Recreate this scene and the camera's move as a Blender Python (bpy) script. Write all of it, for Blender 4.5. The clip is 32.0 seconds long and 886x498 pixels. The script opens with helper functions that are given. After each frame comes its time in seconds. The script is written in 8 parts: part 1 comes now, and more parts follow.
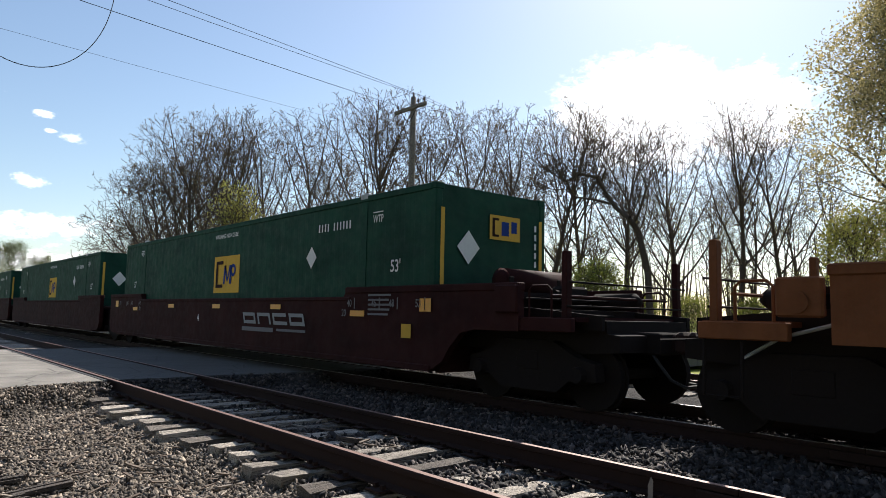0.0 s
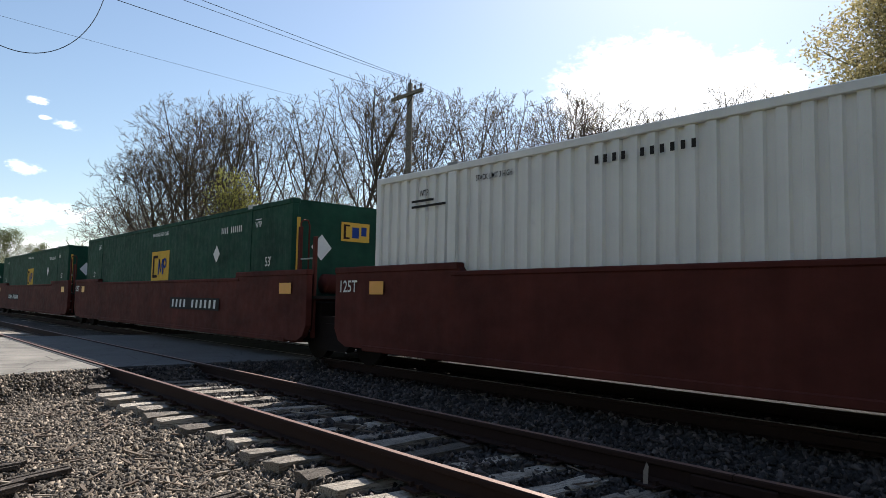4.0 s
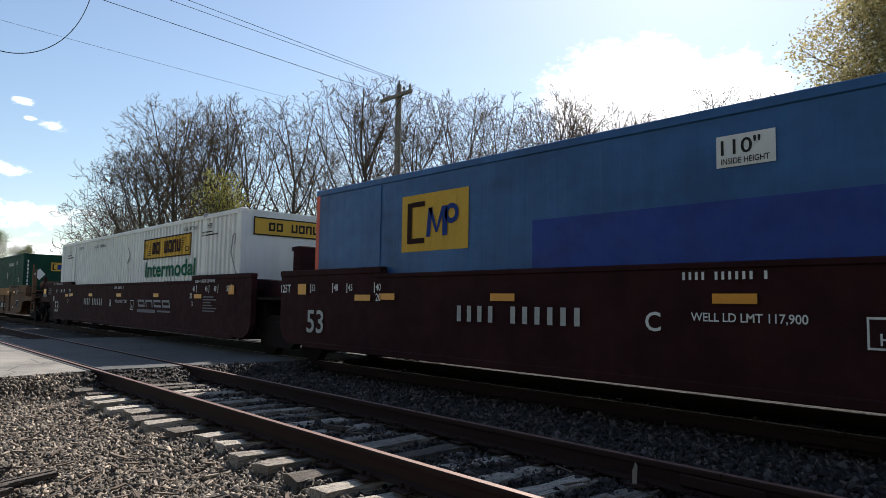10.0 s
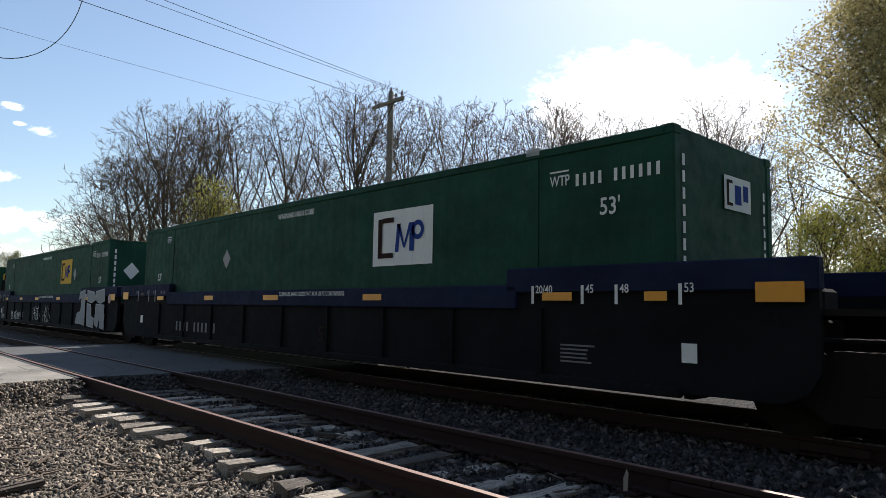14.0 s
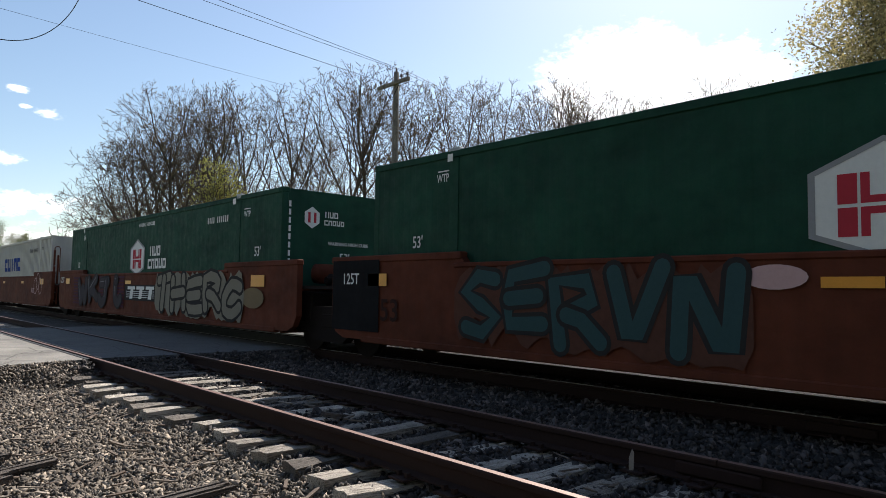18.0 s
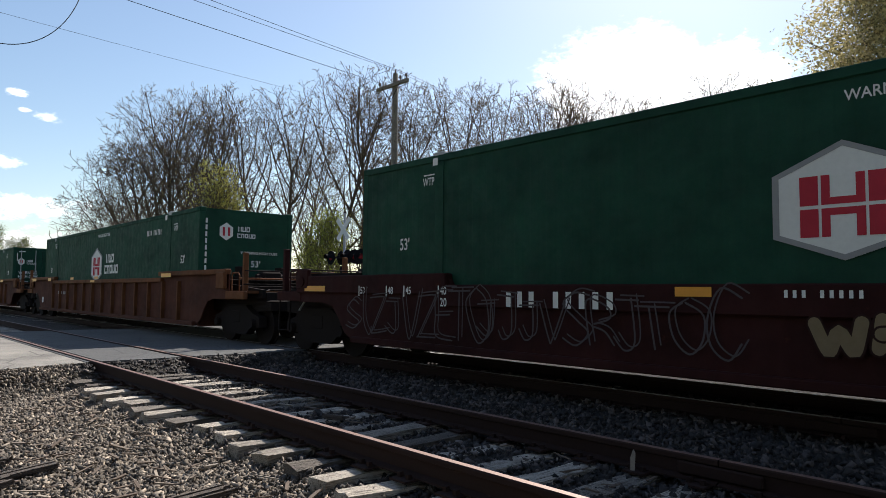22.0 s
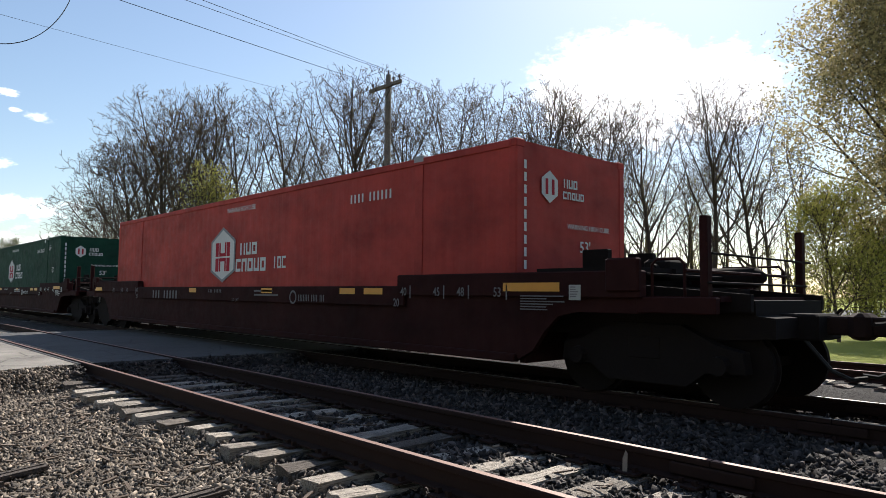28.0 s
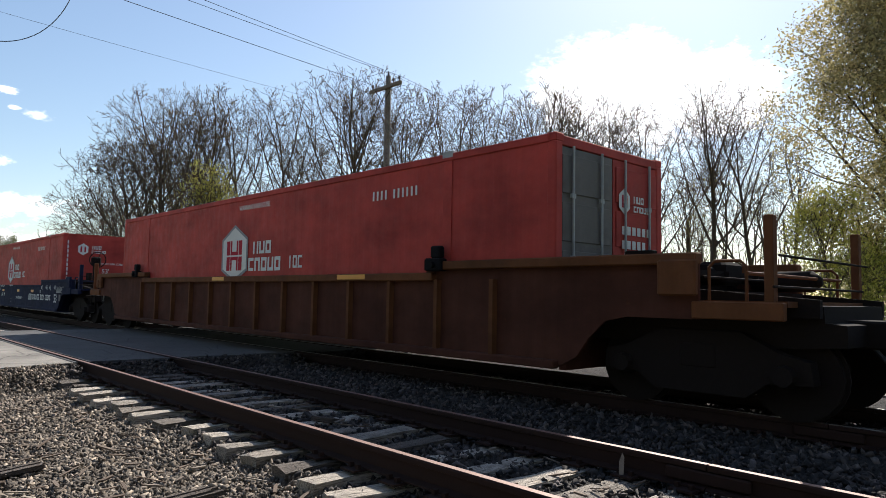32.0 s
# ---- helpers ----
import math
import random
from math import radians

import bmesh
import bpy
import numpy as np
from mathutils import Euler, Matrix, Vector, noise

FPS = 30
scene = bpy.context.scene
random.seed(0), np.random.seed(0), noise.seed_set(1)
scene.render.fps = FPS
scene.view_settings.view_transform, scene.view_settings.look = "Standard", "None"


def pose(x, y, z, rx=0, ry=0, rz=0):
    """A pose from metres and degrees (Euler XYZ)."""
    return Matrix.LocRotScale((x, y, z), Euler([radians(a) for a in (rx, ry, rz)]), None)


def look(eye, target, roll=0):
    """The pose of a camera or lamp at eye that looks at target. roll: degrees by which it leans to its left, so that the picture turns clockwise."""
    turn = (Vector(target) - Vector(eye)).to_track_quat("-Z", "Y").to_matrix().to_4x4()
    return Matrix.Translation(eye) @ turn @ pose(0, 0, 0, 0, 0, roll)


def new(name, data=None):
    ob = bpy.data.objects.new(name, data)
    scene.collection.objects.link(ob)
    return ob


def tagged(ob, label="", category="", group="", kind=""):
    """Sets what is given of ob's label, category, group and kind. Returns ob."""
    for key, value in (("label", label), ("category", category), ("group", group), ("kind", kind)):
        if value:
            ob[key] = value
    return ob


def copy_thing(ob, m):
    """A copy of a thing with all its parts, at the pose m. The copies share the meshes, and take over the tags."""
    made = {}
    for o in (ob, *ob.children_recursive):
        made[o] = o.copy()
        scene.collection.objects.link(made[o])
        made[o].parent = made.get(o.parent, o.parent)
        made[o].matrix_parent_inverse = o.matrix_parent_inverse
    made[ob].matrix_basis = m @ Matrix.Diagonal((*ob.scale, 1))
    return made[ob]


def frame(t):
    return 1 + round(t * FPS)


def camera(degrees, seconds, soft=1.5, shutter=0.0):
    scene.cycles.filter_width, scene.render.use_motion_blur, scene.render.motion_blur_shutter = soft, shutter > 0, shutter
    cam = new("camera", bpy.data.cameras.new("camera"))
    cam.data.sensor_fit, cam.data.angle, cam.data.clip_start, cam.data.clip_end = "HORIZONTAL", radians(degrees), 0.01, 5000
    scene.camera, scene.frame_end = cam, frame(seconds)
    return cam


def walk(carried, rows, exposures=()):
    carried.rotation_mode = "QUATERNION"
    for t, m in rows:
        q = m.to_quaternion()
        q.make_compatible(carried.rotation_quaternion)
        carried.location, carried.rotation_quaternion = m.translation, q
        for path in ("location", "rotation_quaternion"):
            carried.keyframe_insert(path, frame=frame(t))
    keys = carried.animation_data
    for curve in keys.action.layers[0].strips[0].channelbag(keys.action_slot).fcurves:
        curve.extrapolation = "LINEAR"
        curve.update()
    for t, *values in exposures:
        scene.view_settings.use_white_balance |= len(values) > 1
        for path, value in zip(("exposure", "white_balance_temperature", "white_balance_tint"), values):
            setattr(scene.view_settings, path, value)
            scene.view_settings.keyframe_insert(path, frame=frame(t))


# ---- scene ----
EYE = Vector((0.0, 0.0, 1.176))          # above the rail heads (z = 0); y runs along the track, x across it
cam = camera(66.46, 32.0, soft=0.8)
# seconds, degrees right of the track's direction, degrees up, degrees of roll
LOOKS = [
    (0, 40.70, 5.56, 1.20), (0.5, 40.87, 5.55, 1.18), (1, 40.94, 5.48, 1.22), (1.5, 40.83, 5.42, 1.32), (2, 40.85, 5.24, 1.05),
    (2.5, 40.85, 5.23, 1.08), (4.5, 41.06, 4.34, 1.10), (5, 41.21, 4.43, 1.03), (5.5, 41.49, 4.38, 1.03), (6, 41.55, 4.42, 1.00),
    (6.5, 41.66, 4.62, 0.98), (7, 41.74, 4.51, 1.13), (7.5, 41.83, 4.62, 0.90), (8, 41.88, 4.68, 0.83), (8.5, 41.98, 4.80, 0.94),
    (9, 41.79, 4.79, 0.99), (9.5, 41.85, 4.55, 0.89), (10, 41.90, 4.60, 0.95), (10.5, 41.84, 4.47, 1.00), (11, 42.02, 4.41, 1.12),
    (11.5, 42.06, 4.58, 0.97), (12, 42.11, 4.72, 0.86), (12.5, 42.14, 4.85, 0.95), (13, 42.47, 5.17, 0.92), (13.5, 42.34, 5.06, 0.87),
    (14, 42.61, 5.19, 1.00), (14.5, 42.55, 5.02, 1.12), (16.5, 42.31, 4.49, 0.77), (17, 42.17, 4.09, 0.77), (17.5, 42.29, 3.82, 0.94),
    (18, 42.11, 3.60, 0.87), (18.5, 42.12, 3.68, 0.83), (19, 42.08, 3.72, 0.72), (19.5, 42.35, 3.89, 0.59), (20, 42.36, 3.79, 0.65),
    (20.5, 42.04, 3.83, 0.59), (21, 42.23, 3.77, 0.68), (21.5, 42.15, 3.64, 0.67), (22, 42.11, 3.70, 0.54), (22.5, 42.36, 3.81, 0.64),
    (23, 42.43, 3.79, 0.64), (23.5, 42.48, 3.66, 0.71), (24, 42.48, 3.31, 0.63), (24.5, 42.59, 3.21, 0.70), (25, 42.40, 3.04, 0.77),
    (25.5, 42.57, 3.18, 0.68), (27.5, 42.75, 3.78, 0.79), (28, 42.71, 3.81, 0.56), (28.5, 42.61, 3.94, 0.79), (29, 42.78, 4.09, 0.85),
    (29.5, 43.02, 4.22, 0.91), (30, 43.18, 4.25, 0.94), (30.5, 43.27, 4.17, 1.03), (31, 42.95, 3.95, 1.01), (31.5, 43.07, 3.96, 1.09),
    (32, 42.84, 3.95, 1.06),
]


def aim(yaw, up, roll):
    a, b = radians(yaw), radians(up)
    return look(EYE, EYE + Vector((math.sin(a) * math.cos(b), math.cos(a) * math.cos(b), math.sin(b))), roll)


walk(cam, [(t, aim(a, b, c)) for t, a, b, c in LOOKS])
scene.view_settings.exposure = 0.6

# ---- light ----
SUN_AZ, SUN_EL = radians(63), radians(41)
SUN_DIR = Vector((math.sin(SUN_AZ) * math.cos(SUN_EL), math.cos(SUN_AZ) * math.cos(SUN_EL), math.sin(SUN_EL)))
sun = new("sun", bpy.data.lights.new("sun", "SUN"))
sun.data.energy, sun.data.angle, sun.data.color = 5.0, radians(0.6), (1.0, 0.94, 0.86)
sun.matrix_basis = look(SUN_DIR * 100, (0, 0, 0))

world = bpy.data.worlds.new("sky")
scene.world = world
world.use_nodes = True
wn, wl = world.node_tree.nodes, world.node_tree.links
wn.clear()
w_out, w_bg = wn.new("ShaderNodeOutputWorld"), wn.new("ShaderNodeBackground")
w_sky = wn.new("ShaderNodeTexSky")
w_sky.sky_type, w_sky.sun_disc = "NISHITA", False
w_sky.sun_elevation, w_sky.sun_rotation = SUN_EL, SUN_AZ
w_sky.altitude, w_sky.air_density, w_sky.dust_density, w_sky.ozone_density = 100, 1.1, 0.55, 1.4
w_bg.inputs["Strength"].default_value = 0.094
wl.new(w_bg.outputs[0], w_out.inputs[0])


def wnode(kind, **sets):
    n = wn.new(kind)
    for k, v in sets.items():
        n.inputs[int(k[1:])].default_value = v
    return n


def wmath(op, a, b=0.0, c=0.0):
    n = wn.new("ShaderNodeMath")
    n.operation = op
    for i, v in enumerate((a, b, c)):
        if isinstance(v, (int, float)):
            n.inputs[i].default_value = v
        else:
            wl.new(v, n.inputs[i])
    return n.outputs[0]


w_co = wn.new("ShaderNodeTexCoord").outputs["Generated"]
w_map = wn.new("ShaderNodeMapping")
w_map.inputs["Scale"].default_value = (1, 1, 2.0)
wl.new(w_co, w_map.inputs[0])
w_noise = wn.new("ShaderNodeTexNoise")
w_noise.inputs["Scale"].default_value, w_noise.inputs["Detail"].default_value, w_noise.inputs["Roughness"].default_value = 34, 10, 0.66
wl.new(w_map.outputs[0], w_noise.inputs["Vector"])


def cloud(az, el, wide, high, edge=0.5):
    """How much of a cloud there is, seen towards az, el (degrees), with half widths in degrees."""
    a, b = radians(az), radians(el)
    right = (math.cos(a), -math.sin(a), 0)
    up = (-math.sin(a) * math.sin(b), -math.cos(a) * math.sin(b), math.cos(b))
    ahead = (math.sin(a) * math.cos(b), math.cos(a) * math.cos(b), math.sin(b))
    dots = []
    for v in (right, up, ahead):
        n = wn.new("ShaderNodeVectorMath")
        n.operation = "DOT_PRODUCT"
        n.inputs[1].default_value = v
        wl.new(w_co, n.inputs[0])
        dots.append(n.outputs["Value"])
    u = wmath("DIVIDE", dots[0], math.sin(radians(wide)))
    v = wmath("DIVIDE", dots[1], math.sin(radians(high)))
    d = wmath("SQRT", wmath("ADD", wmath("MULTIPLY", u, u), wmath("MULTIPLY", v, v)))
    body = wmath("SUBTRACT", 1.0, d)
    rough = wmath("MULTIPLY_ADD", w_noise.outputs["Fac"], 4.0, -2.0)
    got = wmath("MULTIPLY_ADD", rough, edge, body)
    n = wn.new("ShaderNodeMapRange")
    n.interpolation_type = "SMOOTHSTEP"
    n.inputs[1].default_value, n.inputs[2].default_value = 0.0, 0.35 if edge < 0.5 else 0.9
    wl.new(got, n.inputs[0])
    return wmath("MULTIPLY", n.outputs[0], wmath("GREATER_THAN", dots[2], 0.0))


CLOUDS = [(57.6, 16.4, 8.3, 5.4, 0.26), (64.5, 16.0, 6, 3.8, 0.35), (9.8, 5.9, 4.6, 1.0, 0.9), (8.9, 9.0, 1.5, 0.5, 0.9),
          (9.4, 14.0, 0.85, 0.32, 0.9), (11.4, 12.55, 0.95, 0.36, 0.9), (9.9, 12.8, 0.45, 0.16, 0.9), (9.4, 3.4, 6, 1.1, 0.9), (-20, 14, 16, 4, 0.9), (-75, 25, 22, 7, 0.9),
          (120, 22, 18, 6, 0.9), (-140, 30, 24, 8, 0.9), (170, 18, 20, 5, 0.9)]
w_all = 0.0
for c in CLOUDS:
    w_all = wmath("MAXIMUM", cloud(*c), w_all)
w_mix = wn.new("ShaderNodeMix")
w_mix.data_type = "RGBA"
wl.new(wmath("MULTIPLY", w_all, 0.85), w_mix.inputs["Factor"])
wl.new(w_sky.outputs[0], w_mix.inputs["A"])
w_mix.inputs["B"].default_value = (13.0, 13.0, 13.2, 1)
wl.new(w_mix.outputs["Result"], w_bg.inputs["Color"])


# ---- materials ----
def material(name, build):
    m = bpy.data.materials.new(name)
    m.use_nodes = True
    nt = m.node_tree
    bsdf = nt.nodes["Principled BSDF"]
    build(nt, bsdf)
    return m


def tex(nt, kind, vec, **sets):
    n = nt.nodes.new(kind)
    for k, v in sets.items():
        n.inputs[k.replace("_", " ")].default_value = v
    if vec is not None:
        nt.links.new(vec, n.inputs["Vector"])
    return n


def ramp(nt, fac, stops):
    n = nt.nodes.new("ShaderNodeValToRGB")
    el = n.color_ramp.elements
    while len(el) < len(stops):
        el.new(0.5)
    for e, (p, c) in zip(el, stops):
        e.position, e.color = p, (*c, 1)
    nt.links.new(fac, n.inputs[0])
    return n.outputs[0]


def mix(nt, fac, a, b, mode="MIX"):
    n = nt.nodes.new("ShaderNodeMix")
    n.data_type, n.blend_type = "RGBA", mode
    for sock, v in ((n.inputs["Factor"], fac), (n.inputs["A"], a), (n.inputs["B"], b)):
        if isinstance(v, (int, float)):
            sock.default_value = v
        elif isinstance(v, tuple):
            sock.default_value = (*v, 1) if len(v) == 3 else v
        else:
            nt.links.new(v, sock)
    return n.outputs["Result"]


def coords(nt, scale=(1, 1, 1), which="Object"):
    c = nt.nodes.new("ShaderNodeTexCoord")
    m = nt.nodes.new("ShaderNodeMapping")
    m.inputs["Scale"].default_value = scale
    nt.links.new(c.outputs[which], m.inputs[0])
    return m.outputs[0]


def bump(nt, bsdf, height, strength, distance=0.01):
    b = nt.nodes.new("ShaderNodeBump")
    b.inputs["Strength"].default_value, b.inputs["Distance"].default_value = strength, distance
    nt.links.new(height, b.inputs["Height"])
    nt.links.new(b.outputs[0], bsdf.inputs["Normal"])


def tone(c, k):
    return tuple(min(1, v * k) for v in c)


def paint(name, color, rough=0.5, rust=0.25, dirt=0.35, rust_color=(0.12, 0.045, 0.02), gloss=0.35, blotch=1.0):
    """Weathered paint on steel: streaks that run down, grime, rust spots."""
    def build(nt, b):
        streak = tex(nt, "ShaderNodeTexNoise", coords(nt, (2.5, 2.5, 0.25)), Scale=2.0, Detail=5, Roughness=0.6)
        spots = tex(nt, "ShaderNodeTexNoise", coords(nt), Scale=5.0, Detail=8, Roughness=0.7)
        fine = tex(nt, "ShaderNodeTexNoise", coords(nt), Scale=60.0, Detail=3)
        grime = ramp(nt, streak.outputs["Fac"], [(0.35, (0, 0, 0)), (0.75, (1, 1, 1))])
        c = mix(nt, mix(nt, dirt, (0, 0, 0), grime), color, tone(color, 0.55))
        wide = tex(nt, "ShaderNodeTexNoise", coords(nt, (1, 1, 1.6)), Scale=0.8, Detail=7, Roughness=0.62)
        c = mix(nt, blotch, c, ramp(nt, wide.outputs["Fac"], [(0.32, (0.66, 0.66, 0.68)), (0.68, (1.22, 1.2, 1.18))]), "MULTIPLY")
        c = mix(nt, 0.12, c, fine.outputs["Color"], "OVERLAY")
        rusty = ramp(nt, spots.outputs["Fac"], [(0.62, (0, 0, 0)), (0.75, (1, 1, 1))])
        c = mix(nt, mix(nt, rust, (0, 0, 0), rusty), c, rust_color)
        nt.links.new(c, b.inputs["Base Color"])
        nt.links.new(ramp(nt, spots.outputs["Fac"], [(0.3, (rough * 0.8,) * 3), (0.8, (min(1, rough * 1.4),) * 3)]), b.inputs["Roughness"])
        b.inputs["Specular IOR Level"].default_value = gloss
        bump(nt, b, fine.outputs["Fac"], 0.12, 0.004)
    return material(name, build)


def plain(name, color, rough=0.5, metal=0.0, grain=25.0, var=0.3):
    def build(nt, b):
        n = tex(nt, "ShaderNodeTexNoise", coords(nt), Scale=grain, Detail=5, Roughness=0.65)
        big = tex(nt, "ShaderNodeTexNoise", coords(nt), Scale=grain / 12, Detail=3)
        c = mix(nt, n.outputs["Fac"], tone(color, 1 - var), tone(color, 1 + var))
        c = mix(nt, mix(nt, 0.5, (0, 0, 0), big.outputs["Fac"]), c, tone(color, 0.7))
        nt.links.new(c, b.inputs["Base Color"])
        b.inputs["Roughness"].default_value, b.inputs["Metallic"].default_value = rough, metal
        b.inputs["Specular IOR Level"].default_value = 0.15 if rough > 0.8 else 0.5
        bump(nt, b, n.outputs["Fac"], 0.25, 0.006)
    return material(name, build)


def varied(name, low, high, rough=0.9, grain=30.0, piece=True):
    """A material whose tone changes from piece to piece."""
    def build(nt, b):
        if piece:
            r = nt.nodes.new("ShaderNodeObjectInfo").outputs["Random"]
        else:
            r = nt.nodes.new("ShaderNodeNewGeometry").outputs["Random Per Island"]
        n = tex(nt, "ShaderNodeTexNoise", coords(nt), Scale=grain, Detail=6, Roughness=0.7)
        r = ramp(nt, r, [(0.0, (0, 0, 0)), (0.72, (0.3, 0.3, 0.3)), (1.0, (1, 1, 1))])
        c = mix(nt, r, low, high)
        c = mix(nt, n.outputs["Fac"], tone(c, 1) if isinstance(c, tuple) else c, mix(nt, 1.0, c, (0.45, 0.43, 0.4), "MULTIPLY"))
        nt.links.new(c, b.inputs["Base Color"])
        b.inputs["Roughness"].default_value = rough
        bump(nt, b, n.outputs["Fac"], 0.5, 0.01)
    return material(name, build)


def leaf(name, low, high):
    """Thin young leaves that let the sun through."""
    def build(nt, b):
        r = nt.nodes.new("ShaderNodeNewGeometry").outputs["Random Per Island"]
        c = mix(nt, r, low, high)
        nt.links.new(c, b.inputs["Base Color"])
        b.inputs["Roughness"].default_value = 0.6
        t = nt.nodes.new("ShaderNodeBsdfTranslucent")
        nt.links.new(c, t.inputs["Color"])
        m = nt.nodes.new("ShaderNodeMixShader")
        m.inputs[0].default_value = 0.5
        nt.links.new(b.outputs[0], m.inputs[1])
        nt.links.new(t.outputs[0], m.inputs[2])
        nt.links.new(m.outputs[0], nt.nodes["Material Output"].inputs[0])
    return material(name, build)


def timber(name, low, high):
    """Grey split wood with long dark checks; the grain runs along x."""
    def build(nt, b):
        r = nt.nodes.new("ShaderNodeObjectInfo").outputs["Random"]
        grain = tex(nt, "ShaderNodeTexNoise", coords(nt, (1.2, 30, 30)), Scale=3.0, Detail=7, Roughness=0.7)
        stain = tex(nt, "ShaderNodeTexNoise", coords(nt), Scale=4.0, Detail=4)
        c = mix(nt, r, low, high)
        crack = ramp(nt, grain.outputs["Fac"], [(0.36, (0.12, 0.1, 0.08)), (0.52, (1, 1, 1))])
        c = mix(nt, 1.0, c, crack, "MULTIPLY")
        c = mix(nt, ramp(nt, stain.outputs["Fac"], [(0.5, (0, 0, 0)), (0.8, (0.6, 0.6, 0.6))]), c, tone(low, 0.5))
        nt.links.new(c, b.inputs["Base Color"])
        b.inputs["Roughness"].default_value = 0.85
        bump(nt, b, grain.outputs["Fac"], 0.9, 0.03)
    return material(name, build)


def asphalt_like(name, low, high, scale=1.0):
    def build(nt, b):
        big = tex(nt, "ShaderNodeTexNoise", coords(nt, (scale,) * 3), Scale=0.6, Detail=6, Roughness=0.6)
        fine = tex(nt, "ShaderNodeTexNoise", coords(nt), Scale=90, Detail=4, Roughness=0.8)
        crack = tex(nt, "ShaderNodeTexVoronoi", coords(nt), Scale=0.9)
        crack.feature = "DISTANCE_TO_EDGE"
        c = mix(nt, ramp(nt, big.outputs["Fac"], [(0.3, (0, 0, 0)), (0.7, (1, 1, 1))]), low, high)
        c = mix(nt, 0.5, c, fine.outputs["Color"], "OVERLAY")
        c = mix(nt, ramp(nt, crack.outputs["Distance"], [(0.0, (0.8, 0.8, 0.8)), (0.02, (0, 0, 0))]), c, tone(low, 0.4))
        nt.links.new(c, b.inputs["Base Color"])
        b.inputs["Roughness"].default_value = 0.9
        bump(nt, b, fine.outputs["Fac"], 0.6, 0.01)
    return material(name, build)


def soil(name, low, high, third):
    def build(nt, b):
        big = tex(nt, "ShaderNodeTexNoise", coords(nt), Scale=0.15, Detail=8, Roughness=0.65)
        fine = tex(nt, "ShaderNodeTexNoise", coords(nt), Scale=14, Detail=6, Roughness=0.75)
        c = mix(nt, ramp(nt, big.outputs["Fac"], [(0.35, (0, 0, 0)), (0.65, (1, 1, 1))]), low, high)
        c = mix(nt, ramp(nt, fine.outputs["Fac"], [(0.4, (0, 0, 0)), (0.65, (1, 1, 1))]), c, third)
        nt.links.new(c, b.inputs["Base Color"])
        b.inputs["Roughness"].default_value = 0.95
        bump(nt, b, fine.outputs["Fac"], 1.0, 0.05)
    return material(name, build)


GREEN = paint("green_paint", (0.011, 0.054, 0.034), 0.7, 0.06, 0.35, gloss=0.16)
WHITE = paint("white_paint", (0.74, 0.73, 0.7), 0.6, 0.1, 0.25, blotch=0.2)
CREAM = paint("cream_paint", (0.45, 0.42, 0.37), 0.65, 0.2, 0.35, blotch=0.3)
BLUE = paint("blue_paint", (0.025, 0.105, 0.27), 0.5, 0.1, 0.35)
BLUE_PATCH = paint("fresh_blue_paint", (0.014, 0.045, 0.25), 0.6, 0.0, 0.15)
RED = paint("red_paint", (0.42, 0.058, 0.048), 0.65, 0.1, 0.35, gloss=0.18)
ORANGE_RED = paint("orange_red_paint", (0.6, 0.09, 0.04), 0.5, 0.1, 0.3)
TAN = paint("faded_yellow_paint", (0.175, 0.066, 0.027), 0.75, 0.3, 0.45, gloss=0.15)
OCHRE = paint("yellow_car_paint", (0.155, 0.085, 0.05), 0.8, 0.6, 0.7, gloss=0.15)
AMBER = paint("amber_chord_paint", (0.3, 0.15, 0.06), 0.75, 0.5, 0.6, gloss=0.15)
REDBROWN = paint("red_brown_paint", (0.09, 0.025, 0.02), 0.8, 0.3, 0.4, gloss=0.12)
ORANGEBROWN = paint("orange_brown_paint", (0.108, 0.032, 0.018), 0.8, 0.3, 0.4, gloss=0.12)
DARKBROWN = paint("dark_brown_paint", (0.035, 0.012, 0.013), 0.85, 0.2, 0.35, gloss=0.1)
OXIDE = paint("oxide_brown_paint", (0.036, 0.0115, 0.011), 0.85, 0.3, 0.4, gloss=0.1)
NAVY = paint("navy_paint", (0.012, 0.017, 0.045), 0.8, 0.1, 0.3, gloss=0.12)
RUSTBROWN = paint("rusty_brown_paint", (0.085, 0.034, 0.024), 0.9, 0.5, 0.5, gloss=0.1)
CHORD = paint("worn_chord_paint", (0.15, 0.062, 0.028), 0.8, 0.5, 0.5, gloss=0.12)
BLACK = paint("black_paint", (0.01, 0.01, 0.012), 0.9, 0.2, 0.3, gloss=0.08)
DARK_DOOR = paint("dark_grey_door_paint", (0.13, 0.12, 0.115), 0.6, 0.3, 0.4)
GREY_DOOR = paint("grey_paint", (0.36, 0.38, 0.38), 0.5, 0.15, 0.3)
STEEL = plain("grimy_steel", (0.016, 0.012, 0.011), 0.95, 0.0, 30)
TREAD = plain("worn_steel", (0.35, 0.33, 0.31), 0.35, 0.9, 40)
RUST = plain("rust", (0.03, 0.016, 0.013), 0.85, 0.0, 40)
RAILTOP = plain("dull_rail_head", (0.2, 0.11, 0.085), 0.55, 0.25, 60)
RAILSHINE = plain("polished_rail_head", (0.3, 0.28, 0.27), 0.45, 0.8, 60, 0.1)
RUBBER = plain("rubber", (0.02, 0.02, 0.02), 0.7, 0, 30)
MARK_WHITE = plain("white_marking", (0.72, 0.72, 0.7), 0.85, 0, 20, 0.12)
MARK_PALE = plain("pale_marking", (0.45, 0.45, 0.44), 0.85, 0, 20, 0.15)
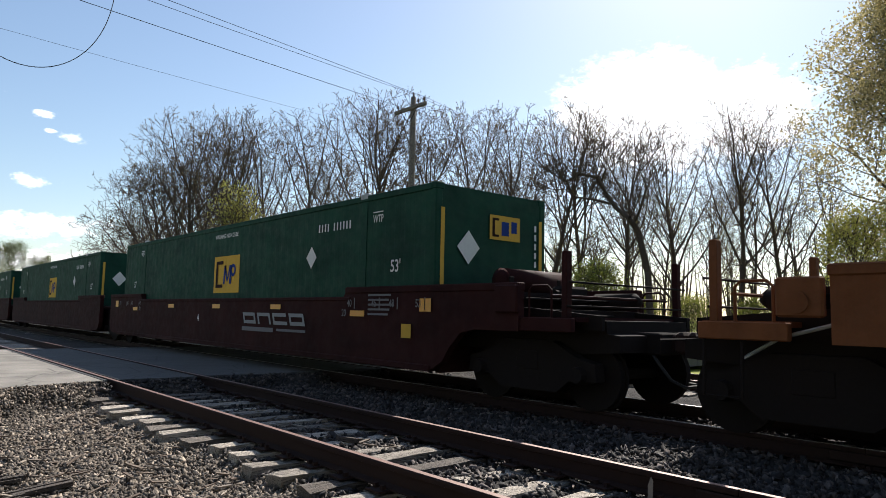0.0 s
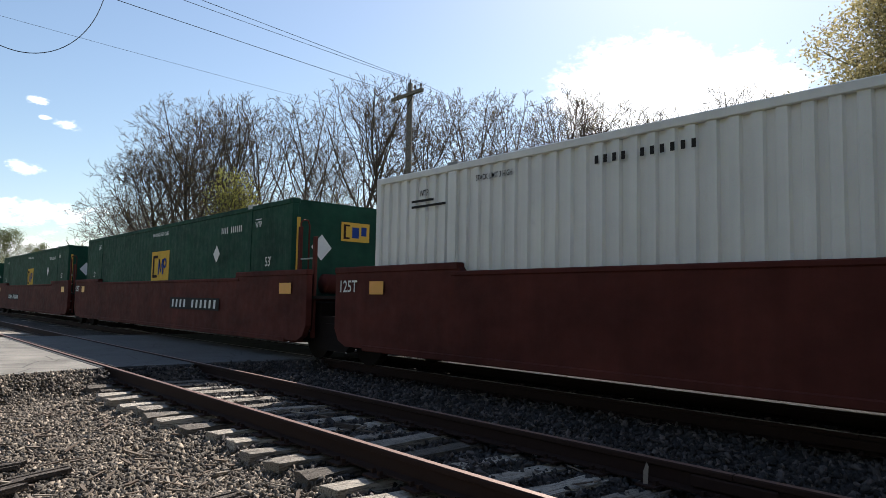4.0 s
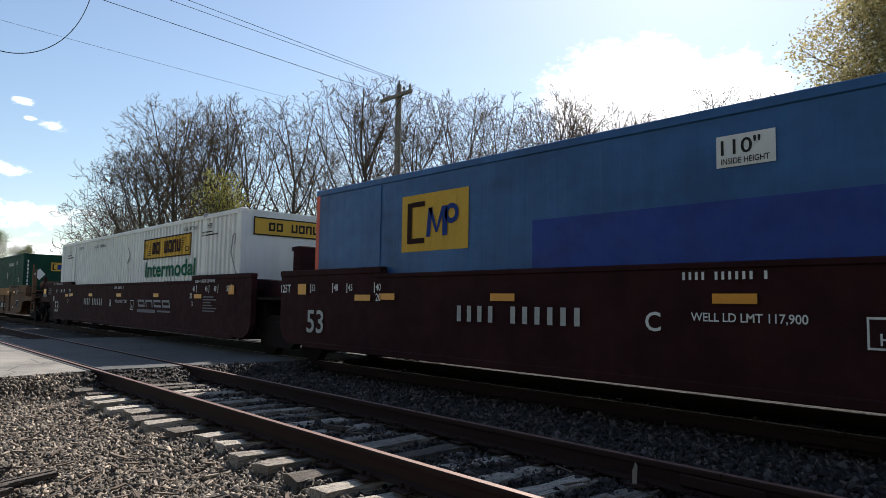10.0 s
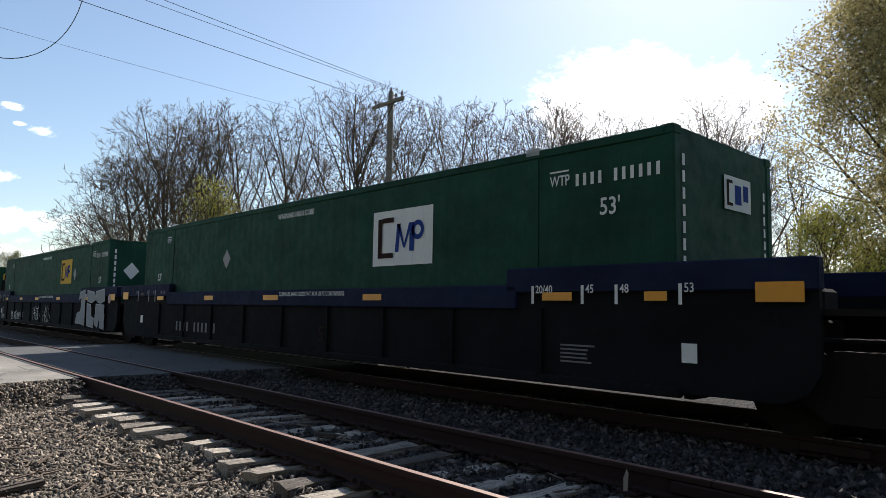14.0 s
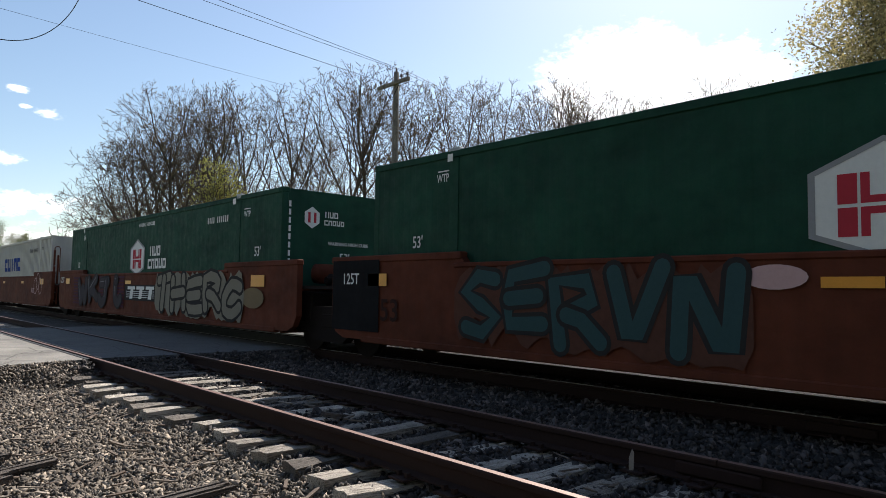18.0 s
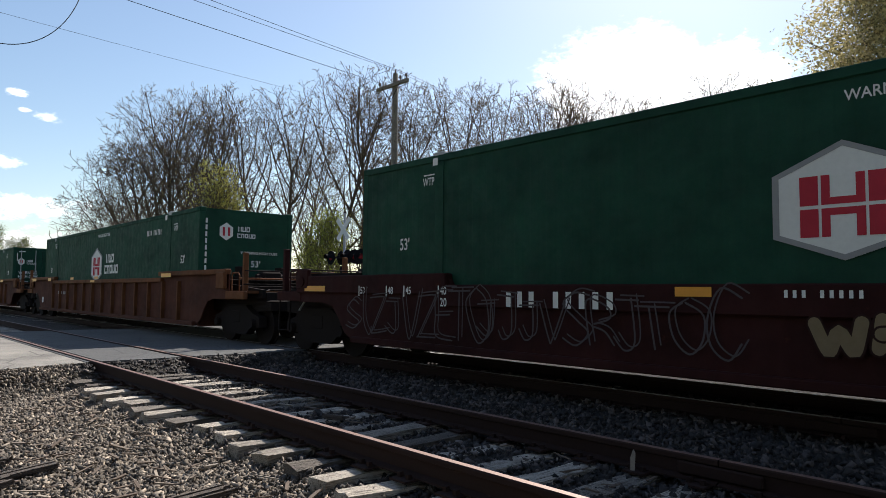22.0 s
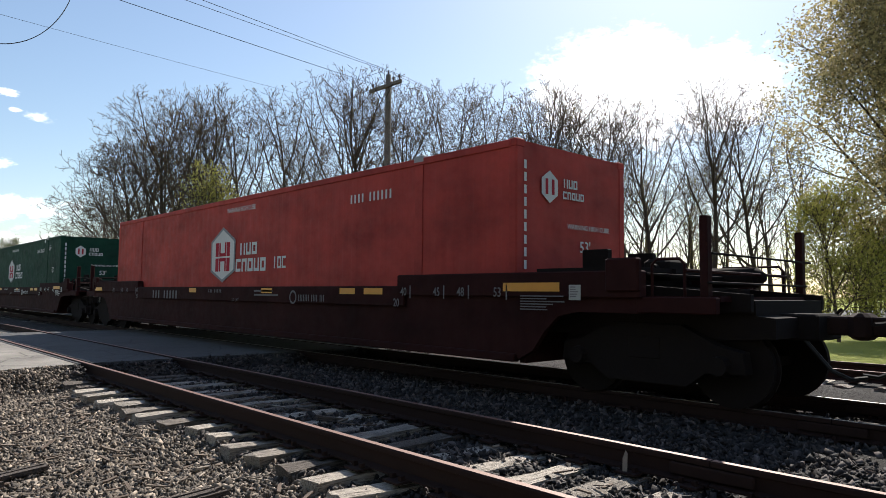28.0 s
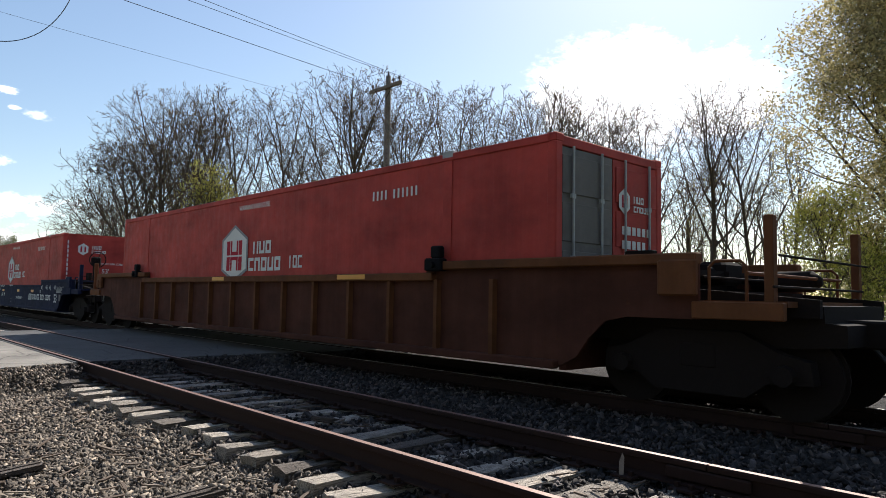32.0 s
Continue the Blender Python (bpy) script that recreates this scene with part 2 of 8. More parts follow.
MARK_BLACK = plain("black_marking", (0.03, 0.028, 0.028), 0.85, 0, 20, 0.12)
MARK_YELLOW = plain("yellow_marking", (0.66, 0.4, 0.07), 0.85, 0, 20, 0.12)
MARK_BROWN = plain("brown_marking", (0.03, 0.013, 0.011), 0.85, 0, 20, 0.12)
MARK_BLUE = plain("blue_marking", (0.02, 0.05, 0.22), 0.85, 0, 20, 0.12)
MARK_RED = plain("red_marking", (0.45, 0.04, 0.06), 0.85, 0, 20, 0.12)
MARK_GREEN = plain("green_marking", (0.01, 0.11, 0.06), 0.85, 0, 20, 0.12)
MARK_GREY = plain("grey_marking", (0.3, 0.3, 0.31), 0.85, 0, 20, 0.15)
MARK_PINK = plain("pale_pink_marking", (0.55, 0.36, 0.36), 0.85, 0, 20, 0.15)
MARK_DUSK = plain("dusky_grey_marking", (0.055, 0.045, 0.05), 0.85, 0, 20, 0.2)
MARK_TEAL = plain("teal_marking", (0.035, 0.075, 0.08), 0.85, 0, 20, 0.15)
MARK_PATCH = plain("dull_patch_paint", (0.095, 0.042, 0.03), 0.9, 0, 12, 0.3)
MARK_MAUVE = plain("mauve_marking", (0.075, 0.025, 0.045), 0.85, 0, 20, 0.2)
MARK_SILVER = plain("dull_silver_marking", (0.22, 0.2, 0.16), 0.85, 0, 20, 0.2)
MARK_SAND = plain("sandy_marking", (0.2, 0.15, 0.09), 0.85, 0, 20, 0.2)
MARK_CRIMSON = plain("crimson_marking", (0.22, 0.03, 0.035), 0.85, 0, 20, 0.2)
MARK_PLUM = plain("plum_marking", (0.05, 0.012, 0.02), 0.85, 0, 20, 0.2)
MARK_ASH = plain("ash_grey_marking", (0.085, 0.07, 0.075), 0.85, 0, 20, 0.3)
MARK_CLAY = plain("clay_red_marking", (0.1, 0.03, 0.02), 0.85, 0, 20, 0.2)
MARK_DUST = plain("dark_smear", (0.055, 0.026, 0.02), 0.85, 0, 14, 0.3)
MARK_INK = plain("dark_blue_marking", (0.006, 0.012, 0.03), 0.85, 0, 20, 0.15)
MARK_FADED = plain("faded_grey_marking", (0.2, 0.19, 0.2), 0.85, 0, 20, 0.2)
REFLECT = plain("orange_reflector", (0.72, 0.3, 0.025), 0.35, 0, 40, 0.1)
TIE_WOOD = timber("weathered_tie_wood", (0.13, 0.105, 0.085), (0.62, 0.54, 0.45))
POLE_WOOD = timber("pole_wood", (0.16, 0.13, 0.11), (0.2, 0.17, 0.14))
STONE = varied("ballast_stone", (0.055, 0.043, 0.034), (0.62, 0.51, 0.4), 0.85, 40, piece=False)
# stones and bed by the train: its shade is put into their darker colour
SHADED_STONE = varied("shade_darkened_stone", (0.011, 0.01, 0.01), (0.2, 0.163, 0.15), 0.85, 40, piece=False)
SHADED_BED = soil("shade_darkened_bed", (0.018, 0.015, 0.013), (0.035, 0.028, 0.024), (0.015, 0.012, 0.01))
BALLAST = soil("ballast_ground", (0.04, 0.032, 0.025), (0.075, 0.06, 0.047), (0.02, 0.016, 0.012))
GRASS = soil("grass_ground", (0.24, 0.26, 0.02), (0.3, 0.31, 0.03), (0.17, 0.2, 0.015))
# road in two tones: darkened for the train's shade, paled for sunlight
SHADED_ASPHALT = asphalt_like("asphalt", (0.05, 0.05, 0.052), (0.085, 0.084, 0.083))
SUNLIT_PAVEMENT = asphalt_like("sunlit_pavement", (0.13, 0.12, 0.105), (0.3, 0.275, 0.24), 1.6)
OLD_BOARD = timber("dark_board", (0.06, 0.045, 0.036), (0.13, 0.1, 0.08))
BARK = plain("bark", (0.085, 0.066, 0.053), 0.95, 0, 18, 0.4)
TWIG = plain("twig_bark", (0.11, 0.083, 0.065), 0.95, 0, 30, 0.3)
MIXED = leaf("mixed_leaf", (0.17, 0.15, 0.07), (0.6, 0.5, 0.24))
BUD = leaf("bud", (0.16, 0.115, 0.06), (0.24, 0.19, 0.08))
YOUNG = leaf("young_leaf", (0.26, 0.26, 0.05), (0.46, 0.42, 0.1))
FRESH = leaf("fresh_leaf", (0.19, 0.22, 0.03), (0.36, 0.37, 0.07))
DEEP = leaf("deep_leaf", (0.06, 0.08, 0.03), (0.14, 0.15, 0.05))
WIRE = plain("wire", (0.03, 0.03, 0.032), 0.6, 0.2, 20)
GLASS_INS = plain("insulator", (0.12, 0.08, 0.06), 0.25, 0, 20)
SPLINTER = varied("splintered_wood", (0.16, 0.11, 0.08), (0.5, 0.42, 0.34), 0.9, 30)


# ---- mesh tools ----
class Build:
    """Gathers faces for one mesh."""

    def __init__(self):
        self.v, self.f = [], []

    def add(self, verts, faces):
        n = len(self.v)
        self.v += [tuple(p) for p in verts]
        self.f += [tuple(i + n for i in f) for f in faces]
        return self

    def box(self, x0, x1, y0, y1, z0, z1, m=None, bevel=0.0):
        if bevel:
            b = bevel
            ring = [(x0 + b, y0), (x1 - b, y0), (x1, y0 + b), (x1, y1 - b), (x1 - b, y1), (x0 + b, y1), (x0, y1 - b), (x0, y0 + b)]
            return self.prism_z(ring, z0, z1, m, b)
        vs = [(x, y, z) for z in (z0, z1) for x, y in ((x0, y0), (x1, y0), (x1, y1), (x0, y1))]
        if m is not None:
            vs = [m @ Vector(p) for p in vs]
        return self.add(vs, [(3, 2, 1, 0), (4, 5, 6, 7), (0, 1, 5, 4), (1, 2, 6, 5), (2, 3, 7, 6), (3, 0, 4, 7)])

    def prism_z(self, ring, z0, z1, m=None, inset=0.0):
        n = len(ring)
        cx, cy = sum(p[0] for p in ring) / n, sum(p[1] for p in ring) / n
        small = [(p[0] + (inset if p[0] < cx else -inset), p[1] + (inset if p[1] < cy else -inset)) for p in ring]
        layers = [(ring, z0), (ring, z1)] if not inset else [(small, z0), (ring, z0 + inset), (ring, z1 - inset), (small, z1)]
        vs = [(x, y, z) for r, z in layers for x, y in r]
        if m is not None:
            vs = [m @ Vector(p) for p in vs]
        k = len(layers)
        fs = [tuple(range(n - 1, -1, -1)), tuple(range((k - 1) * n, k * n))]
        for l in range(k - 1):
            fs += [(l * n + i, l * n + (i + 1) % n, (l + 1) * n + (i + 1) % n, (l + 1) * n + i) for i in range(n)]
        return self.add(vs, fs)

    def prism_x(self, ring, x0, x1):
        """A ring of (y, z) drawn from x0 to x1."""
        n = len(ring)
        vs = [(x, y, z) for x in (x0, x1) for y, z in ring]
        fs = [tuple(range(n)), tuple(range(2 * n - 1, n - 1, -1))]
        fs += [(i, n + i, n + (i + 1) % n, (i + 1) % n) for i in range(n)]
        return self.add(vs, fs)

    def prism_y(self, ring, y0, y1):
        """A ring of (x, z) drawn from y0 to y1."""
        n = len(ring)
        vs = [(x, y, z) for y in (y0, y1) for x, z in ring]
        fs = [tuple(range(n)), tuple(range(2 * n - 1, n - 1, -1))]
        fs += [(i, n + i, n + (i + 1) % n, (i + 1) % n) for i in range(n)]
        return self.add(vs, fs)

    def tube(self, p0, p1, r0, r1=None, n=8, caps=True):
        r1 = r0 if r1 is None else r1
        p0, p1 = Vector(p0), Vector(p1)
        d = (p1 - p0).normalized()
        a = d.orthogonal().normalized()
        b = d.cross(a)
        vs = []
        for p, r in ((p0, r0), (p1, r1)):
            for i in range(n):
                t = 2 * math.pi * i / n
                vs.append(p + a * (r * math.cos(t)) + b * (r * math.sin(t)))
        fs = [(i, (i + 1) % n, n + (i + 1) % n, n + i) for i in range(n)]
        if caps:
            fs += [tuple(range(n - 1, -1, -1)), tuple(range(n, 2 * n))]
        return self.add(vs, fs)

    def path(self, points, r, n=6):
        """One bent bar through the points."""
        pts = [Vector(p) for p in points]
        k = len(pts)
        tang = [(pts[min(k - 1, i + 1)] - pts[max(0, i - 1)]).normalized() for i in range(k)]
        a = tang[0].orthogonal().normalized()
        vs = []
        for p, d in zip(pts, tang):
            a = (a - d * a.dot(d)).normalized()
            c = d.cross(a)
            vs += [p + a * (r * math.cos(2 * math.pi * i / n)) + c * (r * math.sin(2 * math.pi * i / n)) for i in range(n)]
        fs = [(j * n + i, j * n + (i + 1) % n, (j + 1) * n + (i + 1) % n, (j + 1) * n + i) for j in range(k - 1) for i in range(n)]
        return self.add(vs, fs + [tuple(range(n - 1, -1, -1)), tuple(range((k - 1) * n, k * n))])

    def flat(self, outline, x):
        """A flat marking on the side that faces -x; outline in (y, z)."""
        return self.add([(x, y, z) for y, z in outline], [tuple(range(len(outline)))])

    def mesh(self, name, mat):
        me = bpy.data.meshes.new(name)
        me.from_pydata(self.v, [], self.f)
        me.materials.append(mat)
        me.update()
        return me


def part(name, shape, mat, parent, label="", at=None, kind=""):
    me = shape.mesh(name, mat) if isinstance(shape, Build) else shape
    ob = new(name, me)
    ob.parent = parent
    if at is not None:
        ob.matrix_basis = at
    return tagged(ob, label, "", "", kind)


def thing(name, label, category, group="", kind="", at=None):
    ob = new(name)
    ob.empty_display_size = 0.2
    if at is not None:
        ob.matrix_basis = at
    return tagged(ob, label, category, group, kind)


def smooth(me):
    me.polygons.foreach_set("use_smooth", [True] * len(me.polygons))
    return me


GLYPHS = {}


def words(text, height):
    """Outline of a text in (along, up), from 0, as faces; its width."""
    if text not in GLYPHS:
        cu = bpy.data.curves.new("words", "FONT")
        cu.body, cu.size, cu.resolution_u, cu.offset = text, 1.0, 3, 0.022 if text == "Intermodal" else 0.012
        ob = bpy.data.objects.new("words", cu)
        scene.collection.objects.link(ob)
        bpy.context.view_layer.update()
        me = bpy.data.meshes.new_from_object(ob.evaluated_get(bpy.context.evaluated_depsgraph_get()))
        vs = [(v.co.x, v.co.y) for v in me.vertices]
        fs = [tuple(p.vertices) for p in me.polygons]
        bpy.data.objects.remove(ob)
        bpy.data.meshes.remove(me)
        bpy.data.curves.remove(cu)
        GLYPHS[text] = (vs, fs)
    vs, fs = GLYPHS[text]
    k = height / 0.69
    x0 = min(v[0] for v in vs)
    return [((x - x0) * k, y * k) for x, y in vs], fs, (max(v[0] for v in vs) - x0) * k


for t in ("110", "53'", "53", "20/40", "48", "45", "40", "20", "WTP", "125T", "A", "B", "C", "H", "WARNING HIGH CUBE", "Intermodal", "STACK LIMIT 3 HIGH",
          "S-2054-11 REEFER CLEARANCE", "WELL LD LMT 117,900", "110\"", "INSIDE HEIGHT", "52,900 LBS. MAX GROSS WT. FOR 20 FT CONTAINERS",
          "WARNING", "HIGH CUBE", "LT WT", "54 100", "165 900", "CONTROLLED INTERCHANGE CAR", "SEE EQUIPMENT REGISTER", "2 INCH TREAD COND. SHOES", "SPECIAL BRAKE BEAMS", "SEE BADGE PLATE", "LD LMT"):
    words(t, 1)


# ---- the train's markings; u runs from a unit's leading end towards its trailing end, as one reads ----
def lay(text, u, z, height, squeeze=1.0, side_x=-1.3, half=8.075):
    vs, fs, w = words(text, height)
    return Build().add([(side_x, half - u - x * squeeze, z + y) for x, y in vs], fs)


def rect(b, u0, u1, z0, z1, x, half=8.075, slant=0.0):
    b.flat([(half - u0, z0), (half - u1, z0), (half - u1 - slant, z1), (half - u0 - slant, z1)], x)
    return b


def strokes(u0, u1, z0, z1, count, x, half=8.075, fill=0.42, skip=(), slant=0.0):
    """Plain bars of the size of letters."""
    b = Build()
    step = (u1 - u0) / count
    for i in range(count):
        if i in skip:
            continue
        rect(b, u0 + i * step, u0 + (i + fill) * step, z0, z1, x, half, slant)
    return b


def lines(u0, u1, z0, z1, count, x, half=8.075, seed=1):
    """Small print as plain bars."""
    rnd, b = random.Random(seed), Build()
    step = (z1 - z0) / count
    for i in range(count):
        rect(b, u0, u0 + (u1 - u0) * rnd.uniform(0.55, 1), z1 - (i + 0.42) * step, z1 - i * step, x, half)
    return b


def outline(u0, u1, z0, z1, x, t=0.018):
    b = Build()
    for a in ((u0, u1, z0, z0 + t), (u0, u1, z1 - t, z1), (u0, u0 + t, z0 + t, z1 - t), (u1 - t, u1, z0 + t, z1 - t)):
        rect(b, *a, x)
    return b


def oval(b, u, z, w, h, x, half=8.075, n=18, hole=0.0):
    ring = [(half - u + w * math.cos(2 * math.pi * i / n), z + h * math.sin(2 * math.pi * i / n)) for i in range(n)]
    if not hole:
        b.flat(ring, x)
    else:
        for i in range(n):
            a, c = ring[i], ring[(i + 1) % n]
            k = hole
            mid = (half - u, z)
            b.flat([a, c, (mid[0] + (c[0] - mid[0]) * k, mid[1] + (c[1] - mid[1]) * k), (mid[0] + (a[0] - mid[0]) * k, mid[1] + (a[1] - mid[1]) * k)], x)
    return b


def ribbon(b, pts, w, x, n=5):
    """A thick smooth stroke with round ends through pts in (u, z)."""
    ext = [pts[0]] + list(pts) + [pts[-1]]
    line = []
    for i in range(len(pts) - 1):
        p0, p1, p2, p3 = ext[i:i + 4]
        for k in range(n):
            t = k / n
            line.append(tuple(0.5 * (2 * p1[j] + (p2[j] - p0[j]) * t + (2 * p0[j] - 5 * p1[j] + 4 * p2[j] - p3[j]) * t * t + (3 * p1[j] - p0[j] - 3 * p2[j] + p3[j]) * t ** 3) for j in (0, 1)))
    line.append(pts[-1])
    left, right = [], []
    for i, p in enumerate(line):
        a, c = line[max(0, i - 1)], line[min(len(line) - 1, i + 1)]
        l = math.hypot(c[0] - a[0], c[1] - a[1]) or 1
        s = (-(c[1] - a[1]) / l * w, (c[0] - a[0]) / l * w)
        left.append((x - 0.00002 * i, 8.075 - p[0] - s[0], p[1] + s[1]))
        right.append((x - 0.00002 * i, 8.075 - p[0] + s[0], p[1] - s[1]))
    m = len(line)
    b.add(left + right, [(i, i + 1, m + i + 1, m + i) for i in range(m - 1)])
    for p in (pts[0], pts[-1]):
        b.flat([(8.075 - p[0] + w * math.cos(0.5236 * k), p[1] + w * math.sin(0.5236 * k)) for k in range(12)], x + 0.00003)


LETTERS = {
    "A": [[(0, 0), (0.45, 1), (0.6, 1), (1, 0)], [(0.2, 0.38), (0.82, 0.38)]], "C": [[(1, 0.85), (0.5, 1), (0.05, 0.6), (0.1, 0.15), (0.6, 0), (1, 0.2)]],
    "E": [[(1, 1), (0.1, 0.95), (0.02, 0.5), (0.1, 0.05), (1, 0)], [(0.05, 0.52), (0.85, 0.52)]], "H": [[(0.05, 1), (0, 0)], [(0.95, 1), (1, 0)], [(0.05, 0.5), (0.95, 0.5)]],
    "I": [[(0.5, 1), (0.45, 0.3), (0.75, 0), (1, 0.15)], [(0.5, 1), (0.6, 1)]], "J": [[(0.1, 1), (0.9, 1)], [(0.7, 1), (0.65, 0.2), (0.3, 0), (0, 0.25)]],
    "K": [[(0, 1), (0.1, 0)], [(0.95, 1), (0.2, 0.5), (0.6, 0.3), (1, 0)]], "N": [[(0.1, 0), (0, 1), (0.15, 0.95), (0.85, 0.05), (1, 0), (0.95, 1)]],
    "O": [[(0.5, 1), (0.05, 0.75), (0.05, 0.25), (0.5, 0), (0.95, 0.25), (0.95, 0.75), (0.5, 1)]], "R": [[(0.05, 0), (0, 1), (0.8, 0.95), (0.9, 0.65), (0.2, 0.45)], [(0.25, 0.45), (0.6, 0.35), (1, 0)]],
    "S": [[(1, 0.9), (0.5, 1), (0.05, 0.75), (0.5, 0.5), (0.95, 0.25), (0.5, 0), (0, 0.12)]], "T": [[(0, 0.95), (1, 1)], [(0.5, 0.97), (0.45, 0)]],
    "V": [[(0, 1), (0.4, 0.05), (0.55, 0.05), (1, 1)]], "W": [[(0, 1), (0.2, 0), (0.3, 0.05), (0.5, 0.7), (0.7, 0.05), (0.8, 0), (1, 1)]],
    "Z": [[(0, 0.95), (0.9, 1), (0.95, 0.9), (0.05, 0.1), (0.1, 0), (1, 0.05)]],
}


def spray(parent, x, u0, u1, z0, z1, text, fill, edge, seed, label, back=None, weight=0.13, shine=None, rim=1.35, round_off=4, lean=0.0):
    """Large sprayed letters: thick strokes with an outline, on an uneven ground where there is one."""
    rnd = random.Random(seed)
    step, h = (u1 - u0) / len(text), z1 - z0
    w = min(step, h) * weight
    if back is not None:
        b, n = Build(), 40
        top = [(u0 - 0.1 + (u1 - u0 + 0.2) * k / n, z1 - 0.02 - 0.45 * h * abs(noise.noise((k * 0.37, seed, 0))) - (0.3 * h if k in (0, n) else 0)) for k in range(n + 1)]
        foot = [(u, z0 + 0.02 + 0.5 * h * abs(noise.noise((u * 1.7, seed, 4))) + (0.2 * h if k in (0, n) else 0)) for k, (u, z) in enumerate(top)]
        for k in range(n):
            b.flat([(8.075 - p, q) for p, q in (foot[k], foot[k + 1], top[k + 1], top[k])], x)
        part("graffiti_ground", b, back, parent, "sprayed ground behind graffiti letters")
    for i, ch in enumerate(text):
        outer, inner, glint = Build(), Build(), Build()
        cu, cz, cw, chh = u0 + (i + 0.14) * step, z0 + rim * w + rnd.uniform(0, 0.06) * h, step * 0.76, h - 2 * rim * w
        chh *= rnd.uniform(0.8, 0.95)
        cz += (h - 2 * rim * w - chh) * (0.85 if i % 2 else 0.1)
        tilt = lean + rnd.uniform(-0.14, 0.14)
        for r, line in enumerate(LETTERS[ch]):
            pts = [(cu + p * cw + tilt * (q - 0.5) * chh, cz + q * chh + 0.05 * h * (p - 0.5)) for p, q in line]
            dx = x - 0.002 - 0.0026 * (2 * (i % 2) + r)
            ribbon(outer, pts, w * rim, dx, round_off)
            ribbon(inner, pts, w, dx - 0.0013, round_off)
            ribbon(glint, [(p - w * 0.35, q + w * 0.25) for p, q in pts[:2]], w * 0.1, dx - 0.002)
        g = part("graffiti_letter", outer, edge, parent, label)
        part("graffiti_fill", inner, fill, g)
        if shine is not None:
            part("graffiti_highlight", glint, shine, g)


BLOCKS = [
    [(0.16, 0.93), (0.34, 1.0), (0.37, 0.04), (0.22, 0.1), (0.03, 0.1), (0.08, 0.36), (0.21, 0.42), (0.23, 0.8), (0.14, 0.74)],
    [(0.42, 0.98), (0.66, 0.92), (0.72, 0.74), (0.58, 0.66), (0.43, 0.7)],
    [(0.42, 0.64), (0.56, 0.6), (0.59, 0.3), (0.68, 0.26), (0.66, 0.02), (0.44, 0.06)],
    [(0.71, 0.94), (0.97, 1.0), (1.0, 0.72), (0.86, 0.64), (0.74, 0.7)],
    [(0.72, 0.62), (0.98, 0.6), (1.0, 0.0), (0.87, 0.04), (0.85, 0.28), (0.8, 0.04), (0.7, 0.1)],
]


def blocks(parent, x, u0, u1, z0, z1):
    """Angular silver graffiti blocks with pale outlines."""
    for k, ring in enumerate(BLOCKS):
        pts = [(u0 + p * (u1 - u0), z0 + q * (z1 - z0)) for p, q in ring]
        g = part("graffiti_block", Build().flat([(8.075 - p, q) for p, q in pts], x), MARK_GREY, parent, "silver graffiti block")
        b = Build()
        ribbon(b, pts + pts[:1], 0.014, x - 0.002, 1)
        part("graffiti_outline", b, MARK_PALE, g)


def name_row(u0, u1, z0, z1, pattern, x, half=8.075, slant=0.0, weight=0.24):
    """Plain rings, hooks and bars that stand for the letters of a name."""
    b = Build()
    step, h = (u1 - u0) / len(pattern), z1 - z0

    def slab(a, c, za, zb):
        b.flat([(half - a - slant * (za - z0), za), (half - c - slant * (za - z0), za), (half - c - slant * (zb - z0), zb), (half - a - slant * (zb - z0), zb)], x)

    for i, code in enumerate(pattern):
        a, c = u0 + i * step, u0 + (i + 0.84) * step
        t = min(step * weight, h * 0.3)
        if code in "onu=c":
            slab(a, a + t, z0, z1)
        if code in "onu=":
            slab(c - t, c, z0, z1)
        if code in "onc":
            slab(a + t, c - t if code != "c" else c, z1 - t, z1)
        if code in "ouc":
            slab(a + t, c - t if code != "c" else c, z0, z0 + t)
        if code == "i":
            slab((a + c - t) / 2, (a + c + t) / 2, z0, z1)
    return b


def scrawl(parent, x, u0, u1, z0, z1, seed, mat=None, double=False):
    """A thin tag of tall leaning letters that run into one another."""
    rnd = random.Random(seed)
    b, h = Build(), z1 - z0
    count = max(2, round((u1 - u0) / (h * 0.5)))
    step = (u1 - u0) / count
    for i in range(count):
        ch = rnd.choice(sorted(LETTERS))
        k, drop, tilt = rnd.uniform(0.6, 1.0), rnd.uniform(0, 0.3), rnd.uniform(-0.1, 0.35)
        for r, line in enumerate(LETTERS[ch]):
            pts = [(u0 + (i + rnd.uniform(-0.08, 0.08) + p * 1.05) * step - tilt * q * h * 0.4, z0 + (drop * (1 - k) + q * k) * h + rnd.uniform(-0.03, 0.03) * h) for p, q in line]
            dx = x - 0.0015 * (2 * (i % 2) + r)
            ribbon(b, pts, 0.011, dx, 5)
            if double:
                ribbon(b, [(p + 0.1 * h, q + 0.07 * h) for p, q in pts], 0.009, dx - 0.0006, 5)
    part("graffiti", b, mat or MARK_WHITE, parent, "thin spray-painted scrawl", kind="stuff")


# ---- shipping containers: 53 feet long, base at z = 0 ----
HALF, SIDE, TALL = 8.075, 1.295, 2.9
CX = -SIDE - 0.012           # markings on the near side
BOXES = {}


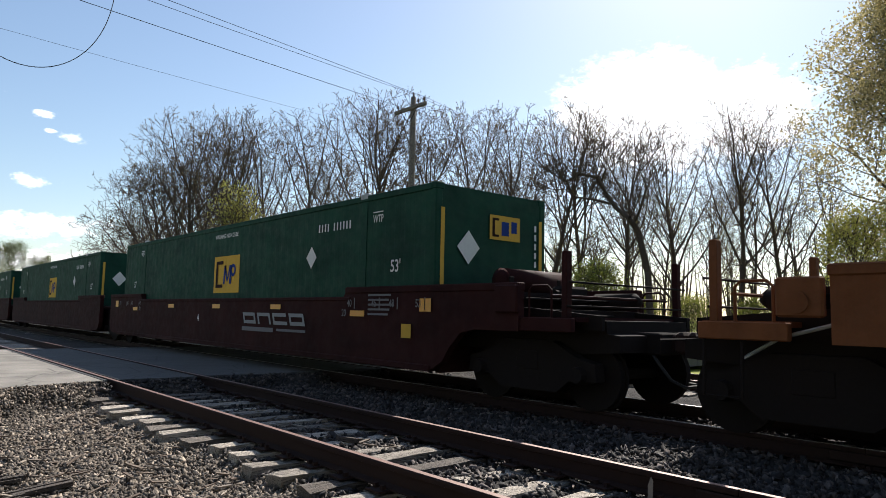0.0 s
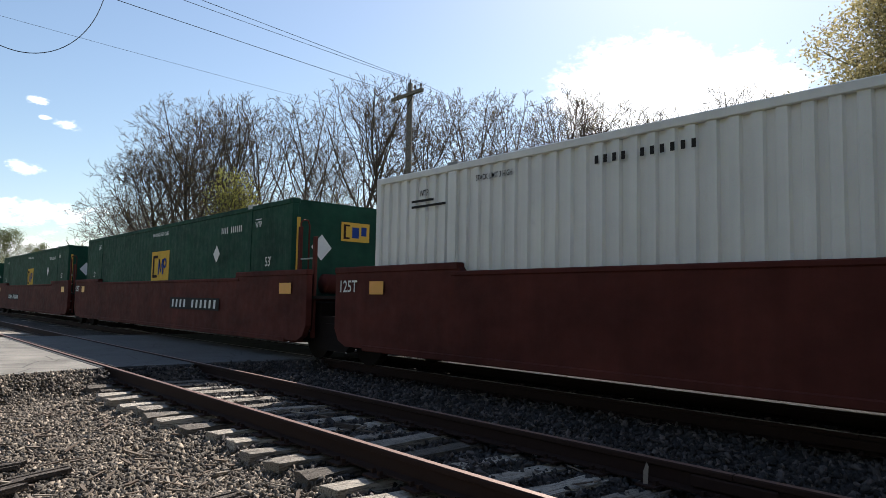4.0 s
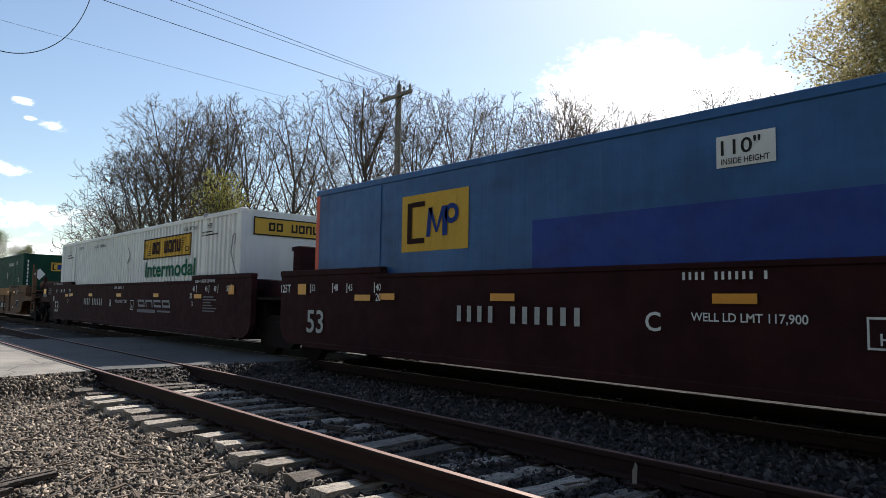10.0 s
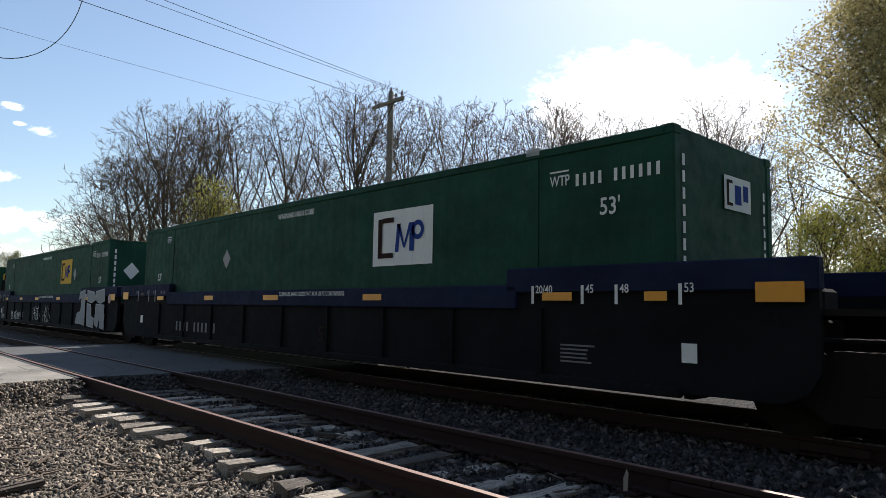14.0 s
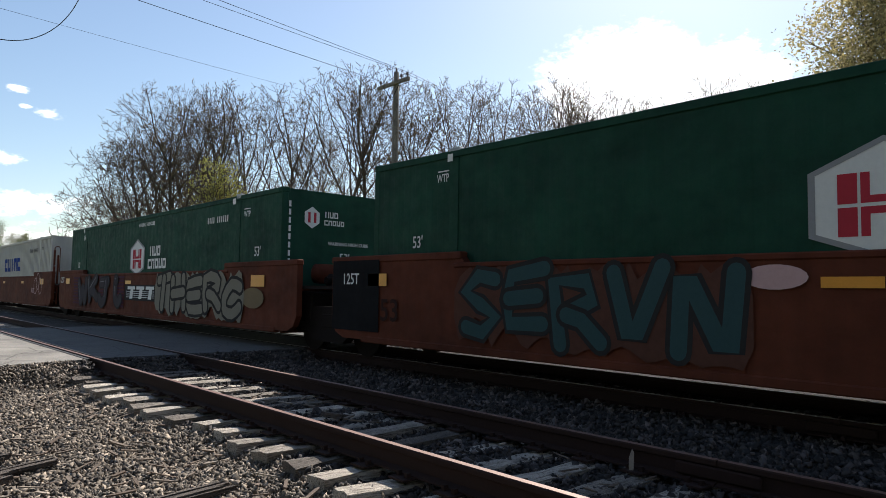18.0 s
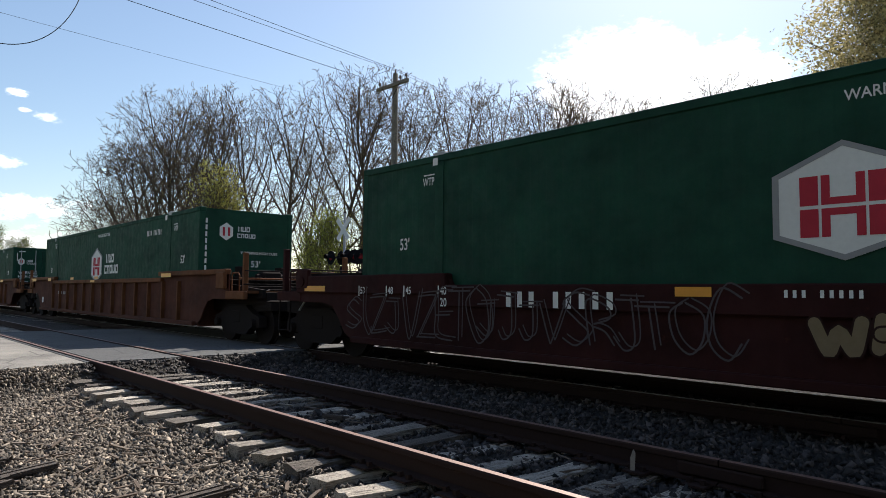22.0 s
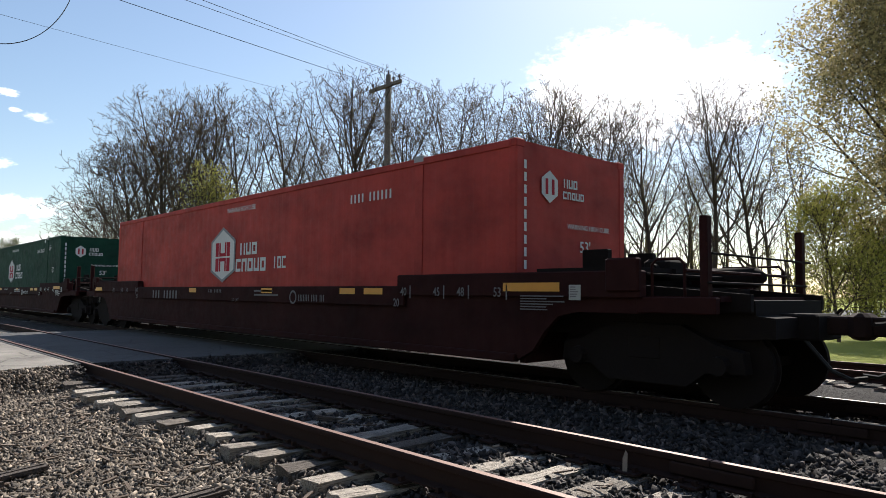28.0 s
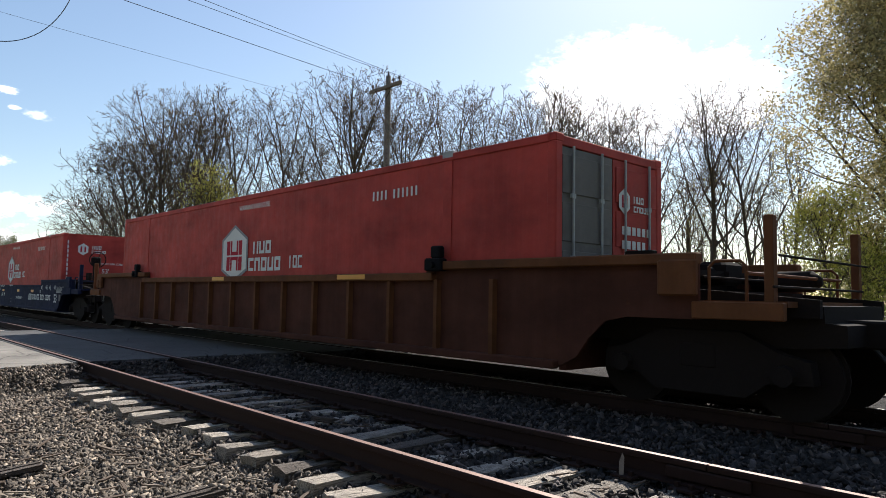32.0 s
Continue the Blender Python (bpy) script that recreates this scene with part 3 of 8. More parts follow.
def ribbed_wall(x, y0, y1, z0, z1, out, period, depth):
    """A wall of pressed ribs; out is the side that it faces along x."""
    b = Build()
    n = max(1, round((y1 - y0) / period))
    p = (y1 - y0) / n
    prof = []
    for i in range(n):
        y = y0 + i * p
        prof += [(y, 0), (y + 0.46 * p, 0), (y + 0.54 * p, 1), (y + 0.92 * p, 1)]
    prof.append((y1, 0))
    vs = [(x - out * depth * d, y, z) for z in (z0, z1) for y, d in prof]
    k = len(prof)
    fs = [(i, i + 1, k + i + 1, k + i) if out > 0 else (i + 1, i, k + i, k + i + 1) for i in range(k - 1)]
    return b.add(vs, fs)


def container_meshes(key, mat, post_mat, door_mat):
    m = {}
    m["wall_near"] = ribbed_wall(-SIDE, -HALF + 0.13, HALF - 0.13, 0.16, TALL - 0.11, -1, 0.24 if key in ("white", "cream") else 0.27, 0.042 if key in ("white", "cream") else 0.0024).mesh("side_wall", mat)
    m["wall_far"] = ribbed_wall(SIDE, -HALF + 0.13, HALF - 0.13, 0.16, TALL - 0.11, 1, 0.24 if key in ("white", "cream") else 0.27, 0.042 if key in ("white", "cream") else 0.0024).mesh("side_wall", mat)
    m["top_rail"] = Build().box(-0.045, 0.02, -HALF + 0.1, HALF - 0.1, TALL - 0.12, TALL - 0.01, bevel=0.012).mesh("top_rail", mat)
    m["bottom_rail"] = Build().box(-0.05, 0.02, -HALF + 0.1, HALF - 0.1, 0.02, 0.17, bevel=0.012).mesh("bottom_rail", mat)
    m["corner_post"] = Build().box(-0.075, 0.075, -0.075, 0.075, 0.1, TALL - 0.1, bevel=0.02).mesh("corner_post", post_mat)
    m["lift_post"] = Build().box(-0.01, 0.012, -0.09, 0.09, 0.16, TALL - 0.12).mesh("lift_post", mat)
    m["casting"] = Build().box(-0.09, 0.09, -0.09, 0.09, -0.06, 0.06, bevel=0.015).mesh("corner_casting", mat)
    m["lift_casting"] = Build().box(-0.02, 0.07, -0.12, 0.12, -0.03, 0.08, bevel=0.01).mesh("lift_casting", GREY_DOOR if key != "white" else MARK_GREY)
    roof = Build()
    for i in range(40):
        y = -HALF + 0.1 + i * (2 * HALF - 0.2) / 40
        w = (2 * HALF - 0.2) / 40
        roof.box(-SIDE + 0.05, SIDE - 0.05, y, y + w * 0.7, TALL - 0.06, TALL - 0.03)
    roof.box(-SIDE + 0.05, SIDE - 0.05, -HALF + 0.1, HALF - 0.1, TALL - 0.09, TALL - 0.055)
    m["roof"] = roof.mesh("roof", mat)
    m["floor"] = Build().box(-SIDE + 0.05, SIDE - 0.05, -HALF + 0.1, HALF - 0.1, 0.1, 0.16).mesh("floor", STEEL)
    prof = [(-0.04, 0.03), (-0.04, 0.2)]
    n = 9
    for i in range(n):
        z, h = 0.2 + i * (TALL - 0.36) / n, (TALL - 0.36) / n
        prof += [(-0.012, z + 0.01), (-0.012, z + h * 0.45), (0.02, z + h * 0.55), (0.02, z + h)]
    prof += [(-0.04, TALL - 0.16), (-0.04, TALL - 0.02), (0.05, TALL - 0.02), (0.05, 0.03)]
    wall = Build().prism_x(prof, -SIDE + 0.06, SIDE - 0.06)
    m["front_wall"] = wall.mesh("front_wall", mat)
    m["door_sill"] = Build().box(-SIDE + 0.05, SIDE - 0.05, -0.05, 0.05, 0.02, 0.17, bevel=0.01).mesh("door_sill", mat)
    m["door_header"] = Build().box(-SIDE + 0.05, SIDE - 0.05, -0.05, 0.05, TALL - 0.15, TALL - 0.02, bevel=0.01).mesh("door_header", mat)
    door = Build().box(-0.6, 0.6, -0.015, 0.02, 0.0, TALL - 0.34)
    m["door"] = door.mesh("door", door_mat)
    m["door_right"] = door.mesh("door", mat)
    panel = Build().box(-0.54, 0.54, -0.03, -0.01, 0, 0.5, bevel=0.006)
    m["door_panel"] = panel.mesh("door_panel", door_mat)
    m["door_panel_right"] = panel.mesh("door_panel", mat)
    bar = Build().tube((0, -0.05, 0.0), (0, -0.05, TALL - 0.32), 0.018, n=6)
    for z in (0.25, 1.1, 1.9):
        bar.box(-0.04, 0.04, -0.06, -0.02, z, z + 0.06)
    bar.box(-0.03, 0.34, -0.075, -0.055, 0.95, 0.99)
    m["locking_bar"] = bar.mesh("locking_bar", GREY_DOOR)
    BOXES[key] = m


container_meshes("green", GREEN, GREEN, GREEN)
container_meshes("white", WHITE, WHITE, WHITE)
container_meshes("cream", CREAM, CREAM, CREAM)
container_meshes("blue", BLUE, ORANGE_RED, BLUE)
container_meshes("red", RED, RED, RED)
container_meshes("redgrey", RED, RED, DARK_DOOR)


def container(key, rear, label):
    """rear: what the trailing end shows, 'wall' or 'door'."""
    m = BOXES[key]
    ob = thing("shipping_container", label, "container", "containers on the train")
    part("side_wall", m["wall_near"], None, ob)
    part("side_wall", m["wall_far"], None, ob)
    for s in (-1, 1):
        turn = pose(s * SIDE, 0, 0, 0, 0, 0 if s > 0 else 180)
        part("top_rail", m["top_rail"], None, ob, at=turn)
        part("bottom_rail", m["bottom_rail"], None, ob, at=turn)
        for e in (-1, 1):
            part("corner_post", m["corner_post"], None, ob, at=pose(s * (SIDE - 0.07), e * (HALF - 0.07), 0))
            for z in (0.06, TALL - 0.055):
                part("corner_casting", m["casting"], None, ob, at=pose(s * (SIDE - 0.085), e * (HALF - 0.085), z))
            at = pose(s * SIDE, e * (HALF - 1.98), 0, 0, 0, 0 if s > 0 else 180)
            part("lift_post", m["lift_post"], None, ob, at=at)
            part("lift_casting", m["lift_casting"], None, ob, at=pose(s * SIDE, e * (HALF - 1.98), TALL - 0.05, 0, 0, 180 if s > 0 else 0))
    part("roof", m["roof"], None, ob)
    part("floor", m["floor"], None, ob)
    back = -1 if rear == "door" else 1
    part("front_wall", m["front_wall"], None, ob, at=pose(0, -back * (HALF - 0.06), 0, 0, 0, 0 if back < 0 else 180))
    frame_at = pose(0, back * (HALF - 0.05), 0, 0, 0, 0 if back < 0 else 180)
    part("door_sill", m["door_sill"], None, ob, at=frame_at)
    part("door_header", m["door_header"], None, ob, at=frame_at)
    for k in (-1, 1):
        d = part("door", m["door_right"] if k * -back > 0 else m["door"], None, ob, at=frame_at @ pose(k * 0.61, -0.02, 0.18))
        for z in (0.1, 0.72, 1.34, 1.96) if rear == "door" else ():
            part("door_panel", m["door_panel_right"] if k * -back > 0 else m["door_panel"], None, d, at=pose(0, 0, z))
        for x in (-0.34, 0.3):
            part("locking_bar", m["locking_bar"], None, d, at=pose(x, -0.005, 0.0))
    return ob


def end_mark(ob, name, mat, shapes, label="", y=None):
    """Flat shapes on the trailing end; each is (x0, x1, z0, z1)."""
    b = Build()
    y = -HALF - 0.012 if y is None else y
    for x0, x1, z0, z1 in shapes:
        b.add([(x0, y, z0), (x1, y, z0), (x1, y, z1), (x0, y, z1)], [(0, 1, 2, 3)])
        if name in ("edge_strip", "logo_shape"):
            got = part(name, b, mat, ob, label.replace("strips", "strip"))
            b = Build()
    return part(name, b, mat, ob, label) if b.f else got


def end_row(ob, u0, u1, z0, z1, pattern, mat, name="lettering", y=None, slant=0.0):
    """Plain name shapes on the trailing end."""
    y = -HALF - 0.012 if y is None else y
    b = name_row(u0, u1, z0, z1, pattern, 0.0, 0.0, slant)
    b.v = [(-v[1], y, v[2]) for v in b.v]
    return part(name, b, mat, ob, "plain name shapes on the end")


SPLIT = ("reflector", "placard", "marking", "edge_strip")


def mark(ob, name, shape, mat, label=""):
    """A marking; strips and plates that stand apart become parts of their own."""
    if name in SPLIT and len(shape.f) > 1 and all(len(f) == 4 for f in shape.f):
        for f in shape.f:
            got = part(name, Build().add([shape.v[i] for i in f], [(0, 1, 2, 3)]), mat, ob, label.replace("strips", "strip").replace("plates", "plate"))
        return got
    return part(name, shape, mat, ob, label, kind="stuff" if len(shape.f) > 40 and name == "lettering" else "")


def ribbed_patch(u0, u1, z0, z1, x, period, depth):
    """A painted panel that follows the pressed ribs of the wall behind it."""
    y0, y1 = -HALF + 0.13, HALF - 0.13
    n = max(1, round((y1 - y0) / period))
    p = (y1 - y0) / n
    ys = [(HALF - u1, None)] + [(y0 + i * p + k * p, d) for i in range(n) for k, d in ((0, 0), (0.46, 0), (0.54, 1), (0.92, 1)) if HALF - u1 < y0 + (i + k) * p < HALF - u0] + [(HALF - u0, None)]
    ys[0], ys[-1] = (ys[0][0], ys[1][1]), (ys[-1][0], ys[-2][1])
    k = len(ys)
    return Build().add([(x + depth * d, y, z) for z in (z0, z1) for y, d in ys], [(i + 1, i, k + i, k + i + 1) for i in range(k - 1)])


LIFT = 0.38                    # the well floor above the rail heads


def common_marks(ob, ink, id_u=12.5, id_z=2.8, cube_u=7.5, cube_z=3.0, wtp=True, small53=True, big53=15.0, big_z=1.88):
    rz = -LIFT
    mark(ob, "lettering", strokes(id_u, id_u + 1.2, id_z + rz - 0.075, id_z + rz + 0.075, 11, CX, skip=(4,)), ink, "stencilled row of marks")
    if cube_u:
        mark(ob, "lettering", lay("WARNING HIGH CUBE", cube_u, cube_z + rz - 0.05, 0.1, 0.9, CX), ink)
    if wtp:
        mark(ob, "lettering", lay("WTP", 14.45, 2.76 + rz, 0.13, 0.75, CX), ink)
        mark(ob, "lettering", lay("WTP", 1.6, 2.82 + rz, 0.12, 0.7, CX), ink)
        mark(ob, "marking", rect(rect(Build(), 14.45, 14.75, 2.93 + rz, 2.95 + rz, CX), 1.62, 1.87, 2.97 + rz, 2.99 + rz, CX), ink)
    if big53:
        mark(ob, "lettering", lay("53'", big53, big_z + rz, 0.2, 0.85, CX), ink)
    if small53:
        mark(ob, "lettering", lay("53'", 1.05, 1.85 + rz, 0.18, 0.8, CX), ink)


def emblem_yellow(ob, u, z0, mat, wide=1.5, high=0.9):
    """A panel with a brown bracket and blue wedges."""
    z0 -= LIFT
    p = mark(ob, "logo_panel", ribbed_patch(u, u + wide, z0, z0 + high, CX + 0.004, 0.27, 0.006), mat, "painted logo panel of brown and blue shapes")
    x = CX - 0.004
    a, w, h = u + 0.1 * wide, wide, high
    b = Build()
    rect(b, a, a + 0.07 * w, z0 + 0.14 * h, z0 + 0.86 * h, x)
    for k in (0.14, 0.78):
        rect(b, a + 0.07 * w, a + 0.27 * w, z0 + k * h, z0 + (k + 0.09) * h, x)
    part("logo_shape", b, MARK_BROWN, p)
    b = Build()
    c = u + 0.4 * w
    hf = HALF
    zb, zt = z0 + 0.24 * h, z0 + 0.74 * h
    b.flat([(hf - c, zb), (hf - c - 0.06 * w, zb), (hf - c - 0.09 * w, zt), (hf - c - 0.03 * w, zt)], x)
    b.flat([(hf - c - 0.08 * w, zt), (hf - c - 0.03 * w, zt), (hf - c - 0.14 * w, zb + 0.06), (hf - c - 0.17 * w, zb + 0.06)], x)
    b.flat([(hf - c - 0.17 * w, zb + 0.06), (hf - c - 0.14 * w, zb + 0.06), (hf - c - 0.23 * w, zt), (hf - c - 0.28 * w, zt)], x - 0.001)
    b.flat([(hf - c - 0.24 * w, zb), (hf - c - 0.31 * w, zb), (hf - c - 0.31 * w, zt), (hf - c - 0.24 * w, zt)], x)
    oval(b, u + 0.77 * w, z0 + 0.6 * h, 0.1 * w, 0.17 * h, x, hole=0.5)
    part("logo_shape", b, MARK_BLUE, p)


def emblem_hex(ob, u0, u1, z0, z1, name_u, rows, red=True):
    """A tall white six-sided badge with two bars, and two rows of letter-sized bars."""
    z0, z1 = z0 - LIFT, z1 - LIFT
    w, h, c = u1 - u0, z1 - z0, (u0 + u1) / 2
    b = Build().flat([(HALF - u0, z0 + 0.2 * h), (HALF - c, z0), (HALF - u1, z0 + 0.2 * h), (HALF - u1, z1 - 0.25 * h), (HALF - c, z1), (HALF - u0, z1 - 0.25 * h)], CX)
    p = mark(ob, "logo_badge", b, MARK_WHITE, "white six-sided badge with two upright bars")
    x = CX - 0.004
    b = Build()
    for k in (0.2, 0.66):
        rect(b, u0 + k * w, u0 + (k + 0.13) * w, z0 + 0.2 * h, z0 + 0.44 * h, x)
        rect(b, u0 + k * w, u0 + (k + 0.13) * w, z0 + 0.47 * h, z0 + 0.72 * h, x)
    for k in (0.35, 0.58):
        rect(b, u0 + k * w, u0 + (k + 0.06) * w, z0 + 0.2 * h, z0 + 0.44 * h, x)
        rect(b, u0 + k * w, u0 + (k + 0.06) * w, z0 + 0.47 * h, z0 + 0.72 * h, x)
    rect(b, u0 + 0.41 * w, u0 + 0.58 * w, z0 + 0.38 * h, z0 + 0.44 * h, x)
    rect(b, u0 + 0.41 * w, u0 + 0.58 * w, z0 + 0.47 * h, z0 + 0.53 * h, x)
    part("logo_shape", b, MARK_RED if red else MARK_BLUE, p)
    ring = [(HALF - u0, z0 + 0.2 * h), (HALF - c, z0), (HALF - u1, z0 + 0.2 * h), (HALF - u1, z1 - 0.25 * h), (HALF - c, z1), (HALF - u0, z1 - 0.25 * h)]
    b = Build()
    mid = (HALF - c, (z0 + z1) / 2)
    for i in range(6):
        a, d = ring[i], ring[(i + 1) % 6]
        b.flat([a, d, tuple(mid[q] + (d[q] - mid[q]) * 0.9 for q in (0, 1)), tuple(mid[q] + (a[q] - mid[q]) * 0.9 for q in (0, 1))], x)
    part("logo_border", b, MARK_GREY, p)
    for (n0, n1, za, zb, pattern) in rows:
        mark(ob, "lettering", name_row(n0, n1, za - LIFT, zb - LIFT, pattern, CX), MARK_WHITE, "white row of plain name shapes")


def diamond(ob, u, z, s=0.2, mat=None, off=0.002):
    z -= LIFT
    mark(ob, "placard", Build().flat([(HALF - u + s, z), (HALF - u, z - s * 1.1), (HALF - u - s, z), (HALF - u, z + s * 1.1)], CX - off), mat or MARK_WHITE, "diamond-shaped placard holder")


def green_box(rear="wall", logo_u=7.5, logo_z=1.6, logo_mat=None, plac=12.35, strips=False):
    ob = container("green", rear, "dark green corrugated steel container with a yellow logo panel" if logo_mat is not MARK_WHITE else "dark green corrugated steel container with a white logo panel")
    common_marks(ob, MARK_WHITE, id_u=12.6 if logo_u < 9 else 14.85, big53=15.0 if logo_u < 9 else 15.2, big_z=1.88 if logo_u < 10.5 else 2.34)
    emblem_yellow(ob, logo_u, logo_z, logo_mat or MARK_YELLOW)
    if plac:
        diamond(ob, plac, 2.25, 0.2, MARK_WHITE if strips else MARK_GREY)
    if rear == "wall":
        pn = end_mark(ob, "logo_panel", logo_mat or MARK_YELLOW, [(-0.12, 0.62, 2.08, 2.5)], "small logo panel on the end wall")
        end_mark(pn, "logo_shape", MARK_BROWN, [(-0.06, 0.0, 2.13, 2.45), (0.0, 0.1, 2.13, 2.17), (0.0, 0.1, 2.41, 2.45)], y=-HALF - 0.016)
        end_mark(pn, "logo_shape", MARK_BLUE, [(0.16, 0.34, 2.16, 2.4), (0.4, 0.54, 2.22, 2.42)], y=-HALF - 0.016)
        dm = Build()
        y = -HALF - 0.014
        dm.add([(-0.85, y, 1.9), (-0.6, y, 1.62), (-0.35, y, 1.9), (-0.6, y, 2.18)], [(0, 1, 2, 3)])
        if logo_mat is not MARK_WHITE:
            part("placard", dm, MARK_WHITE, ob, "diamond-shaped placard on the end wall")
        end_mark(ob, "lettering", MARK_WHITE, [(1.0, 1.05, 2.3 - 0.16 * i, 2.41 - 0.16 * i) for i in range(8)], "upright row of marks")
        if strips:
            end_mark(ob, "edge_strip", MARK_YELLOW, [(-1.2, -1.12, 1.2, 2.5), (1.12, 1.2, 1.2, 2.5)], "yellow and black striped edge strip")
        else:
            end_mark(ob, "lettering", MARK_WHITE, [(-1.14, -1.08, 2.45 - 0.19 * i, 2.58 - 0.19 * i) for i in range(9)], "upright row of marks")
    else:
        door_marks(ob)
    return ob


def door_marks(ob):
    y = -HALF - 0.012
    end_mark(ob, "lettering", MARK_WHITE, [(0.2 + 0.17 * i, 0.31 + 0.17 * i, 2.1, 2.26) for i in range(4)] + [(0.2 + 0.15 * i, 0.3 + 0.15 * i, 1.85, 2.01) for i in range(6)], "stencilled marks on the door", y)
    b = Build()
    for text, z in (("WARNING", 1.55), ("HIGH CUBE", 1.34)):
        vs, fs, w = words(text, 0.14)
        b.add([(-1.05 + vx * 0.85, y, z + vz) for vx, vz in vs], fs)
    part("lettering", b, MARK_WHITE, ob)
    end_mark(ob, "lettering", MARK_GREY, [(0.2, 0.95, 1.5 - 0.09 * i, 1.54 - 0.09 * i) for i in range(4)], "small print on the door", y)
    end_mark(ob, "edge_strip", MARK_WHITE, [(-1.14, -1.1, 2.2, 2.6), (1.1, 1.14, 2.2, 2.6), (-1.05, -0.75, 2.66, 2.7), (0.75, 1.05, 2.66, 2.7)], "white reflective strips", y)
    end_mark(ob, "placard", MARK_WHITE, [(-1.1, -0.62, 0.85, 1.1)], "white weight placard", y)


def door_badge(ob, dx=0.0):
    y = -HALF - 0.012
    b = Build().add([(dx + u, y, v) for u, v in ((-1.08, 2.08), (-0.94, 1.98), (-0.8, 2.08), (-0.8, 2.26), (-0.94, 2.36), (-1.08, 2.26))], [(0, 1, 2, 3, 4, 5)])
    p = part("logo_badge", b, MARK_WHITE, ob, "white six-sided badge on the door")
    end_mark(p, "logo_shape", MARK_RED, [(dx - 1.01, dx - 0.97, 2.08, 2.26), (dx - 0.91, dx - 0.87, 2.08, 2.26)], y=y - 0.004)
    end_row(ob, dx - 0.7, dx - 0.42, 2.17, 2.27, "=uo", MARK_WHITE, y=y)
    end_row(ob, dx - 0.7, dx - 0.26, 2.04, 2.13, "cnouo", MARK_WHITE, y=y)


def hex_end(ob, ink, inc=False):
    y = -HALF - 0.012
    b = Build().add([(-0.78, y, 2.2), (-0.6, y, 2.08), (-0.42, y, 2.2), (-0.42, y, 2.42), (-0.6, y, 2.54), (-0.78, y, 2.42)], [(0, 1, 2, 3, 4, 5)])
    p = part("logo_badge", b, MARK_WHITE, ob, "white six-sided badge on the end wall")
    end_mark(p, "logo_shape", MARK_RED, [(-0.7, -0.64, 2.2, 2.42), (-0.56, -0.5, 2.2, 2.42)], y=y - 0.004)
    end_row(ob, -0.28, 0.06, 2.33, 2.46, "=uo", MARK_WHITE, y=y)
    end_row(ob, -0.3, 0.22, 2.17, 2.28, "cnouo", MARK_WHITE, y=y)
    vs, fs, w = words("WARNING HIGH CUBE", 0.07)
    part("lettering", Build().add([(-0.2 + vx, y, 1.75 + vz) for vx, vz in vs], fs), MARK_WHITE, ob)
    vs, fs, w = words("53'", 0.16)
    part("lettering", Build().add([(0.1 + vx, y, 1.42 + vz) for vx, vz in vs], fs), MARK_WHITE, ob)
    end_mark(ob, "lettering", MARK_WHITE, [(-1.15, -1.1, 2.5 - 0.17 * i, 2.62 - 0.17 * i) for i in range(10)], "upright row of marks", y)


BADGE_ROWS = [(8.55, 9.4, 2.06, 2.34, "=uo"), (8.4, 9.85, 1.7, 1.98, "cnouo")]
LONG_ROWS = [(8.2, 9.0, 1.98, 2.24, "=uo"), (8.0, 9.4, 1.62, 1.9, "cnouo"), (9.65, 10.2, 1.66, 1.9, "ioc")]


def badge_box(rear="wall", id_u=12.5, z0=1.5, z1=2.6):
    ob = container("green", rear, "dark green corrugated steel container with a white badge")
    common_marks(ob, MARK_WHITE, id_u=id_u)
    emblem_hex(ob, 6.85, 8.1, z0, z1, 8.4, BADGE_ROWS)
    mark(ob, "marking", rect(rect(Build(), 14.04, 14.18, 3.07 - LIFT, 3.2 - LIFT, CX - 0.08), 1.92, 2.03, 3.09 - LIFT, 3.2 - LIFT, CX - 0.08), MARK_WHITE, "white patch on the lifting point")
    if rear == "door":
        door_marks(ob)
        door_badge(ob)
    else:
        hex_end(ob, MARK_WHITE)
    return ob


def red_box(rear="wall"):
    ob = container("red" if rear == "wall" else "redgrey", rear, "red corrugated steel container with a white badge" if rear == "wall" else "red corrugated steel container with a grey door")
    common_marks(ob, MARK_WHITE, id_u=12.35, wtp=False, big53=0, small53=False)
    emblem_hex(ob, 6.72, 7.96, 1.39, 2.65, 7.9, LONG_ROWS)
    if rear == "wall":
        hex_end(ob, MARK_WHITE)
    else:
        door_badge(ob, 1.2)
        end_mark(ob, "lettering", MARK_WHITE, [(0.2 + 0.13 * i, 0.29 + 0.13 * i, 1.7, 1.82) for i in range(6)] + [(0.2 + 0.13 * i, 0.29 + 0.13 * i, 1.5, 1.62) for i in range(5)], "stencilled marks on the red door")
    return ob


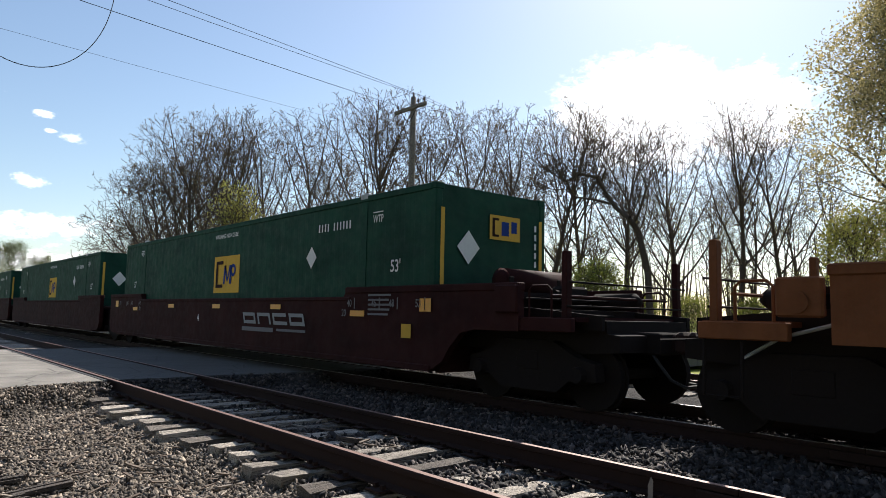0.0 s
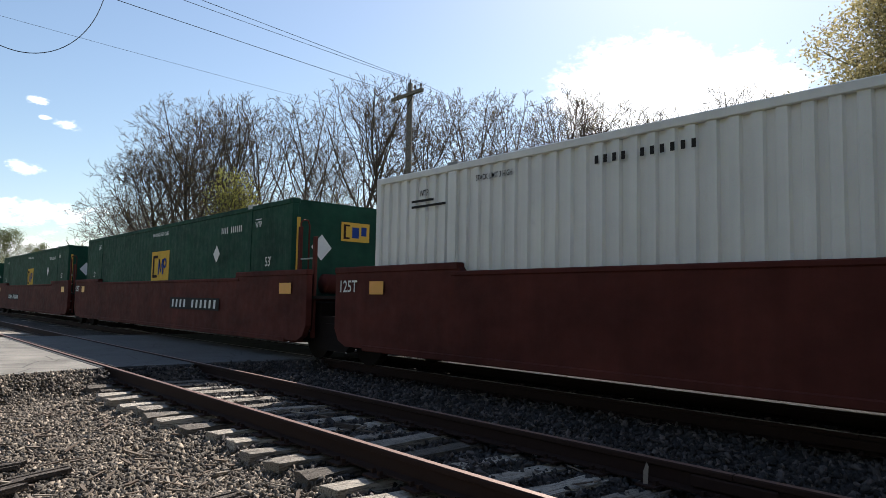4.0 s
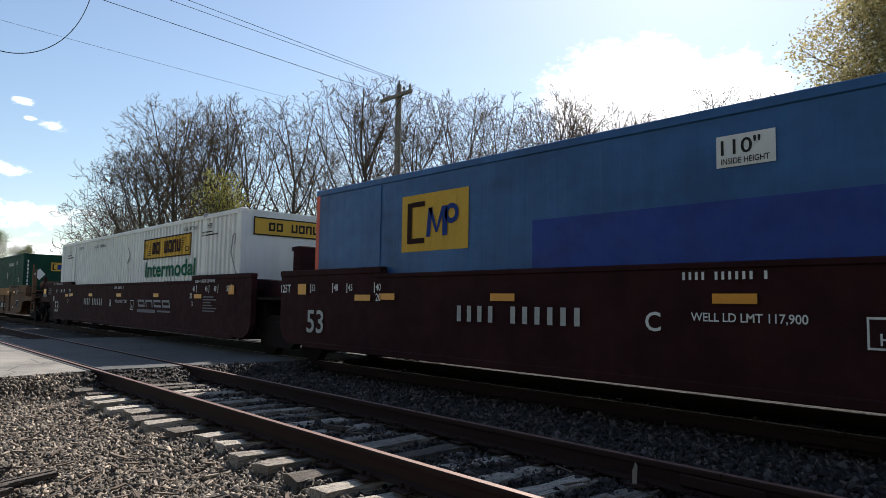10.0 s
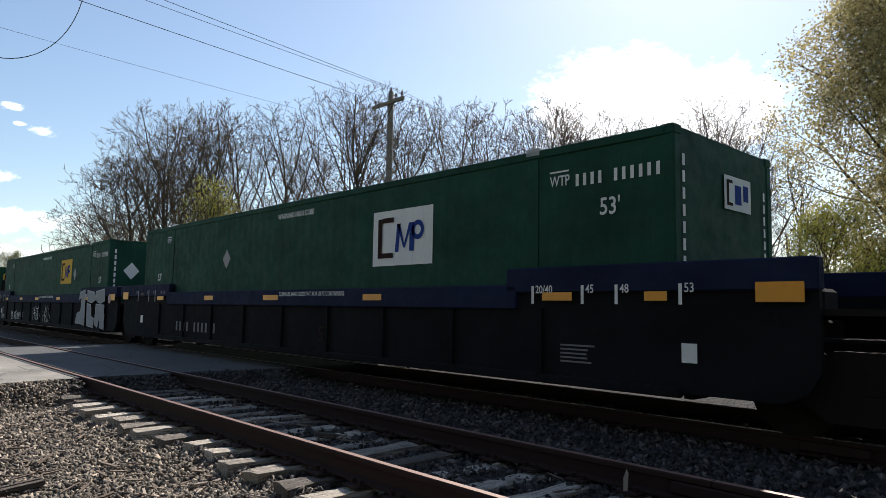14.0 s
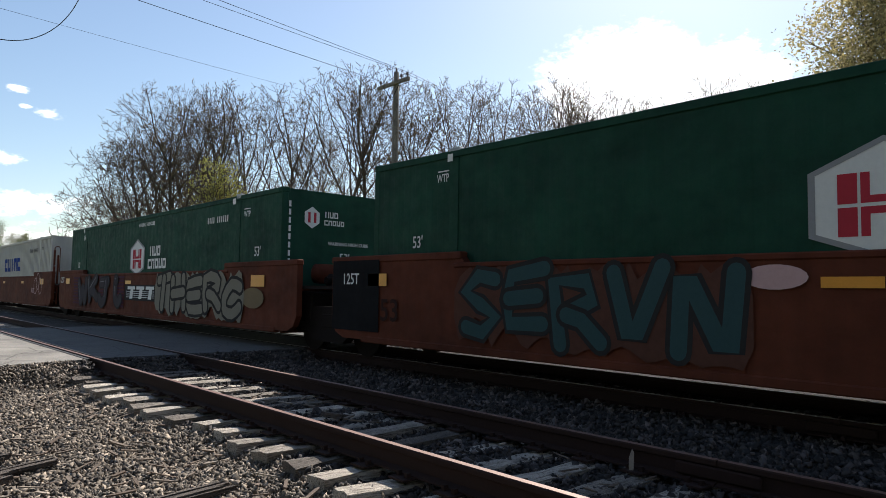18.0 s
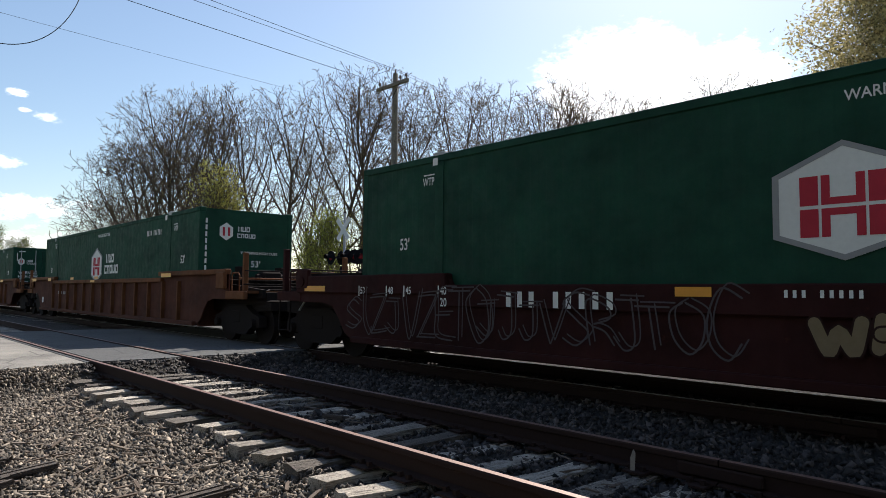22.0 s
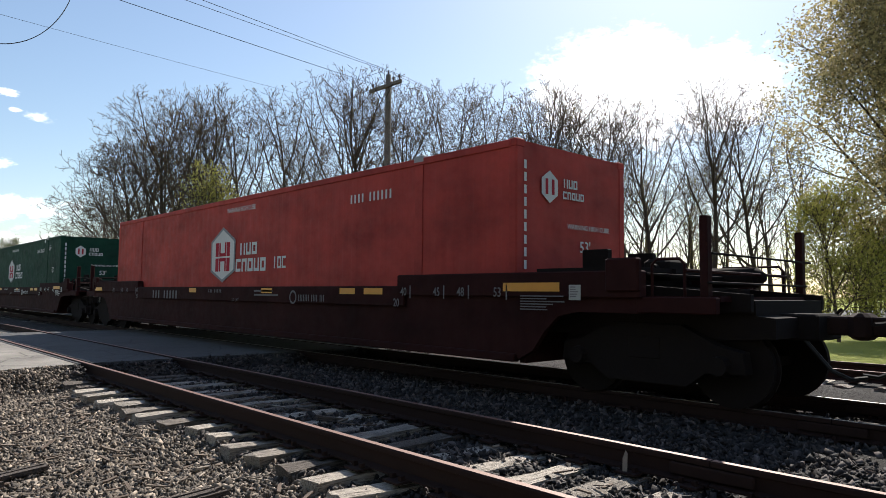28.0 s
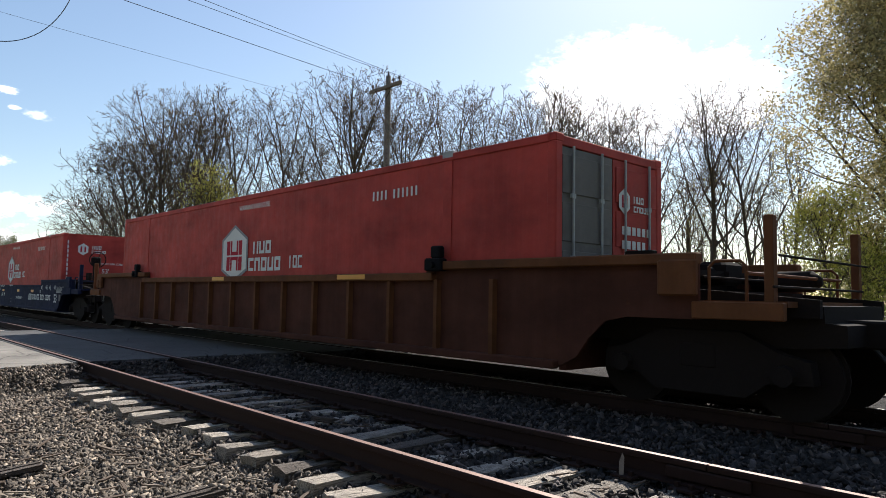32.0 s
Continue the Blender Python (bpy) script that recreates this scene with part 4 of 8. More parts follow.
def panel_box(plac=False, at=9.95, wide=1.4, ink=None):
    ob = container("white", "wall", "white ribbed steel container with a yellow name panel")
    rz = -LIFT
    u0, u1, z0, z1 = at - 0.2, at + 3.36, 2.31 + rz, 2.9 + rz
    p = mark(ob, "logo_panel", ribbed_patch(u0, u1, z0, z1, CX + 0.008, 0.24, 0.03), MARK_YELLOW, "yellow name panel with a black border")
    x = CX - 0.004
    b = Build()
    for a in ((u0, u1, z0, z0 + 0.035), (u0, u1, z1 - 0.035, z1), (u0, u0 + 0.04, z0, z1), (u1 - 0.04, u1, z0, z1)):
        rect(b, *a, x)
    for i in range(7):
        z = z0 + 0.1 + i * 0.06
        rect(b, u0 + 0.32 + 0.04 * i, u0 + 0.62, z, z + 0.02, x)
        rect(b, u1 - 0.66, u1 - 0.62 + 0.04 * i, z, z + 0.02, x)
    oval(b, u0 + 0.2, z1 - 0.2, 0.12, 0.06, x, hole=0.7)
    oval(b, u1 - 0.25, z0 + 0.18, 0.14, 0.07, x, hole=0.7)
    part("logo_shape", b, MARK_BLACK, p)
    part("logo_shape", name_row(u0 + 0.72, u1 - 0.66, z0 + 0.13, z1 - 0.12, "oo uonu", x, weight=0.3), MARK_BROWN, p)
    mark(ob, "lettering", lay("Intermodal", at, 1.8 + rz, 0.42, wide, CX), ink or MARK_GREEN, "dark blue painted word" if ink else "green painted word")
    mark(ob, "lettering", lay("STACK LIMIT 3 HIGH", 12.78, 2.95 + rz, 0.1, 0.68, CX), MARK_BLACK)
    mark(ob, "lettering", lay("STACK LIMIT 3 HIGH", 2.5, 2.95 + rz, 0.08, 0.68, CX), MARK_BLACK)
    mark(ob, "lettering", lay("WTP", 14.3, 2.92 + rz, 0.12, 0.75, CX), MARK_BLACK)
    mark(ob, "lettering", strokes(4.6, 6.0, 2.9 + rz, 3.0 + rz, 11, CX, skip=(4,)), MARK_BLACK, "stencilled row of marks")
    mark(ob, "lettering", lay("WTP", 1.2, 2.85 + rz, 0.1, 0.7, CX), MARK_BLACK)
    mark(ob, "lettering", lines(1.0, 1.9, 2.62 + rz, 2.8 + rz, 2, CX), MARK_BLACK, "small print")
    mark(ob, "lettering", lines(14.0, 15.0, 2.7 + rz, 2.85 + rz, 2, CX), MARK_BLACK, "small print")
    if plac:
        diamond(ob, 8.3, 2.5, 0.24, MARK_FADED)
        diamond(ob, 8.3, 2.5, 0.21, WHITE, 0.008)
    y = -HALF - 0.012
    pe = end_mark(ob, "logo_panel", MARK_YELLOW, [(-1.0, 1.0, 2.3, 2.72)], "yellow name panel on the end wall", y)
    end_mark(pe, "logo_shape", MARK_BLACK, [(-1.0, 1.0, 2.3, 2.33), (-1.0, 1.0, 2.69, 2.72), (-1.0, -0.97, 2.3, 2.72), (0.97, 1.0, 2.3, 2.72)], y=y - 0.004)
    end_row(pe, -0.62, 0.75, 2.41, 2.61, "oo uonu", MARK_BLACK, "logo_shape", y - 0.004)
    end_mark(ob, "lettering", MARK_BLACK, [(0.0 + 0.1 * i, 0.07 + 0.1 * i, 1.98, 2.08) for i in range(6)] + [(0.1, 0.5, 1.84, 1.92)], "stencilled marks on the end wall", y)
    return ob


def slant_box():
    ob = container("cream", "wall", "cream-white ribbed steel container with slanted blue name bars")
    rz = -LIFT
    mark(ob, "lettering", name_row(6.3, 10.2, 1.86 + rz, 2.5 + rz, "cuinc", CX, slant=-0.25, weight=0.3), MARK_BLUE, "slanted dark blue name shapes")
    mark(ob, "lettering", strokes(12.1, 13.8, 2.66 + rz, 2.82 + rz, 11, CX, skip=(4,)), MARK_BLACK, "stencilled row of marks")
    mark(ob, "lettering", lay("WTP", 14.45, 2.7 + rz, 0.14, 0.75, CX), MARK_BLACK)
    end_row(ob, -0.35, 0.85, 2.3, 2.52, "cuinc", MARK_BLUE, slant=-0.25)
    return ob


def blue_box():
    ob = container("blue", "wall", "blue corrugated steel container with orange-red corner posts")
    rz = -LIFT
    emblem_yellow(ob, 2.64, 1.98, MARK_YELLOW, 1.55, 0.9)
    mark(ob, "paint_patch", rect(Build(), 5.4, 11.25, 1.45 + rz, 2.28 + rz, CX), BLUE_PATCH, "brighter blue painted-over patch")
    p = mark(ob, "placard", rect(Build(), 14.7, 15.12, 1.82 + rz, 2.13 + rz, CX), MARK_WHITE, "white height placard")
    q = mark(ob, "placard", rect(Build(), 7.9, 8.5, 2.62 + rz, 2.95 + rz, CX), MARK_WHITE, "white height placard")
    for o, u, z, k in ((p, 14.73, 1.95 + rz, 1.0), (q, 7.95, 2.75 + rz, 1.35)):
        part("lettering", lay("110\"", u, z, 0.15, 0.85 * k, CX - 0.004), MARK_BLACK, o)
        part("lettering", lay("INSIDE HEIGHT", u, z - 0.1, 0.06, 0.62 * k, CX - 0.004), MARK_BLACK, o)
    mark(ob, "lettering", lay("53", 14.7, 2.25 + rz, 0.34, 0.85, CX), MARK_WHITE)
    mark(ob, "lettering", strokes(12.86, 13.75, 2.66 + rz, 2.78 + rz, 10, CX, skip=(4,)), MARK_WHITE, "stencilled row of marks")
    vs, fs, w = words("53", 0.3)
    part("lettering", Build().add([(-0.1 + vx, -HALF - 0.012, 1.95 + vz) for vx, vz in vs], fs), MARK_WHITE, ob)
    end_mark(ob, "placard", MARK_WHITE, [(-0.1, 0.35, 1.45, 1.75)], "white height placard", -HALF - 0.012)
    return ob


# ---- well cars: rail heads at z = 0, middle of the container at y = 0 ----
WX = 1.46


def truck_meshes():
    m = {}
    prof = [(-1.15, 0.38), (-1.12, 0.6), (-0.85, 0.66), (-0.45, 0.86), (0.45, 0.86), (0.85, 0.66), (1.12, 0.6), (1.15, 0.38), (0.72, 0.36), (0.5, 0.2), (-0.5, 0.2), (-0.72, 0.36)]
    m["side_frame"] = Build().prism_x(prof, -0.09, 0.09).mesh("side_frame", STEEL)
    w = Build()
    n = 24
    rings = [(-0.07, 0.2), (-0.07, 0.44), (0.0, 0.43), (0.045, 0.425), (0.05, 0.46), (0.075, 0.46), (0.075, 0.2)]
    vs = [(x, r * math.cos(2 * math.pi * i / n), r * math.sin(2 * math.pi * i / n)) for x, r in rings for i in range(n)]
    fs = []
    for k in range(len(rings) - 1):
        fs += [(k * n + i, k * n + (i + 1) % n, (k + 1) * n + (i + 1) % n, (k + 1) * n + i) for i in range(n)]
    fs += [tuple(range(n)), tuple(range(len(vs) - 1, len(vs) - n - 1, -1))]
    w.add(vs, fs)
    w.tube((-0.13, 0, 0), (0.1, 0, 0), 0.11, n=10)
    m["wheel"] = w.mesh("wheel", STEEL)
    m["axle"] = Build().tube((-0.68, 0, 0), (0.68, 0, 0), 0.075, n=8).mesh("axle", STEEL)
    m["bolster"] = Build().box(-1.1, 1.1, -0.22, 0.22, 0.45, 0.74, bevel=0.03).mesh("bolster", STEEL)
    m["bearing"] = Build().tube((-0.09, 0, 0), (0.1, 0, 0), 0.13, 0.1, n=10).mesh("bearing_cap", STEEL)
    s = Build()
    for y in (-0.2, 0.0, 0.2):
        for k in range(5):
            s.tube((0, y, 0.24 + k * 0.045), (0, y, 0.265 + k * 0.045), 0.075, n=8)
    m["spring"] = s.mesh("spring", RUST)
    m["beam"] = Build().box(-0.9, 0.9, -0.05, 0.05, 0.3, 0.42).mesh("brake_beam", STEEL)
    return m


TRUCK = truck_meshes()


def truck(parent, y):
    """A bogie with two wheelsets."""
    t = part("truck", TRUCK["bolster"], None, parent, "dark steel bogie", at=pose(0, y, 0))
    for s in (-1, 1):
        part("side_frame", TRUCK["side_frame"], None, t, at=pose(s * 1.0, 0, 0))
        part("spring", TRUCK["spring"], None, t, at=pose(s * 1.0, 0, 0))
        for e in (-1, 1):
            part("wheel", TRUCK["wheel"], None, t, "dark grimy steel wheel", at=pose(s * 0.76, e * 0.89, 0.425, 0, 0, 0 if s < 0 else 180))
            part("bearing_cap", TRUCK["bearing"], None, t, at=pose(s * 1.08, e * 0.89, 0.45, 0, 0, 0 if s > 0 else 180))
    for e in (-1, 1):
        part("axle", TRUCK["axle"], None, t, at=pose(0, e * 0.89, 0.425))
        part("brake_beam", TRUCK["beam"], None, t, at=pose(0, e * 0.36, 0))
    return t


WELLS = {}


def sill_ring(ends, sill, raised, lead, trail, low=0.36, step=2.25):
    """Outline of a side sill in (y, z). ends: 'o' outer or 'j' joint, for the leading (+y) and trailing end."""
    arch = 0.98

    def under(kind, e, s):
        k = HALF + 0.15
        if kind == "j":
            return [(s * (e - 0.35), low), (s * (e - 0.12), low + 0.1), (s * e, low + 0.3)] if e > HALF + 0.5 else [(s * (e - 0.05), low), (s * e, low + 0.06)]
        return [(s * k, low), (s * (k + 0.22), low + 0.12), (s * (k + 0.4), low + 0.36), (s * (k + 0.62), low + 0.56), (s * (k + 0.9), arch), (s * e, arch)]

    ring = under(ends[1], trail, -1)[::-1] + under(ends[0], lead, 1)
    ring += [(lead, raised), (HALF - step, raised), (HALF - step - 0.12, sill), (-HALF + step + 0.12, sill), (-HALF + step, raised), (-trail, raised)]
    return ring


def well_meshes(key, ends, kind, mat, mat2, sill, raised, tail=0.92, head=1.0, outer=1.9):
    """kind: smooth, chord, ribbed, banded."""
    m = {}
    lead = HALF + (outer if ends[0] == "o" else head)
    trail = HALF + (1.9 if ends[1] == "o" else tail)
    ring = sill_ring(ends, sill, raised, lead, trail)
    plate_x = {"smooth": 1.44, "chord": 1.38, "ribbed": 1.36, "banded": 1.40}[kind]
    m["sill"] = Build().prism_x(ring, -plate_x, -1.32).mesh("side_sill", mat2 if kind in ("banded", "ribbed") else mat)
    m["sill_far"] = Build().prism_x(ring, 1.32, plate_x).mesh("side_sill", mat2 if kind in ("banded", "ribbed") else mat)
    thick = {"smooth": 0.06, "chord": 0.34, "ribbed": 0.11, "banded": 0.3}[kind]
    c = Build()
    c.box(-WX, -1.31, -HALF + 2.13, HALF - 2.13, sill - thick, sill + 0.012, bevel=0.015)
    m["chord"] = c.mesh("top_chord", AMBER if kind == "chord" else mat)
    m["cap_lead"] = Build().box(-WX, -1.31, HALF - 2.3, lead + 0.02, raised - max(thick, 0.1), raised + 0.012, bevel=0.015).mesh("top_chord", mat)
    m["cap_trail"] = Build().box(-WX, -1.31, -trail - 0.02, -HALF + 2.3, raised - max(thick, 0.1), raised + 0.012, bevel=0.015).mesh("top_chord", mat)
    m["foot"] = Build().box(-WX, -1.33, -HALF - 0.1, HALF + 0.1, 0.315, 0.42, bevel=0.015).mesh("bottom_chord", mat2 if kind in ("banded", "ribbed") else mat)
    if kind in ("chord", "ribbed", "banded"):
        m["rib"] = Build().box(-WX + 0.01, -1.36, -0.035, 0.035, 0.36, sill - thick + 0.02).mesh("rib", mat2 if kind == "banded" else mat)
    if kind == "chord":
        m["ridge"] = Build().box(-1.396, -1.375, -HALF + 2.3, HALF - 2.3, -0.012, 0.012).mesh("ridge", mat)
    m["floor_beam"] = Build().box(-1.32, 1.32, -0.15, 0.15, 0.31, 0.378).mesh("cross_beam", STEEL)
    m["bulkhead"] = Build().box(-1.32, 1.32, -0.05, 0.05, 0.3, 1.2).mesh("bulkhead", mat2)
    WELLS[key] = (m, kind, mat, mat2, sill, raised, ends, lead, trail)


END_PARTS = {}


def end_meshes(key, mat):
    m = {}
    m["draft_sill"] = Build().box(-0.36, 0.36, 0.1, 3.35, 0.72, 1.0, bevel=0.02).mesh("draft_sill", STEEL)
    m["deck"] = Build().box(-1.3, 1.3, 1.85, 2.75, 1.12, 1.18).mesh("end_deck", mat)
    g = Build()
    for i in range(14):
        g.box(-1.3, 1.3, 0.35 + i * 0.105, 0.38 + i * 0.105, 1.2, 1.25)
    for x in (-1.3, -0.4, 0.4, 1.27):
        g.box(x, x + 0.03, 0.35, 1.8, 1.19, 1.25)
    m["grating"] = g.mesh("grating", STEEL)
    f = Build().prism_x([(0.12, 0.7), (0.12, 1.4), (1.15, 1.4), (1.16, 1.3), (2.1, 1.28), (2.11, 1.16), (2.95, 1.14), (2.96, 0.98), (3.15, 0.96), (3.15, 0.75), (2.4, 0.7)], -0.95, 0.95)
    for x in (-1.05, 0.98):
        f.prism_x([(0.1, 1.0), (0.1, 1.46), (1.2, 1.46), (1.25, 1.34), (2.95, 1.2), (2.95, 1.02)], x, x + 0.07)
    for y in (0.5, 0.9, 1.3):
        f.box(-1.2, 1.2, y, y + 0.07, 1.4, 1.47)
    m["end_frame"] = f.mesh("end_frame", STEEL)
    m["side_beam"] = Build().box(-0.05, 0.05, 1.84, 2.75, 0.99, 1.17, bevel=0.012).mesh("side_beam", mat)
    m["cap_plate"] = Build().box(-0.03, 0.06, 1.5, 1.93, 1.22, 1.6, bevel=0.02).tube((-0.05, 1.72, 1.36), (0.02, 1.72, 1.36), 0.1, n=14).mesh("cap_plate", mat)
    m["cylinder"] = smooth(Build().tube((0, -0.34, 0), (0, 0.34, 0), 0.13, n=12).tube((0, 0.34, 0), (0, 0.44, 0), 0.13, 0.05, n=12).tube((0, -0.7, 0), (0, -0.34, 0), 0.025, n=6).mesh("brake_cylinder", STEEL))
    m["side_step"] = Build().path([(-1.36, 2.3, 1.0), (-1.38, 2.3, 0.42), (-1.38, 2.7, 0.42), (-1.36, 2.7, 1.0)], 0.02).mesh("side_step", STEEL)
    m["lever"] = Build().path([(-1.15, 1.1, 1.1), (-1.2, 1.5, 1.16), (-1.2, 2.0, 1.02), (-1.1, 2.4, 0.8)], 0.02).mesh("brake_lever", GREY_DOOR)
    cp = Build().box(-0.1, 0.1, 3.3, 3.66, 0.78, 0.98, bevel=0.02).box(-0.2, 0.14, 3.55, 3.74, 0.74, 1.02, bevel=0.04)
    m["coupler"] = cp.mesh("coupler", RUST)
    hose = [(0.3, 3.1, 0.85), (0.34, 3.3, 0.62), (0.3, 3.45, 0.42), (0.22, 3.6, 0.34), (0.12, 3.72, 0.36)]
    m["hose"] = Build().path(hose, 0.022).mesh("air_hose", RUBBER)
    m["post"] = Build().box(-0.055, 0.055, -0.045, 0.045, 1.0, 2.02, bevel=0.01).mesh("end_post", mat)
    m["tank"] = smooth(Build().tube((-0.75, 0, 0), (0.75, 0, 0), 0.2, n=14).tube((-0.8, 0, 0), (-0.75, 0, 0), 0.1, 0.2, n=14).tube((0.75, 0, 0), (0.8, 0, 0), 0.2, 0.1, n=14).mesh("air_reservoir", mat))
    m["stand"] = Build().box(-0.07, 0.07, -0.06, 0.06, 1.15, 2.5, bevel=0.015).box(-0.1, 0.1, -0.09, 0.09, 1.15, 1.3, bevel=0.015).mesh("end_column", STEEL)
    lad = Build()
    for x, top in ((-0.3, 2.66), (0.3, 2.42)):
        lad.box(x - 0.05, x + 0.05, -0.03, 0.03, 0.42, top, bevel=0.008)
    m["stile"] = lad.mesh("ladder", mat)
    m["rung"] = Build().tube((-0.3, 0, 0), (0.3, 0, 0), 0.016, n=6).mesh("rung", GREY_DOOR)
    m["grab"] = Build().path([(0, 0, 1.1), (0, 0, 1.52), (0, 0.06, 1.58), (0, 0.32, 1.58), (0, 0.38, 1.52), (0, 0.38, 1.1)], 0.017).mesh("grab_iron", mat)
    m["guide"] = Build().box(-0.2, 0.2, -0.17, 0.17, 0.95, 2.42, bevel=0.02).box(-0.3, 0.3, -0.24, 0.24, 0.95, 1.3, bevel=0.02).mesh("end_column", mat)
    m["step_rod"] = Build().tube((-1.36, 0, 0), (1.36, 0, 0), 0.014, n=6).mesh("step_rod", STEEL)
    m["bracket"] = Build().box(-0.05, 0.05, 0.55, 0.95, 1.2, 1.78, bevel=0.01).mesh("tank_bracket", STEEL)
    m["hoop"] = Build().path([(-0.3, 0, 2.6), (-0.3, 0, 2.74), (-0.3, 0.06, 2.8), (-0.3, 0.16, 2.8), (-0.3, 0.2, 2.7), (-0.3, 0.2, 1.75)], 0.018).mesh("hoop", mat)
    m["end_sill"] = Build().prism_x([(0.15, 1.66), (0.15, 1.24), (1.0, 1.16), (1.3, 1.22), (1.3, 1.44), (1.1, 1.6)], -0.2, 0.2).mesh("end_sill", mat)
    m["hook"] = Build().path([(0, 0.04, 1.75), (0, -0.26, 2.25), (0, -0.18, 2.62), (0, -0.12, 2.68), (0, -0.06, 2.66), (0, -0.08, 2.42)], 0.013).mesh("grab_iron", MARK_GREY)
    m["pipe"] = Build().path([(-0.9, 0.25, 1.05), (-0.9, 1.6, 1.1), (-0.4, 2.1, 1.2), (0.5, 2.2, 1.2), (0.9, 2.6, 1.1)], 0.025).mesh("brake_pipe", STEEL)
    m["rod"] = Build().tube((-1.35, 2.4, 1.45), (1.35, 2.4, 1.45), 0.02, n=6).mesh("crossover_rail", mat)
    m["pin_lift"] = Build().path([(-1.4, 3.2, 0.95), (-0.4, 3.25, 0.95), (-0.2, 3.4, 1.05)], 0.018).mesh("uncoupling_rod", STEEL)
    m["valve"] = Build().box(-0.25, 0.25, -0.18, 0.18, 0, 0.28, bevel=0.04).tube((-0.35, 0, 0.14), (0.35, 0, 0.14), 0.08, n=10).mesh("brake_valve", STEEL)
    m["drawbar"] = Build().box(-0.28, 0.28, 0.1, 1.75, 0.62, 0.95, bevel=0.03).box(-1.1, 1.1, 0.12, 0.9, 0.5, 1.14, bevel=0.03).mesh("joint_beam", STEEL)
    END_PARTS[key] = m


def hand_brake(ob, y):
    """A brake wheel on its stand at a car's end."""
    st = part("brake_stand", Build().box(-0.1, 0.1, -0.06, 0.06, 1.2, 2.2, bevel=0.02).box(-0.16, 0.16, -0.08, 0.12, 2.02, 2.38, bevel=0.05), STEEL, ob, at=pose(-0.45, y, 0))
    wheel = Build()
    for i in range(20):
        a, b = 2 * math.pi * i / 20, 2 * math.pi * (i + 1) / 20
        wheel.tube((0.28 * math.cos(a), 0, 0.28 * math.sin(a)), (0.28 * math.cos(b), 0, 0.28 * math.sin(b)), 0.018, n=5, caps=False)
    for i in range(5):
        a = 2 * math.pi * i / 5
        wheel.tube((0, 0, 0), (0.28 * math.cos(a), 0, 0.28 * math.sin(a)), 0.012, n=4)
    wheel.tube((0, -0.04, 0), (0, 0.12, 0), 0.04, n=8)
    part("brake_wheel", wheel, STEEL, st, at=pose(0, -0.17, 2.26))


def car_end(ob, key, side, joint, tank, columns, ladder_near, guides, rnd):
    """One end of a well; side +1 leading, -1 trailing. Local y runs outward from the container's end."""
    m = END_PARTS[key]
    at = pose(0, side * HALF, 0, 0, 0, 0 if side > 0 else 180)

    def fix(x, y, z=0.0, rz=0):
        return at @ pose(x, y, z, 0, 0, rz)

    part("grating", m["grating"], None, ob, at=at if joint else at @ pose(0, 0, 0.26))
    if joint:
        part("joint_beam", m["drawbar"], None, ob, at=at)
    else:
        part("draft_sill", m["draft_sill"], None, ob, at=at)
        part("end_frame", m["end_frame"], None, ob, at=at)
        for x in (-1.36, 1.36):
            part("side_beam", m["side_beam"], None, ob, at=fix(x, 0))
            part("cap_plate", m["cap_plate"], None, ob, at=fix(x * 1.06, 0))
        part("brake_cylinder", m["cylinder"], None, ob, at=fix(-0.6, 2.0, 1.42))
        part("brake_lever", m["lever"], None, ob, at=at)
        part("side_step", m["side_step"], None, ob, at=at)
        part("end_deck", m["deck"], None, ob, at=at)
        part("coupler", m["coupler"], None, ob, at=at)
        part("air_hose", m["hose"], None, ob, at=at)
        part("crossover_rail", m["rod"], None, ob, at=at)
        part("uncoupling_rod", m["pin_lift"], None, ob, at=at)
        for k, (y, z) in enumerate(((1.95, 1.42), (2.65, 1.32), (2.7, 1.62))):
            part("step_rod", m["step_rod"], None, ob, at=fix(0, y, z))
        for x in (-0.55, 0.55):
            part("tank_bracket", m["bracket"], None, ob, at=fix(x, 0))
        part("brake_pipe", m["pipe"], None, ob, at=at)
        for x in (-1.3, 1.3):
            part("end_post", m["post"], None, ob, at=fix(x, 2.6))
        part("grab_iron", m["grab"], None, ob, at=fix(-1.33, 2.0))
        part("grab_iron", m["grab"], None, ob, at=fix(1.33, 2.0))
    if ladder_near:
        for s in (-1, 1):
            ld = part("ladder", m["stile"], None, ob, at=fix(s * 1.22, 0.52 if joint else 2.2, 0, 90))
            for k in range(5):
                part("rung", m["rung"], None, ld, at=pose(0, 0, 0.55 + k * 0.36))
            if joint:
                part("hoop", m["hoop"], None, ld)
    if tank:
        part("air_reservoir", m["tank"], None, ob, "rounded steel air tank", at=fix(rnd.uniform(-0.2, 0.2), 0.5 if joint else 0.75, 1.5 if joint else 1.72))
    if columns:
        for x in (-0.55, -0.2):
            part("end_column", m["stand"], None, ob, at=fix(x * side, 0.6))
    if guides:
        if joint:
            part("end_column", m["guide"], None, ob, at=fix(0.1, 0.78 if side < 0 else 1.3))
            for s in (-1, 1):
                part("end_sill", m["end_sill"], None, ob, at=fix(s * 0.75, 0.0))
        for s in (-1, 1) if joint else ():
            part("grab_iron", m["hook"], None, ob, at=fix(s * 1.42, 0.05))
    part("brake_valve", m["valve"], None, ob, at=fix(rnd.uniform(-0.6, 0.6), 0.8 if joint else 1.5, 1.22 if joint else 1.36))


